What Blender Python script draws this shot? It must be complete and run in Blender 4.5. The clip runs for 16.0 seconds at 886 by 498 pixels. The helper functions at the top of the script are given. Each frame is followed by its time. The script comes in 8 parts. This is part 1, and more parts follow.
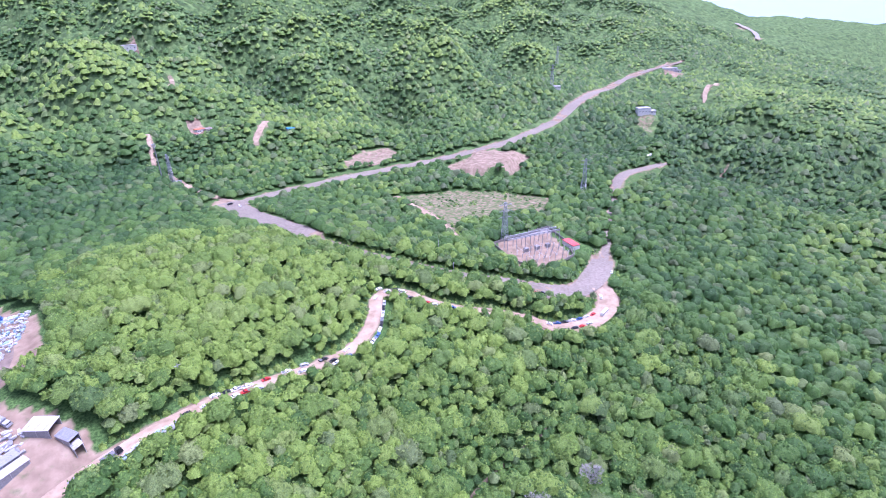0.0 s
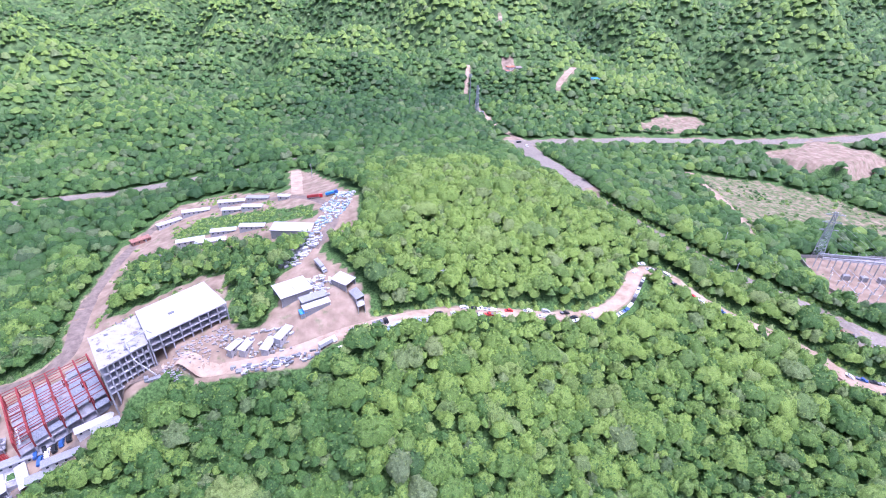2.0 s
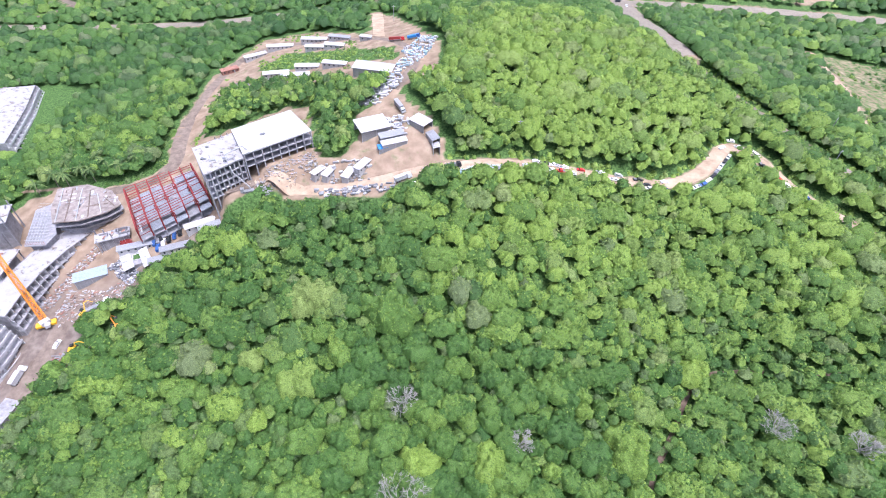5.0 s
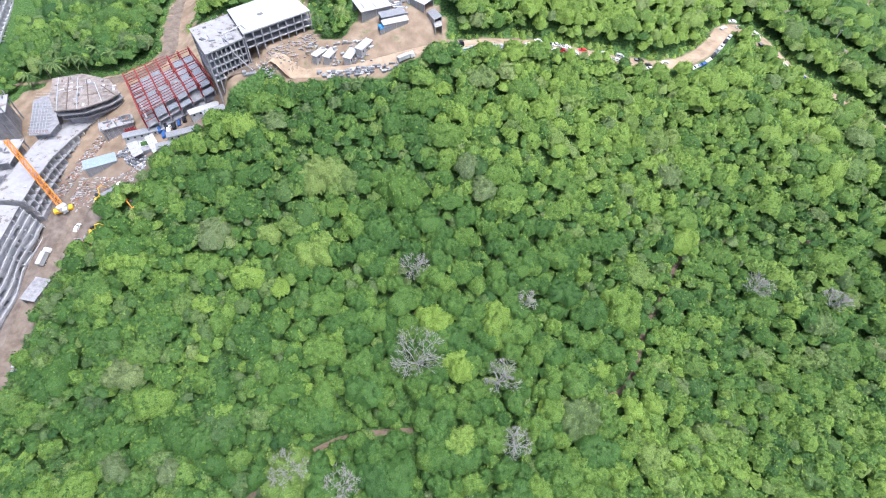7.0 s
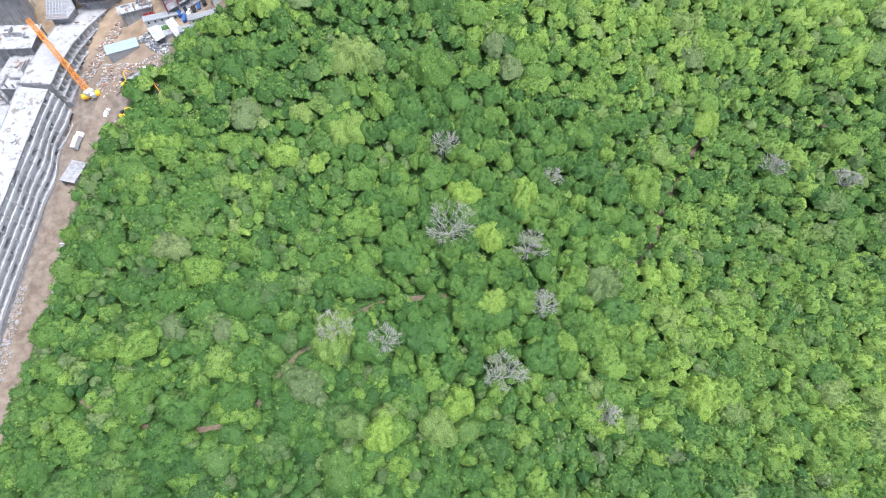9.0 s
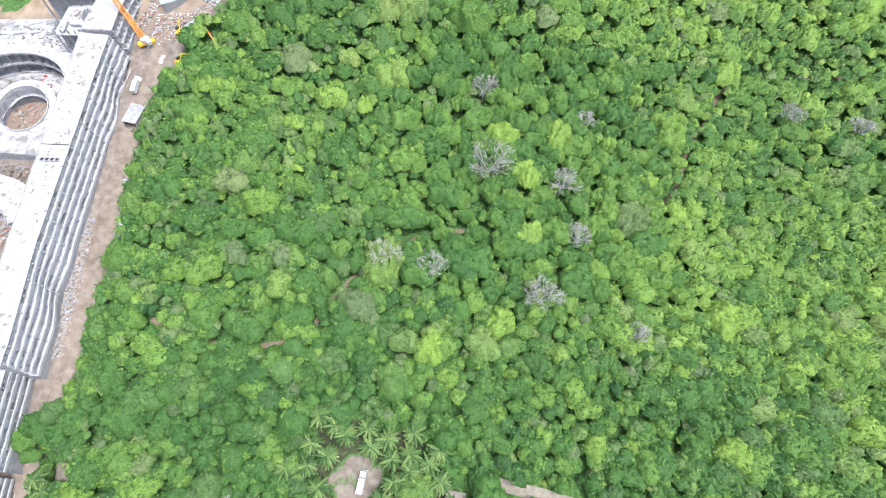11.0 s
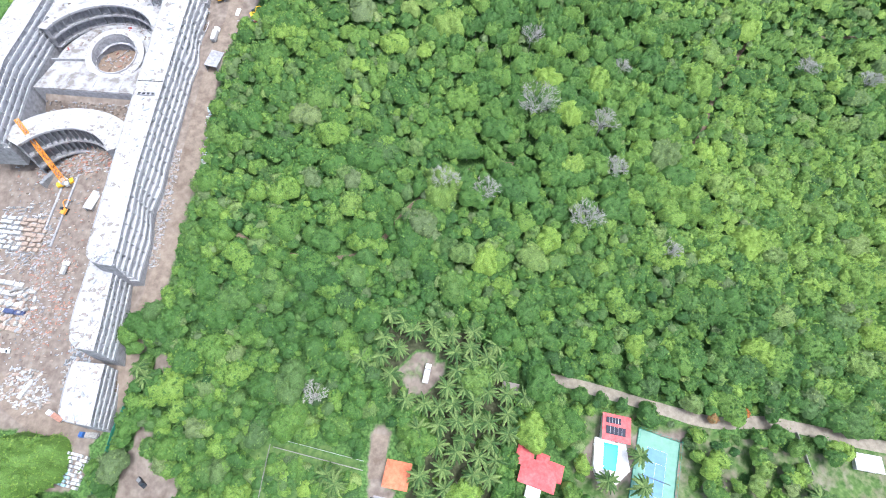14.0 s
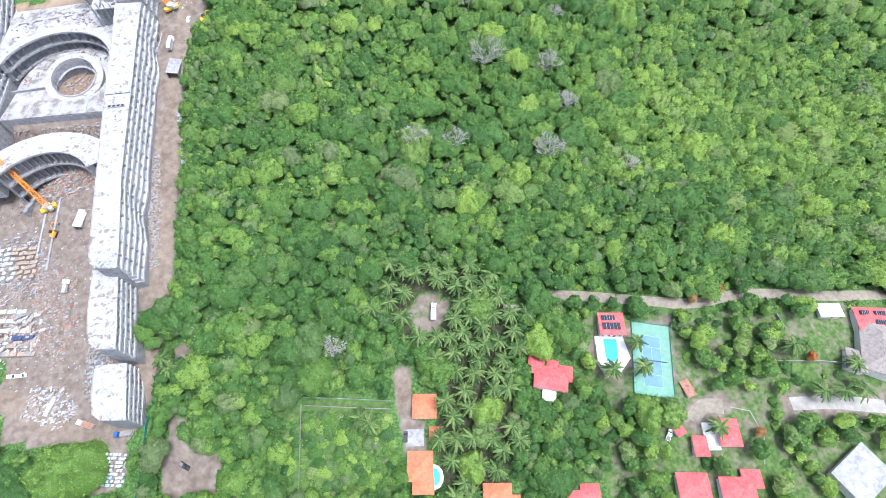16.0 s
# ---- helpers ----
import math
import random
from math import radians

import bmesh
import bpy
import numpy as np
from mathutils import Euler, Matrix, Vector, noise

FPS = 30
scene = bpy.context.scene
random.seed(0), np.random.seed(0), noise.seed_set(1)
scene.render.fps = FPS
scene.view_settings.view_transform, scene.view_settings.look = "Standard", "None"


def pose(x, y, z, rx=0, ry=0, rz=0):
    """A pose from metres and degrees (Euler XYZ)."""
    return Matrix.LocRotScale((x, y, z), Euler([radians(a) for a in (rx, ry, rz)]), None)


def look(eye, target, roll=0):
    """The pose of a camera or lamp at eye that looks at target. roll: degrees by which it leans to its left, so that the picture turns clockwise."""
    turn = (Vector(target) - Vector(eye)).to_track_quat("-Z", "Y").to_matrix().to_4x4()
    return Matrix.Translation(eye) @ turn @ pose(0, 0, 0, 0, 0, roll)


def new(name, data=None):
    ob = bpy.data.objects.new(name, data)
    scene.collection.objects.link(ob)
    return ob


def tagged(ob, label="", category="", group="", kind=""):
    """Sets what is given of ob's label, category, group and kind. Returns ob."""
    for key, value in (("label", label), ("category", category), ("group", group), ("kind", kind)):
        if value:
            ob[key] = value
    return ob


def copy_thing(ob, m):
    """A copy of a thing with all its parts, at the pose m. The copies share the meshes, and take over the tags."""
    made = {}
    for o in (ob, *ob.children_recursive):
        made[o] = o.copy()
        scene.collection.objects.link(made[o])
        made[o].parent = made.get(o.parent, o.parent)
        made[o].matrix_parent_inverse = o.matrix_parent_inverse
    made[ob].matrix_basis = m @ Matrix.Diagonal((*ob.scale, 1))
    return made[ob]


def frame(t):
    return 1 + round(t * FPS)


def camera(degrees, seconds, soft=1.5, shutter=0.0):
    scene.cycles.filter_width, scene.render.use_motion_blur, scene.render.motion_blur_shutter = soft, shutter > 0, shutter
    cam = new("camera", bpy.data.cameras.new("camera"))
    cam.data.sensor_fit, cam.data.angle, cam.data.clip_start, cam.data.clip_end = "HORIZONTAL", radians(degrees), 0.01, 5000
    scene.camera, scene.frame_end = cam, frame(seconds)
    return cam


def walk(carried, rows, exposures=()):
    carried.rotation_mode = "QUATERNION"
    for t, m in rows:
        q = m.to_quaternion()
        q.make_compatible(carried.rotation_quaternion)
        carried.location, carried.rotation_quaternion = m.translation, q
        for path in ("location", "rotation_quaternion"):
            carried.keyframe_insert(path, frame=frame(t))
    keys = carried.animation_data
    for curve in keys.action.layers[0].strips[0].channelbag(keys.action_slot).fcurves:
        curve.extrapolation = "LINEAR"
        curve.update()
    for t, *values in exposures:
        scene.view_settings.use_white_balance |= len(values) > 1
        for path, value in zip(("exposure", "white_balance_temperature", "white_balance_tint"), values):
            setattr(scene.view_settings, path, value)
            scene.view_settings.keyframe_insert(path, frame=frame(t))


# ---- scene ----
cam = camera(83.93, 16.0, 1.0)
# seconds, eye, target, lean
PATH = [
    (0, (13.52, 20.34, 296.79), (71.15, 90.51, 254.88), -1.53),
    (0.5, (11.70, 21.90, 295.98), (59.19, 98.68, 252.99), -0.93),
    (1, (10.08, 23.42, 295.08), (45.00, 105.97, 250.74), -0.20),
    (1.5, (8.82, 24.89, 293.98), (30.31, 110.76, 247.45), 0.66),
    (2, (7.79, 25.99, 292.67), (18.63, 112.21, 243.19), 1.18),
    (2.5, (6.93, 26.40, 291.24), (9.95, 111.02, 238.05), 1.68),
    (3, (6.17, 25.59, 289.83), (5.33, 107.93, 233.10), 2.04),
    (3.5, (5.37, 23.06, 288.36), (2.95, 102.94, 228.25), 2.31),
    (6, (0.01, 0.01, 279.87), (0.01, 66.58, 205.25), 3.46),
    (6.5, (-1.80, -5.70, 277.77), (-0.87, 58.01, 200.70), 3.56),
    (7, (-4.28, -12.13, 275.34), (-2.62, 48.80, 196.07), 3.63),
    (7.5, (-7.32, -18.88, 272.70), (-5.18, 39.25, 191.36), 3.89),
    (8, (-10.81, -25.77, 270.09), (-8.24, 29.58, 186.84), 4.23),
    (8.5, (-14.67, -32.71, 267.87), (-11.72, 20.11, 183.01), 4.58),
    (9, (-18.87, -39.69, 266.36), (-15.68, 11.12, 180.29), 4.86),
    (9.5, (-23.24, -46.84, 265.82), (-20.04, 2.06, 178.65), 5.14),
    (12, (-45.65, -83.20, 267.19), (-42.46, -34.14, 180.10), 5.50),
    (12.5, (-49.78, -90.57, 267.67), (-46.74, -41.34, 180.68), 5.63),
    (13, (-53.61, -98.06, 268.25), (-50.73, -48.72, 181.32), 5.75),
    (13.5, (-57.12, -105.71, 268.89), (-54.52, -56.33, 181.97), 5.71),
    (14, (-60.29, -113.59, 269.37), (-57.62, -64.14, 182.49), 5.40),
    (14.5, (-63.11, -121.65, 269.57), (-58.58, -71.94, 182.92), 4.13),
    (15, (-65.75, -129.84, 269.76), (-58.83, -80.00, 183.34), 2.62),
    (15.5, (-68.47, -138.05, 270.03), (-60.26, -88.15, 183.76), 1.56),
    (16, (-71.28, -146.23, 270.26), (-62.36, -96.29, 184.08), 0.80),
]
walk(cam, [(t, look(eye, target, roll)) for t, eye, target, roll in PATH], exposures=((0, 1.03, 4930, 41), (3.5, 1.17, 5090, 27), (6, 1.0, 5530, 14), (7.5, 0.92, 5500, 8), (9.5, 1.14, 5620, 5), (12, 1.34, 5550, 5), (16, 1.17, 5420, 6)))

# ---- light: high hazy midday sun ----
SUN_AZ, SUN_EL = 125.0, 74.0   # compass-like heading the light comes from (degrees from +y, clockwise), height
world = bpy.data.worlds.new("sky")
scene.world = world
world.use_nodes = True
wn = world.node_tree.nodes
sky = wn.new("ShaderNodeTexSky")
sky.sky_type = "NISHITA"
sky.sun_disc = False
sky.sun_elevation = radians(SUN_EL)
sky.sun_rotation = radians(SUN_AZ)
sky.air_density, sky.dust_density, sky.ozone_density = 0.7, 9.0, 0.6
wn["Background"].inputs["Strength"].default_value = 0.15
world.node_tree.links.new(sky.outputs["Color"], wn["Background"].inputs["Color"])
sun_data = bpy.data.lights.new("sun", "SUN")
sun_data.energy, sun_data.angle, sun_data.color = 1.15, radians(18.0), (1.0, 0.97, 0.92)
sun = new("sun", sun_data)
_a, _e = radians(SUN_AZ), radians(SUN_EL)
sun.matrix_world = look((300 * math.sin(_a) * math.cos(_e), 300 * math.cos(_a) * math.cos(_e), 300 * math.sin(_e)), (0, 0, 0))

# pale ring along the horizon, beyond the last hills; it glows to stand for sea haze
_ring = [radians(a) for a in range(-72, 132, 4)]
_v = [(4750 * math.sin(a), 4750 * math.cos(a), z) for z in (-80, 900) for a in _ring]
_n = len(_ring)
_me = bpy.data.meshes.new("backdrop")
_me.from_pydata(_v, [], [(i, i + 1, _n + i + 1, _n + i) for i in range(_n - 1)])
_bm = bpy.data.materials.new("haze_glow")
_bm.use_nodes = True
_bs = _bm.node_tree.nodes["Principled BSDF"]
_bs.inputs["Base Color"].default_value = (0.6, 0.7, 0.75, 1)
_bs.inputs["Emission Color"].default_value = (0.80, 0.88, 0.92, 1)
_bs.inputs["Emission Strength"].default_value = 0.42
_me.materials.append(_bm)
tagged(new("backdrop", _me), "pale glowing ring standing for haze over the sea horizon", "backdrop", kind="structure")

# ---- materials ----
def mat(name, stops, scale=1.0, rough=0.8, bump=0.0, bump_scale=8.0, metal=0.0, big=0.0, big_scale=0.05, spec=0.3, rand=0.0, voronoi=False):
    """A surface: colour ramp over noise at real-world size, large stains, fine relief, per-object variation."""
    m = bpy.data.materials.new(name)
    m.use_nodes = True
    nt = m.node_tree
    N, L = nt.nodes, nt.links
    b = N["Principled BSDF"]
    b.inputs["Roughness"].default_value = rough
    b.inputs["Metallic"].default_value = metal
    b.inputs["Specular IOR Level"].default_value = spec
    co = N.new("ShaderNodeNewGeometry")
    tex = N.new("ShaderNodeTexNoise")
    tex.inputs["Scale"].default_value = scale
    tex.inputs["Detail"].default_value = 6
    tex.inputs["Roughness"].default_value = 0.65
    L.new(co.outputs["Position"], tex.inputs["Vector"])
    ramp = N.new("ShaderNodeValToRGB")
    els = ramp.color_ramp.elements
    for i, (p, c) in enumerate(stops):
        e = els[i] if i < 2 else els.new(p)
        e.position, e.color = p, (*c, 1)
    fac = tex.outputs["Fac"]
    if big:
        t2 = N.new("ShaderNodeTexNoise")
        t2.inputs["Scale"].default_value = big_scale
        t2.inputs["Detail"].default_value = 4
        L.new(co.outputs["Position"], t2.inputs["Vector"])
        mx = N.new("ShaderNodeMath")
        mx.operation = "MULTIPLY_ADD"
        mx.inputs[1].default_value = big
        L.new(t2.outputs["Fac"], mx.inputs[0])
        ad = N.new("ShaderNodeMath")
        ad.operation = "MULTIPLY"
        ad.inputs[1].default_value = 1.0
        L.new(fac, ad.inputs[0])
        L.new(ad.outputs[0], mx.inputs[2])
        sb = N.new("ShaderNodeMath")
        sb.operation = "SUBTRACT"
        sb.inputs[1].default_value = big * 0.5
        L.new(mx.outputs[0], sb.inputs[0])
        fac = sb.outputs[0]
    L.new(fac, ramp.inputs["Fac"])
    col = ramp.outputs["Color"]
    if rand:
        oi = N.new("ShaderNodeObjectInfo")
        hs = N.new("ShaderNodeHueSaturation")
        mr = N.new("ShaderNodeMapRange")
        mr.inputs["To Min"].default_value, mr.inputs["To Max"].default_value = 1 - rand, 1 + rand
        L.new(oi.outputs["Random"], mr.inputs["Value"])
        L.new(mr.outputs[0], hs.inputs["Value"])
        L.new(col, hs.inputs["Color"])
        col = hs.outputs["Color"]
    L.new(col, b.inputs["Base Color"])
    if bump:
        t3 = N.new("ShaderNodeTexNoise")
        t3.inputs["Scale"].default_value = bump_scale
        t3.inputs["Detail"].default_value = 5
        L.new(co.outputs["Position"], t3.inputs["Vector"])
        bp = N.new("ShaderNodeBump")
        bp.inputs["Strength"].default_value = min(1.0, bump * 4)
        bp.inputs["Distance"].default_value = bump
        L.new(t3.outputs["Fac"], bp.inputs["Height"])
        L.new(bp.outputs["Normal"], b.inputs["Normal"])
    return m


def paint(name, c, rough=0.5, metal=0.0, vary=0.12, rand=0.0, scale=1.5):
    d = tuple(v * (1 - 2 * vary) for v in c)
    l = tuple(min(1, v * (1 + vary)) for v in c)
    return mat(name, [(0.3, d), (0.7, l)], scale=scale, rough=rough, metal=metal, big=0.2, big_scale=0.15, rand=rand)


def leaf_material(name, dark, mid, light, sub=0.25, lean=1.25):
    """Foliage: a tint of its own for each tree, a little for each clump, some light let through."""
    m = bpy.data.materials.new(name)
    m.use_nodes = True
    N, L = m.node_tree.nodes, m.node_tree.links
    b = N["Principled BSDF"]
    b.inputs["Roughness"].default_value = 0.55
    b.inputs["Specular IOR Level"].default_value = 0.25
    at = N.new("ShaderNodeAttribute")
    at.attribute_name = "tint"
    geo = N.new("ShaderNodeNewGeometry")
    oi = N.new("ShaderNodeObjectInfo")
    s1 = N.new("ShaderNodeMath"); s1.operation = "MULTIPLY_ADD"; s1.inputs[1].default_value = 0.56
    L.new(geo.outputs["Random Per Island"], s1.inputs[0]); L.new(at.outputs["Fac"], s1.inputs[2])
    s2 = N.new("ShaderNodeMath"); s2.operation = "MULTIPLY_ADD"; s2.inputs[1].default_value = 0.3
    L.new(oi.outputs["Random"], s2.inputs[0]); L.new(s1.outputs[0], s2.inputs[2])
    s3 = N.new("ShaderNodeMath"); s3.operation = "SUBTRACT"; s3.inputs[1].default_value = 0.43
    L.new(s2.outputs[0], s3.inputs[0])
    ramp = N.new("ShaderNodeValToRGB")
    e = ramp.color_ramp.elements
    e[0].position, e[0].color = 0.0, (*dark, 1)
    e[1].position, e[1].color = 1.0, (*light, 1)
    k = e.new(0.5); k.color = (*mid, 1)
    L.new(s3.outputs[0], ramp.inputs["Fac"])
    # some trees are half bare, their green greyed by twigs
    dr = N.new("ShaderNodeAttribute"); dr.attribute_name = "dry"
    mx = N.new("ShaderNodeMix"); mx.data_type = "RGBA"
    mx.inputs["B"].default_value = (0.20, 0.215, 0.125, 1)
    L.new(dr.outputs["Fac"], mx.inputs["Factor"]); L.new(ramp.outputs["Color"], mx.inputs["A"])

    def grain(scale, detail):
        nz = N.new("ShaderNodeTexNoise"); nz.inputs["Scale"].default_value = scale; nz.inputs["Detail"].default_value = detail; nz.inputs["Roughness"].default_value = 0.7
        L.new(geo.outputs["Position"], nz.inputs["Vector"])
        return nz.outputs["Fac"]
    mp = N.new("ShaderNodeMapRange"); mp.inputs["From Min"].default_value = 0.3; mp.inputs["From Max"].default_value = 0.7
    mp.inputs["To Min"].default_value, mp.inputs["To Max"].default_value = 0.4, 1.55
    L.new(grain(2.0, 6), mp.inputs["Value"])
    hs = N.new("ShaderNodeHueSaturation")
    L.new(mp.outputs[0], hs.inputs["Value"]); L.new(mx.outputs["Result"], hs.inputs["Color"])
    L.new(hs.outputs["Color"], b.inputs["Base Color"])
    # sprays of a crown face outward together
    dm = N.new("ShaderNodeAttribute"); dm.attribute_name = "dome"
    vt = N.new("ShaderNodeVectorTransform"); vt.vector_type = "VECTOR"; vt.convert_from = "OBJECT"; vt.convert_to = "WORLD"
    L.new(dm.outputs["Vector"], vt.inputs[0])
    vs = N.new("ShaderNodeVectorMath"); vs.operation = "SCALE"; vs.inputs["Scale"].default_value = lean
    L.new(vt.outputs[0], vs.inputs[0])
    va = N.new("ShaderNodeVectorMath"); va.operation = "ADD"
    L.new(vs.outputs[0], va.inputs[0]); L.new(geo.outputs["Normal"], va.inputs[1])
    vn = N.new("ShaderNodeVectorMath"); vn.operation = "NORMALIZE"
    L.new(va.outputs[0], vn.inputs[0])
    bp = N.new("ShaderNodeBump"); bp.inputs["Strength"].default_value = 0.8; bp.inputs["Distance"].default_value = 0.5
    L.new(grain(1.2, 5), bp.inputs["Height"]); L.new(vn.outputs[0], bp.inputs["Normal"])
    L.new(bp.outputs[0], b.inputs["Normal"])
    tr = N.new("ShaderNodeBsdfTranslucent")
    L.new(hs.outputs["Color"], tr.inputs["Color"])
    mix = N.new("ShaderNodeMixShader"); mix.inputs["Fac"].default_value = sub
    L.new(b.outputs[0], mix.inputs[1]); L.new(tr.outputs[0], mix.inputs[2])
    L.new(mix.outputs[0], N["Material Output"].inputs["Surface"])
    return m


def ground_material():
    """Undergrowth and leaf litter under the trees, bare pale earth where the ground is cleared."""
    m = bpy.data.materials.new("earth_and_undergrowth")
    m.use_nodes = True
    N, L = m.node_tree.nodes, m.node_tree.links
    b = N["Principled BSDF"]
    b.inputs["Roughness"].default_value = 0.95
    b.inputs["Specular IOR Level"].default_value = 0.1
    geo = N.new("ShaderNodeNewGeometry")

    def noise_tex(s, d=6):
        t = N.new("ShaderNodeTexNoise"); t.inputs["Scale"].default_value = s; t.inputs["Detail"].default_value = d
        L.new(geo.outputs["Position"], t.inputs["Vector"])
        return t.outputs["Fac"]

    def ramp(f, stops):
        r = N.new("ShaderNodeValToRGB")
        for i, (p, c) in enumerate(stops):
            e = r.color_ramp.elements[i] if i < 2 else r.color_ramp.elements.new(p)
            e.position, e.color = p, (*c, 1)
        L.new(f, r.inputs["Fac"])
        return r.outputs["Color"]
    green = ramp(noise_tex(0.9, 9), [(0.36, (0.035, 0.070, 0.020)), (0.66, (0.105, 0.180, 0.050)), (0.5, (0.062, 0.120, 0.034))])
    far = ramp(noise_tex(0.07, 8), [(0.3, (0.055, 0.095, 0.038)), (0.72, (0.13, 0.195, 0.066)), (0.5, (0.088, 0.145, 0.050))])
    dirt = ramp(noise_tex(0.16, 12), [(0.3, (0.180, 0.132, 0.092)), (0.7, (0.325, 0.256, 0.186)), (0.5, (0.250, 0.190, 0.136))])
    grass = ramp(noise_tex(0.5, 9), [(0.3, (0.042, 0.080, 0.022)), (0.7, (0.115, 0.160, 0.055)), (0.5, (0.072, 0.120, 0.036))])

    # far off the canopy closes to rounded crowns, each of its own green
    cell = N.new("ShaderNodeTexVoronoi"); cell.inputs["Scale"].default_value = 0.095; cell.inputs["Randomness"].default_value = 1.0
    L.new(geo.outputs["Position"], cell.inputs["Vector"])
    sep = N.new("ShaderNodeSeparateColor"); L.new(cell.outputs["Color"], sep.inputs["Color"])
    hue = N.new("ShaderNodeMapRange"); hue.inputs["To Min"].default_value, hue.inputs["To Max"].default_value = 0.7, 1.3
    L.new(sep.outputs[0], hue.inputs["Value"])
    crown = N.new("ShaderNodeHueSaturation"); L.new(hue.outputs[0], crown.inputs["Value"]); L.new(far, crown.inputs["Color"])
    far = crown.outputs["Color"]

    def attr(n):
        a = N.new("ShaderNodeAttribute"); a.attribute_name = n
        return a.outputs["Fac"]

    def soft(f, s, w=0.5):
        k = N.new("ShaderNodeMath"); k.operation = "MULTIPLY_ADD"; k.inputs[1].default_value = w
        L.new(noise_tex(s), k.inputs[0]); L.new(f, k.inputs[2])
        r = N.new("ShaderNodeMapRange"); r.inputs["From Min"].default_value = 0.5 + w * 0.5 - 0.12; r.inputs["From Max"].default_value = 0.5 + w * 0.5 + 0.12
        L.new(k.outputs[0], r.inputs["Value"])
        return r.outputs[0]

    def mixc(f, a, c):
        k = N.new("ShaderNodeMix"); k.data_type = "RGBA"
        L.new(f, k.inputs["Factor"]); L.new(a, k.inputs["A"]); L.new(c, k.inputs["B"])
        return k.outputs["Result"]
    col = mixc(attr("woods"), green, far)
    col = mixc(soft(attr("grass"), 0.3), col, grass)
    dust = ramp(noise_tex(0.3, 12), [(0.3, (0.118, 0.094, 0.078)), (0.7, (0.222, 0.188, 0.162)), (0.5, (0.166, 0.137, 0.117))])
    dirt = mixc(attr("dust"), dirt, dust)
    col = mixc(soft(attr("dirt"), 0.25, 0.7), col, dirt)
    # dark leaf litter of the palm grove, the palms' shade put into its colour
    shaded_litter = ramp(noise_tex(0.6, 8), [(0.3, (0.030, 0.034, 0.020)), (0.7, (0.085, 0.085, 0.050)), (0.5, (0.050, 0.056, 0.030))])
    col = mixc(soft(attr("shaded_litter"), 0.3), col, shaded_litter)
    L.new(col, b.inputs["Base Color"])
    bp = N.new("ShaderNodeBump"); bp.inputs["Strength"].default_value = 0.4; bp.inputs["Distance"].default_value = 0.22
    dome = N.new("ShaderNodeMath"); dome.operation = "MULTIPLY"; dome.inputs[1].default_value = -0.8
    L.new(cell.outputs["Distance"], dome.inputs[0])
    lump = N.new("ShaderNodeBump"); lump.inputs["Distance"].default_value = 4.0
    L.new(dome.outputs[0], lump.inputs["Height"]); L.new(attr("woods"), lump.inputs["Strength"])
    L.new(lump.outputs[0], bp.inputs["Normal"])
    L.new(noise_tex(1.3, 8), bp.inputs["Height"]); L.new(bp.outputs[0], b.inputs["Normal"])
    return m


M_GROUND = ground_material()
M_LEAF = leaf_material("broad_leaves", (0.032, 0.084, 0.022), (0.072, 0.152, 0.032), (0.205, 0.310, 0.055), 0.25)
M_PALM = leaf_material("palm_fronds", (0.018, 0.046, 0.013), (0.046, 0.096, 0.024), (0.150, 0.210, 0.064), 0.15, 0.0)
M_BARK = mat("bark", [(0.3, (0.16, 0.13, 0.10)), (0.7, (0.33, 0.29, 0.24))], scale=2.0, rough=0.9)
M_TWIG = mat("bare_grey_twigs", [(0.3, (0.22, 0.215, 0.195)), (0.7, (0.39, 0.385, 0.355))], scale=2.0, rough=0.9)
M_DIRT = mat("pale_dirt_road", [(0.3, (0.245, 0.180, 0.122)), (0.7, (0.420, 0.335, 0.240)), (0.5, (0.335, 0.258, 0.180))], scale=0.22, rough=0.95, bump=0.1, bump_scale=1.5, big=0.5, big_scale=0.06)
M_ASPHALT = mat("worn_asphalt", [(0.3, (0.150, 0.130, 0.104)), (0.7, (0.265, 0.233, 0.190))], scale=0.5, rough=0.9, big=0.4, big_scale=0.05)
M_CONCRETE = mat("raw_concrete", [(0.3, (0.175, 0.174, 0.186)), (0.7, (0.345, 0.343, 0.362)), (0.5, (0.262, 0.260, 0.275))], scale=0.5, rough=0.85, big=0.4, big_scale=0.08)
M_ROOF = mat("white_roof_slab", [(0.385, (0.17, 0.153, 0.14)), (0.415, (0.29, 0.284, 0.288)), (0.62, (0.335, 0.333, 0.348))], scale=0.33, rough=0.8, big=0.25, big_scale=0.05)
M_TERRACE = mat("stained_terrace_slab", [(0.38, (0.16, 0.145, 0.135)), (0.46, (0.25, 0.243, 0.246)), (0.62, (0.345, 0.342, 0.358))], scale=0.2, rough=0.85, big=0.3, big_scale=0.06)
M_WHITE = paint("white_sheet", (0.41, 0.412, 0.416), rough=0.5, rand=0.08)
M_GREY = paint("grey_metal_sheet", (0.30, 0.31, 0.325), rough=0.45, metal=0.3, rand=0.1)
M_PLASTER = mat("white_plaster", [(0.3, (0.33, 0.327, 0.338)), (0.6, (0.46, 0.46, 0.475))], scale=0.35, rough=0.85, big=0.3, big_scale=0.07)

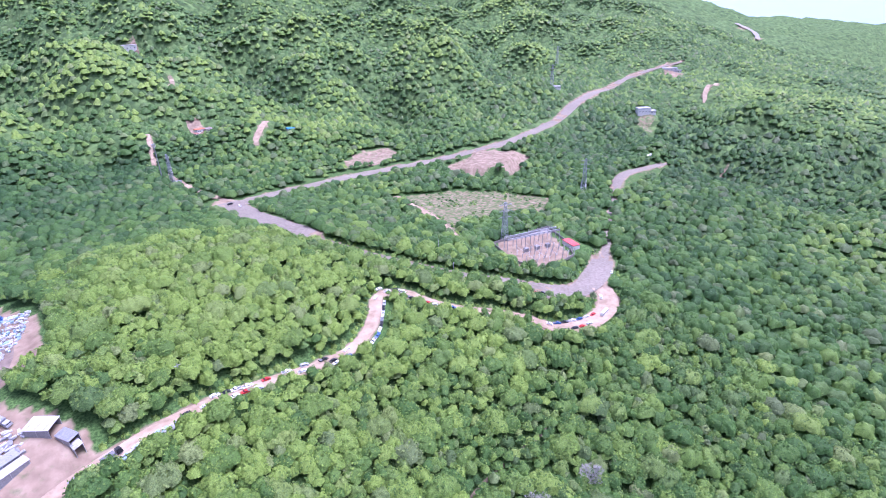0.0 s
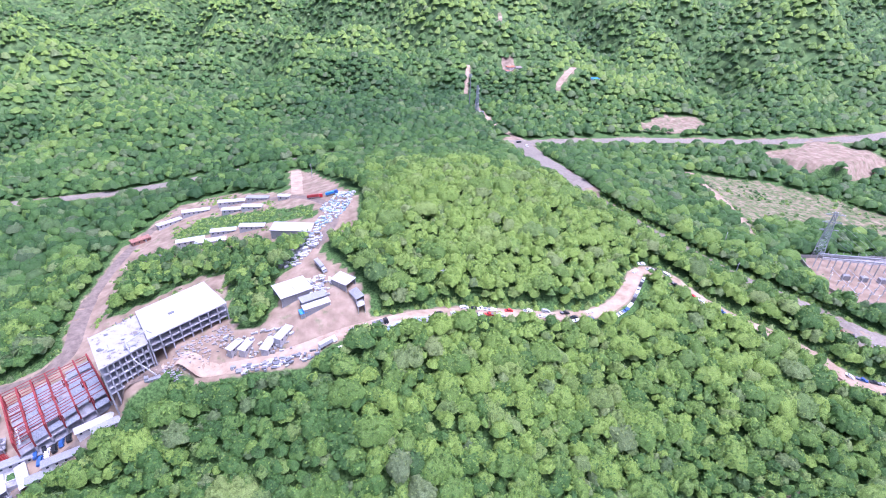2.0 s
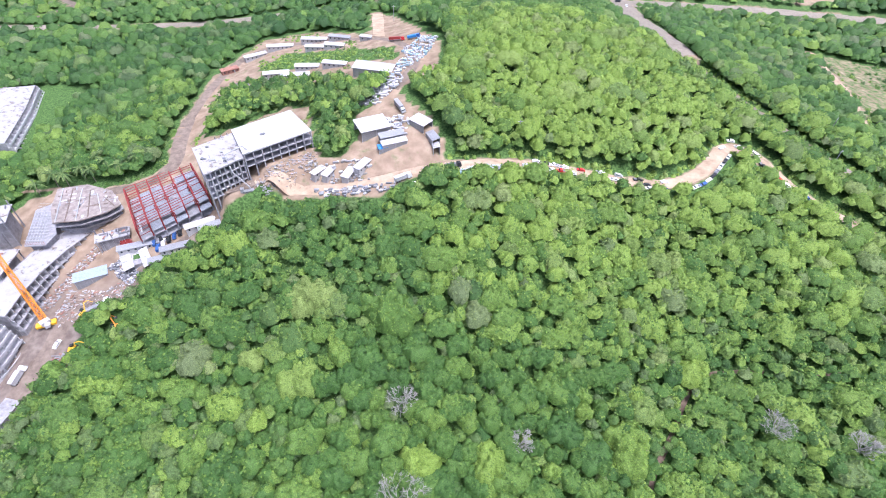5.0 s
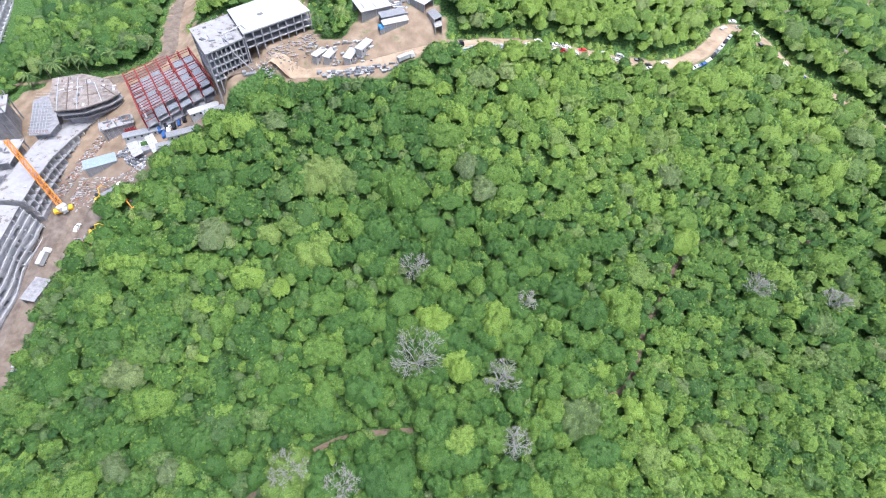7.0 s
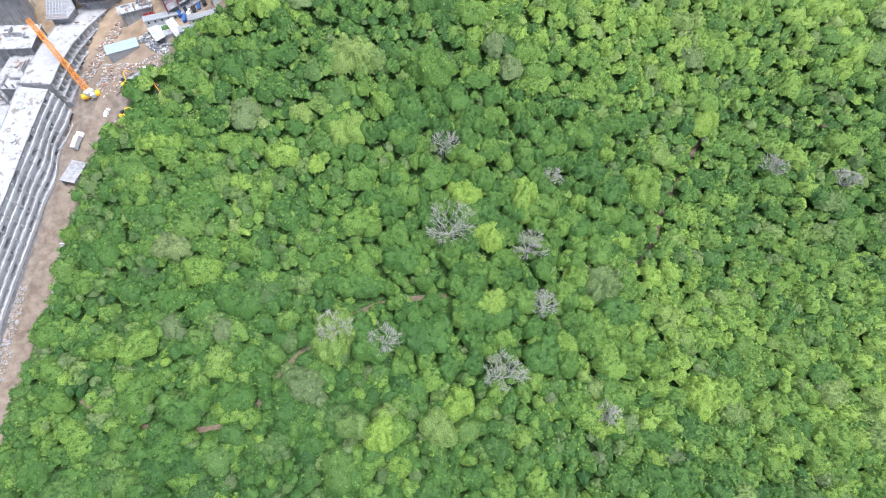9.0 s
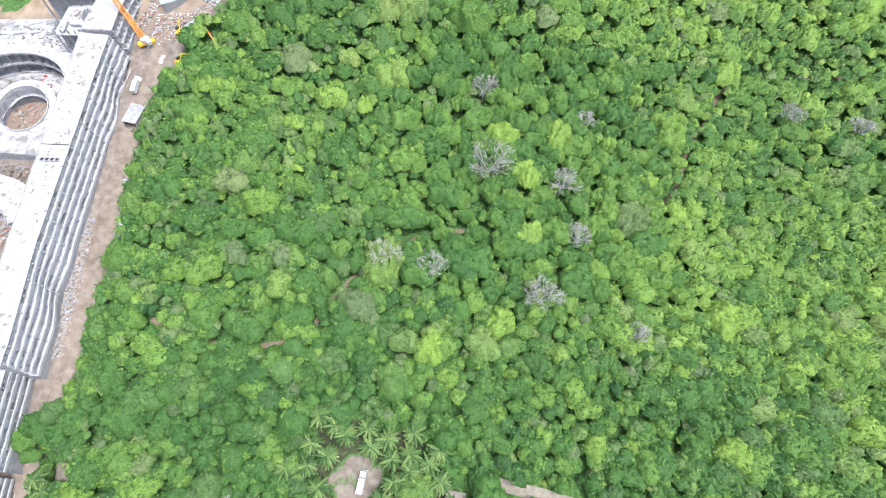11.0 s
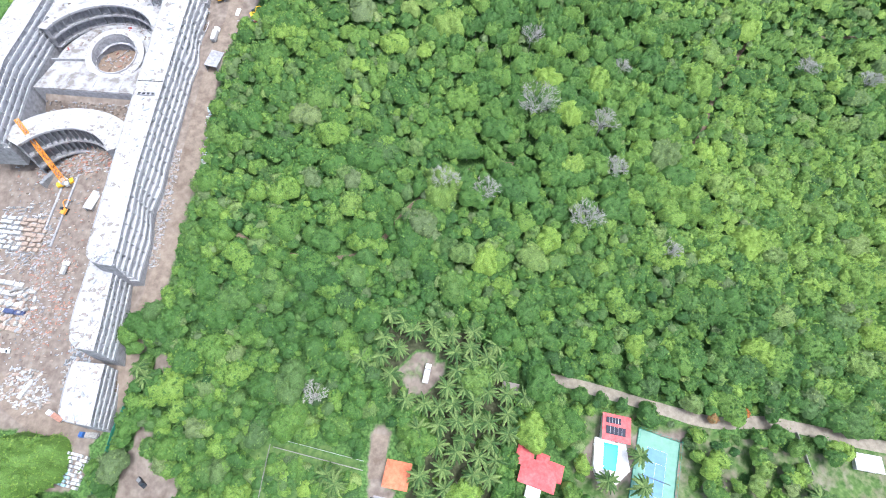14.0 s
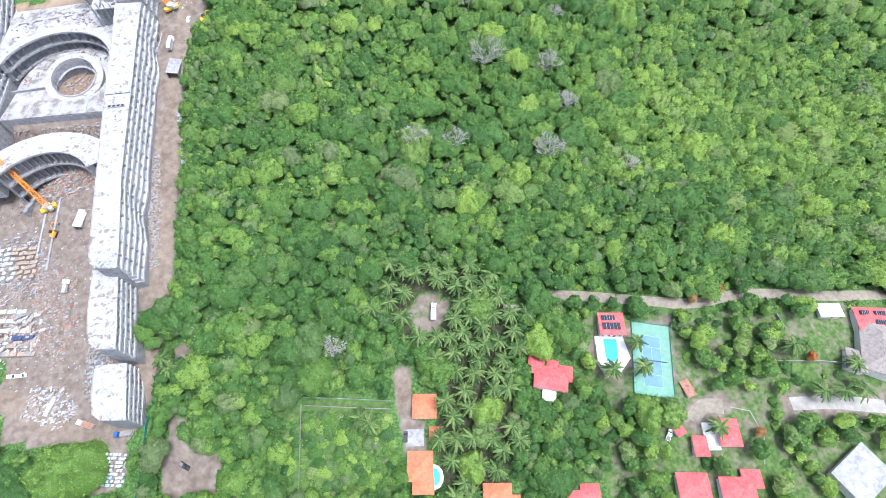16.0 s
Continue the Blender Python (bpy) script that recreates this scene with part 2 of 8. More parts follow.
# ---- the lie of the land: a coast slope that climbs to an inland shelf, with hills and hollows (x, y, height, radius) ----
SLOPE_HILLS = [
    (-340, -160, 7, 85), (-210, -160, -19, 85), (-80, -160, -13, 85), (50, -160, 8, 85), (180, -160, -1, 85), (310, -160, -1, 85), 
    (-280, -40, -16, 85), (-150, -40, 21, 85), (-20, -40, 4, 85), (110, -40, 15, 85), (240, -40, 1, 85), (370, -40, -2, 85), 
    (-340, 80, -10, 85), (-210, 80, 1, 85), (-80, 80, -5, 85), (50, 80, -1, 85), (180, 80, -15, 85), (310, 80, 8, 85), 
    (-280, 200, -2, 85), (-150, 200, 2, 85), (-20, 200, 24, 85), (110, 200, -7, 85), (240, 200, 12, 85), (370, 200, 4, 85), 
]
SHELF_HILLS = [
    (-380, 280, -14, 150), (-170, 310, 8, 110), (0, 330, 21, 105), (120, 350, 32, 105), (270, 370, -4, 140), (450, 270, 1, 180), 
    (480, 470, -1, 180), (40, 500, 10, 150), (-220, 500, -3, 160), (430, 20, 6, 160), (-480, 460, -5, 180), (680, 110, -11, 230), 
    (290, 620, -14, 200), 
]
FAR_HILLS = [
    (-10, 760, 3, 220), (760, 740, 46, 160), (560, 1150, 49, 300), (130, 1300, 96, 340), (-320, 1050, -19, 240), (750, 1800, 130, 420), 
    (150, 2400, 290, 560), (1400, 1900, 270, 560), (2050, 1400, 235, 480), (-1100, 1700, 78, 650), (1500, 900, 50, 220), (3900, 1500, 150, 700), 
    (2900, 700, 70, 600), 
]
# roads: width and centre line in plan
ROADS = {
    "highway": (19, [(1353.8, 666.9), (1246.5, 689.4), (1108.3, 688.7), (885.6, 605.2), (794.5, 577.1), (730.7, 551.8), (632.6, 531.4), (541.9, 530.2), (464.5, 543.6), (382.2, 566.3), (299.1, 572.7), (234.5, 564.5), (182.1, 549.1), (165.4, 537.4), (140, 532)]),
    "highway_west": (11, [(165.4, 537.4), (-60, 492), (-225.7, 459.2), (-254.5, 462.1), (-399.1, 454.7), (-520, 440)]),
    "link_road": (9, [(154.8, 504.4), (143.5, 411.5), (148.3, 366.2), (164, 341.8), (179.2, 318.5), (193.7, 302.8), (210.9, 283.9), (227.7, 264.7), (250.9, 246.3), (267, 226.9), (285.2, 209.6), (305.4, 203.8), (345.5, 217.9), (372, 232)]),
    "loop_road": (6.5, [(366, 229), (402.1, 249), (444.5, 274.5), (515.8, 315.6), (571.6, 339.6), (617.9, 335.3), (655.4, 327.9), (702.8, 319.6), (811, 306.1)]),
    "loop_bend": (12, [(536, 325), (560, 337), (590, 341), (620, 336), (648, 330)]),
    "junction_up": (26, [(150.3, 546.3), (152.6, 506.1), (146.7, 441.3), (145.9, 393.2), (154.6, 360.1)]),
    "junction_low": (19, [(268.4, 217.2), (280.2, 205.8), (298.5, 201.5), (333.8, 212.9), (356, 224)]),
    "apron": (15, [(241.2, 187.1), (261.4, 176.9), (281.8, 175.2), (301, 181.1), (310.2, 194.5)]),
    "dirt_road": (7.5, [(-96.4, 205.8), (-72.3, 203.7), (-49.6, 202.8), (-28.5, 208.5), (-15.2, 213.4), (3.9, 218.5), (26.5, 224.1), (46.9, 226.5), (67.9, 228.3), (89.2, 228.8), (104.7, 229.7), (120.8, 232.8), (135, 240.4), (147.5, 251.6), (156.3, 265), (165.4, 267), (177.7, 263.4), (185.3, 248.7), (196.4, 237.2), (207.5, 227.8), (218.6, 220.3), (221.5, 217.5), (234.7, 203.8), (244.9, 185.3), (267.4, 176.7), (290.6, 176.5), (306, 182), (309.7, 196.6)]),
    "service": (9, [(-270.7, -52.6), (-252.4, -66.2), (-229.4, -79), (-208.8, -80.4), (-197.7, -66.7), (-193.7, -42.4), (-187.1, -14.2), (-185.8, 11.7), (-184.8, 43.1), (-184, 76.8), (-180.8, 108), (-174.2, 135.8), (-176.5, 136.8), (-171.8, 148.2), (-162.6, 153.2), (-157.6, 153.7), (-142.8, 168.6), (-123.9, 184.4), (-111.2, 196.9), (-96.4, 205.8)]),
    "mast_road": (5, [(154.9, 557.2), (146.6, 587.5), (139.8, 615.4), (128.8, 675.8), (124.6, 736.5), (138.5, 806.5)]),
    "path1": (2.2, [(193, 144.2), (131.7, 143.4), (115.9, 136.1), (103.5, 113.4), (91.7, 96.9), (87.4, 83), (80.4, 70.4), (70.5, 66.9)]),
    "path2": (2.2, [(-152.5, 6.1), (-141.8, 0.5), (-115.1, -6.3), (-88.1, -1.8), (-80.9, 8.7), (-69.8, 26.4), (-45.8, 43.6), (-31.7, 48.3), (-10, 50.2)]),
    "coast_road": (5.2, [(162.3, -80.1), (125.5, -76.9), (106, -73), (83.9, -69.8), (63.2, -72.1), (43, -66.5), (25.3, -61.8), (4.7, -56.3), (-8, -54)]),
    "villa_drive": (6, [(132.6, -128.8), (110, -123.6), (89.2, -121.1)]),
    "house_drive": (6, [(44.4, -120.6), (50.3, -114.6), (59.4, -117.4)]),
    "sand_drive": (7, [(-77.2, -79), (-78.1, -86), (-78.1, -96)]),
    "grey_drive": (8, [(-75, -102.6), (-76, -109.4)]),
    "west_track": (8, [(-166.6, 283.5), (-162.5, 259.7), (-155.7, 238.9), (-165.1, 223.6), (-199, 222.5)]),
    "upper_track": (6, [(-165.5, 265.8), (-168.5, 331.1), (-158.7, 382.8), (-108.7, 386), (-60.3, 366.8), (-41.1, 348.3), (-24.2, 316.9), (-27, 294.3), (-34.9, 276.4)]),
    "gap": (9, [(-57.4, 369.4), (-70.4, 446.7)]),
    "west_dirt": (7, [(-486, 624), (-454, 585), (-419, 543), (-389, 511), (-373, 503), (-385, 490), (-410, 480)]),
    "far_highway": (13, [(2010, 810), (1980, 774), (1959, 743), (1943, 717), (1901, 689), (1800, 660)]),
    "plain_track": (9, [(1284, 538), (1188, 516), (1152, 505), (1128, 490)]),
    "hill_track": (9, [(246, 700), (256, 712), (267, 724), (281, 741)]),
    "ridge_track": (6, [(203, 905), (211, 930), (221, 973)]),
    "clearing_lane": (7, [(322, 480), (318, 435), (312, 398), (301, 366), (289, 340), (280, 322)]),
}
# cleared areas in plan
CLEARED = {
    "site_up": [(-98.1, 202.1), (-76.2, 197), (-29.4, 195.8), (-22.9, 207.8), (-4.2, 213.7), (-1.1, 230.8), (-9.9, 249.9), (-21.8, 261.6), (-32.3, 282), (-9.8, 292.2), (-11, 337.7), (-58.7, 441.4), (-77.5, 449.7), (-65, 380.8), (-116.4, 413.8), (-158.3, 407.5), (-173.3, 336.8), (-165.8, 255.3), (-159, 235.2), (-187.9, 227.1), (-223, 231.8), (-258.8, 230.9)],
    "site_low": [(-292.9, 179.7), (-173.9, 147.2), (-178.9, 103.9), (-180.1, 41.9), (-186.6, 3), (-190.1, -32.6), (-195.8, -67.1), (-203.4, -82.6), (-208.5, -102.6), (-225.2, -102.1), (-245.4, -79.8), (-266.6, -76.1)],
    "clear1": [(323.3, 483), (388.5, 456.6), (434.8, 406.2), (465.6, 358.5), (413.5, 336.5), (362.2, 362.7), (324.9, 365.9), (282.3, 334.2), (312.7, 396.2)],
    "clear2": [(326.9, 618.1), (377.6, 644.2), (418, 630.9), (420.1, 605.5), (377.2, 586.1), (321.4, 596.8)],
    "mound": [(433.9, 526.2), (502, 524.9), (560, 501.4), (542.9, 464.5), (468.6, 437.9), (426.2, 466.9), (423.5, 496.8)],
    "sub": [(310.1, 305.2), (370.9, 300.1), (331.9, 232.4), (307, 234.6), (277.2, 252)],
    "court": [(29.9, -74.5), (48.5, -77.9), (37.8, -109.7), (23.9, -107.2)],
    "poolpatio": [(11.8, -78.8), (24.9, -81.2), (27.3, -90.7), (16.6, -96.3), (10.2, -88.8)],
    "dirtfield": [(-185.6, -77.6), (-180.2, -78.6), (-175.5, -92.3), (-162.7, -96.9), (-163.9, -115.2), (-189.2, -110.9), (-188.8, -92.3)],
    "vanlot": [(-73, -52.9), (-66, -45), (-55.9, -45.5), (-50.5, -51), (-53, -59), (-59.7, -65), (-71, -61.5)],
    "earth_patch": [(-184, -47), (-171, -51), (-172, -58), (-183, -58)],
    "grove_lane": [(-39, -94), (-35, -94), (-33, -106), (-38, -114), (-44, -111)],
    "loop_view": [(532, 316), (556, 334), (600, 338), (650, 326), (640, 314), (600, 318), (560, 312)],
    "white_house_lot": [(800, 455), (826, 478), (862, 462), (850, 446), (806, 430)],
    "roadside_lot": [(1262, 668), (1300, 646), (1284, 612), (1240, 620)],
    "hamlet_lot": [(198, 845), (228, 836), (226, 800), (196, 792)],
    "ridge_house_lot": [(184, 1140), (212, 1122), (208, 1095), (180, 1104)],
    "pylon_lot": [(796, 640), (818, 634), (806, 612), (784, 618)],
    "highway_view": [(-268, 462), (-180, 466), (-180, 446), (-268, 440)],
    "site_mid": [(-216, 118), (-170, 118), (-160, 148), (-138, 166), (-98, 198), (-88, 215), (-126, 228), (-200, 226), (-240, 226), (-262, 170), (-250, 140)],
    "court_yard": [(-300, -40), (-214, -30), (-208, 140), (-260, 160), (-300, 100)],
}
FIELD = [(-132.8, -81.2), (-84.5, -88.1), (-84.7, -107.9), (-87.5, -128.1), (-136.5, -119.8)]
VEG_IN = [(-82.3, 270.1), (-53.4, 286.6), (-36.2, 285.9), (-44.8, 266.6), (-52.3, 255), (-51.4, 232.9), (-55.8, 222.1), (-64, 223), (-73.8, 232.2), (-76.3, 247.9)]
VEG_IN2 = [(-147.9, 312.5), (-101, 303.1), (-54, 290.1), (-76.8, 268.5), (-99.7, 275.6), (-130.7, 262.3), (-147.3, 258.7), (-149.9, 285.2)]
VEG_IN3 = [(-126.8, 364.2), (-82.1, 350.4), (-43.1, 334.5), (-37.4, 315.4), (-71.4, 324.6), (-94, 332.8), (-119, 334.1), (-128.6, 326.1), (-137.6, 341.4)]


def resample(pts, step, smooth=2):
    p = np.array(pts, float)
    for _ in range(smooth):
        q = np.empty((2 * len(p), 2))
        q[0], q[-1] = p[0], p[-1]
        q[1:-1:2] = 0.75 * p[:-1] + 0.25 * p[1:]
        q[2::2] = 0.25 * p[:-1] + 0.75 * p[1:]
        p = q
    d = np.r_[0, np.cumsum(np.hypot(*np.diff(p, axis=0).T))]
    n = max(2, int(d[-1] / step) + 1)
    s = np.linspace(0, d[-1], n)
    return np.stack([np.interp(s, d, p[:, 0]), np.interp(s, d, p[:, 1])], 1)


HIGHWAY_POINTS = resample(ROADS["highway"][1], 25.0)


def near_line(x, y, pts):
    best = np.full(np.shape(x), 1e9)
    for px, py in pts:
        best = np.minimum(best, np.hypot(x - px, y - py))
    return best


def relief(x, y):
    """Gullies and spurs of the hills inland, none where the highway runs."""
    d = np.clip((np.hypot(x, y - 60) - 520) / 400, 0, 1) * np.clip((near_line(x, y, HIGHWAY_POINTS) - 30) / 150, 0.08, 1)
    u = x + 60 * np.sin(y / 170) + 25 * np.sin(x / 90 + y / 130)
    v = y + 70 * np.sin(x / 210)
    r = np.sin(u / 58 + 0.6 * np.sin(v / 95)) * np.cos(v / 83 + 0.5 * np.sin(u / 120)) + 0.6 * np.sin(u / 33 + v / 47) * np.sin(v / 39 - u / 70)
    # the coastal plain to the east stays low
    plain = np.clip((np.degrees(np.arctan2(x, y)) - 48) / 14, 0, 1) * np.clip((np.hypot(x, y) - 900) / 500, 0, 1)
    return d * 42 * r * (1 - 0.8 * plain)


def lie(x, y):
    """Height of the untouched land."""
    z = 30 + 80 / (1 + np.exp(-(y - 70) / 75.0))
    for hx, hy, h, r in SLOPE_HILLS + SHELF_HILLS + FAR_HILLS:
        z = z + h * np.exp(-((x - hx) ** 2 + (y - hy) ** 2) / (2 * r * r))
    return z + relief(x, y)


LINES = {}
for _k, (_w, _p) in ROADS.items():
    _c = resample(_p, 4.0)
    _z = lie(_c[:, 0], _c[:, 1])
    for _ in range(6):
        _z[1:-1] = (_z[:-2] + 2 * _z[1:-1] + _z[2:]) / 4
    LINES[_k] = (_w, _c, _z)


def road_near(x, y, skip=()):
    """Distance past the nearest road's edge, and that road's height there."""
    best, hz = np.full(x.shape, 1e9), np.zeros(x.shape)
    for k, (w, c, z) in LINES.items():
        if k in skip:
            continue
        lo, hi = c.min(0) - 40, c.max(0) + 40
        idx = np.nonzero((x > lo[0]) & (x < hi[0]) & (y > lo[1]) & (y < hi[1]))[0]
        for part_idx in np.array_split(idx, max(1, len(idx) * len(c) // 4000000 + 1)):
            if not len(part_idx):
                continue
            d = np.hypot(x[part_idx, None] - c[:, 0], y[part_idx, None] - c[:, 1])
            j = d.argmin(1)
            e = d[np.arange(len(j)), j] - w / 2
            t = e < best[part_idx]
            # height between the two nearest stations of the centre line
            a, b = np.maximum(j - 1, 0), np.minimum(j + 1, len(c) - 1)
            tx, ty = c[b, 0] - c[a, 0], c[b, 1] - c[a, 1]
            s = ((x[part_idx] - c[j, 0]) * tx + (y[part_idx] - c[j, 1]) * ty) / (tx * tx + ty * ty + 1e-9)
            zz = z[j] + np.clip(s, -0.5, 0.5) * (z[b] - z[a])
            best[part_idx[t]], hz[part_idx[t]] = e[t], zz[t]
    return best, hz


def inside(poly, x, y):
    p = np.array(poly)
    q = np.roll(p, -1, 0)
    r = np.zeros(x.shape, bool)
    for (ax, ay), (bx, by) in zip(p, q):
        c = (ay > y) != (by > y)
        r ^= c & (x < (bx - ax) * (y - ay) / (by - ay + 1e-9) + ax)
    return r


PADS = [(-86, 223.8, 20, 13, 43, 140.0), (-108, 209, 8, 13, 43, 134.5), (35.3, -92.6, 18, 9.6, 72, 53.0), (484, 486, 46, 26, 30, 127.0), (332, 272, 37, 25, -17, 112.8), (-241, 108, 27, 27, 0, 73.0)]   # level pads cut into the slope: x, y, half length, half width, heading, height


def land(x, y):
    """Height of the land with roads and pads cut into it."""
    x, y = np.atleast_1d(np.asarray(x, float)), np.atleast_1d(np.asarray(y, float))
    shape = x.shape
    x, y = x.ravel(), y.ravel()
    z = lie(x, y)
    e, h = road_near(x, y)
    t = np.clip((e - 1.5) / 9.0, 0, 1)
    t = t * t * (3 - 2 * t)
    z = np.where(e < 1e8, h * (1 - t) + z * t, z)
    for px, py, a, b, turn, pz in PADS:
        c, s = math.cos(radians(turn)), math.sin(radians(turn))
        u, v = (x - px) * c + (y - py) * s, -(x - px) * s + (y - py) * c
        o = np.hypot(np.maximum(abs(u) - a, 0), np.maximum(abs(v) - b, 0))
        t = np.clip(o / 8.0, 0, 1)
        t = t * t * (3 - 2 * t)
        z = pz * (1 - t) + z * t
    return z.reshape(shape)


def land_at(x, y):
    return float(land(x, y)[0])


def mesh_object(name, verts, faces, material, parent=None, attrs=None, smooth=False):
    me = bpy.data.meshes.new(name)
    verts = np.asarray(verts, np.float32)
    faces = np.asarray(faces, np.int32)
    k = faces.shape[1]
    me.vertices.add(len(verts))
    me.vertices.foreach_set("co", verts.ravel())
    me.loops.add(faces.size)
    me.loops.foreach_set("vertex_index", faces.ravel())
    me.polygons.add(len(faces))
    me.polygons.foreach_set("loop_start", np.arange(0, faces.size, k, dtype=np.int32))
    me.polygons.foreach_set("loop_total", np.full(len(faces), k, np.int32))
    me.polygons.foreach_set("use_smooth", np.full(len(faces), smooth))
    me.materials.append(material)
    for an, (dom, val) in (attrs or {}).items():
        val = np.asarray(val, np.float32)
        a = me.attributes.new(an, "FLOAT_VECTOR" if val.ndim == 2 else "FLOAT", dom)
        a.data.foreach_set("vector" if val.ndim == 2 else "value", val.ravel())
    me.update(calc_edges=True)
    ob = new(name, me)
    ob.parent = parent
    return ob


def axis_steps(lo, hi, fine, f0, f1, grow):
    a = list(np.arange(f0, f1 + fine, fine))
    s = fine
    while a[-1] < hi:
        s = min(s * grow, 90)
        a.append(a[-1] + s)
    s = fine
    while a[0] > lo:
        s = min(s * grow, 90)
        a.insert(0, a[0] - s)
    return np.array(a)


def build_ground():
    xs = axis_steps(-2600, 4900, 4.0, -300, 330, 1.05)
    ys = axis_steps(-900, 4600, 4.0, -150, 480, 1.05)
    gx, gy = np.meshgrid(xs, ys)
    x, y = gx.ravel(), gy.ravel()
    z = land(x, y)
    n, m = len(xs), len(ys)
    i = (np.arange(m - 1)[:, None] * n + np.arange(n - 1)).ravel()
    faces = np.stack([i, i + 1, i + n + 1, i + n], 1)
    dirt = np.zeros(len(x))
    for k, p in CLEARED.items():
        dirt[inside(p, x, y)] = {"site_up": 0.66, "clear1": 0.49, "clear2": 0.6, "mound": 0.64, "highway_view": 0.3, "loop_view": 0.35, "vanlot": 0.62, "grove_lane": 0.6, "white_house_lot": 0.5, "pylon_lot": 0.4}.get(k, 1)
    for p in (VEG_IN, VEG_IN2, VEG_IN3):
        dirt[inside(p, x, y)] = 0
    e, _ = road_near(x, y, skip=("path1", "path2", "coast_road"))
    dirt = np.maximum(dirt, np.clip(1 - (e - 0.5) / 2.5, 0, 1) * 0.75)
    grass = (inside(FIELD, x, y) | inside(GARDEN, x, y)).astype(float)
    dirt = np.maximum(dirt, 0.44 * inside(GARDEN, x, y) * (1 - np.clip(sum(inside(p, x, y) for p in LAWNS), 0, 1)))
    dust = np.maximum(np.clip((175 - y) / 30, 0, 1) * (x < -120), y < -20)
    # grove floor: leaf litter darkened for the shade under the palms
    shaded_litter = inside(GROVE, x, y).astype(float) * (dirt < 0.3)
    for p in LAWNS:
        grass[inside(p, x, y)] = 1
    d = np.hypot(x, y - 60)
    woods = np.clip((d - 560) / 260, 0, 1)
    # far woods are one closed, lumpy canopy
    r = np.random.RandomState(3)
    z = z + np.clip((d - 1500) / 400, 0, 1) * r.uniform(-4, 5, len(z))
    ob = mesh_object("ground", np.stack([x, y, z], 1), faces, M_GROUND, smooth=True,
                     attrs={"dirt": ("POINT", dirt), "grass": ("POINT", grass), "woods": ("POINT", woods), "shaded_litter": ("POINT", shaded_litter), "dust": ("POINT", dust)})
    tagged(ob, "hilly ground with undergrowth and bare pale earth", "ground", kind="structure")


def ribbon(name, key, material, lift=0.12, label="", halves=3, category="road"):
    w, c, z = LINES[key]
    c2 = resample(c, 2.0, 0)
    z2 = land(c2[:, 0], c2[:, 1])
    t = np.gradient(c2, axis=0)
    t /= np.hypot(t[:, 0], t[:, 1])[:, None] + 1e-9
    nrm = np.stack([-t[:, 1], t[:, 0]], 1)
    r = np.random.RandomState(len(key))
    wob = np.convolve(r.uniform(-1, 1, len(c2) + 8), np.ones(9) / 9, "valid")
    rows = []
    cols = np.linspace(-1, 1, 2 * halves + 1)
    for q in cols:
        ww = w / 2 * q * (1 + 0.25 * wob * abs(q))
        p = c2 + nrm * ww[:, None]
        rows.append(np.stack([p[:, 0], p[:, 1], np.maximum(land(p[:, 0], p[:, 1]), z2 - 0.3) + lift - 0.05 * abs(q)], 1))
    v = np.stack(rows, 1).reshape(-1, 3)
    k = len(cols)
    i = (np.arange(len(c2) - 1)[:, None] * k + np.arange(k - 1)).ravel()
    f = np.stack([i + k, i + k + 1, i + 1, i], 1)
    ob = mesh_object(name, v, f, material, smooth=True)
    tagged(ob, label, category, kind="structure")
    return ob


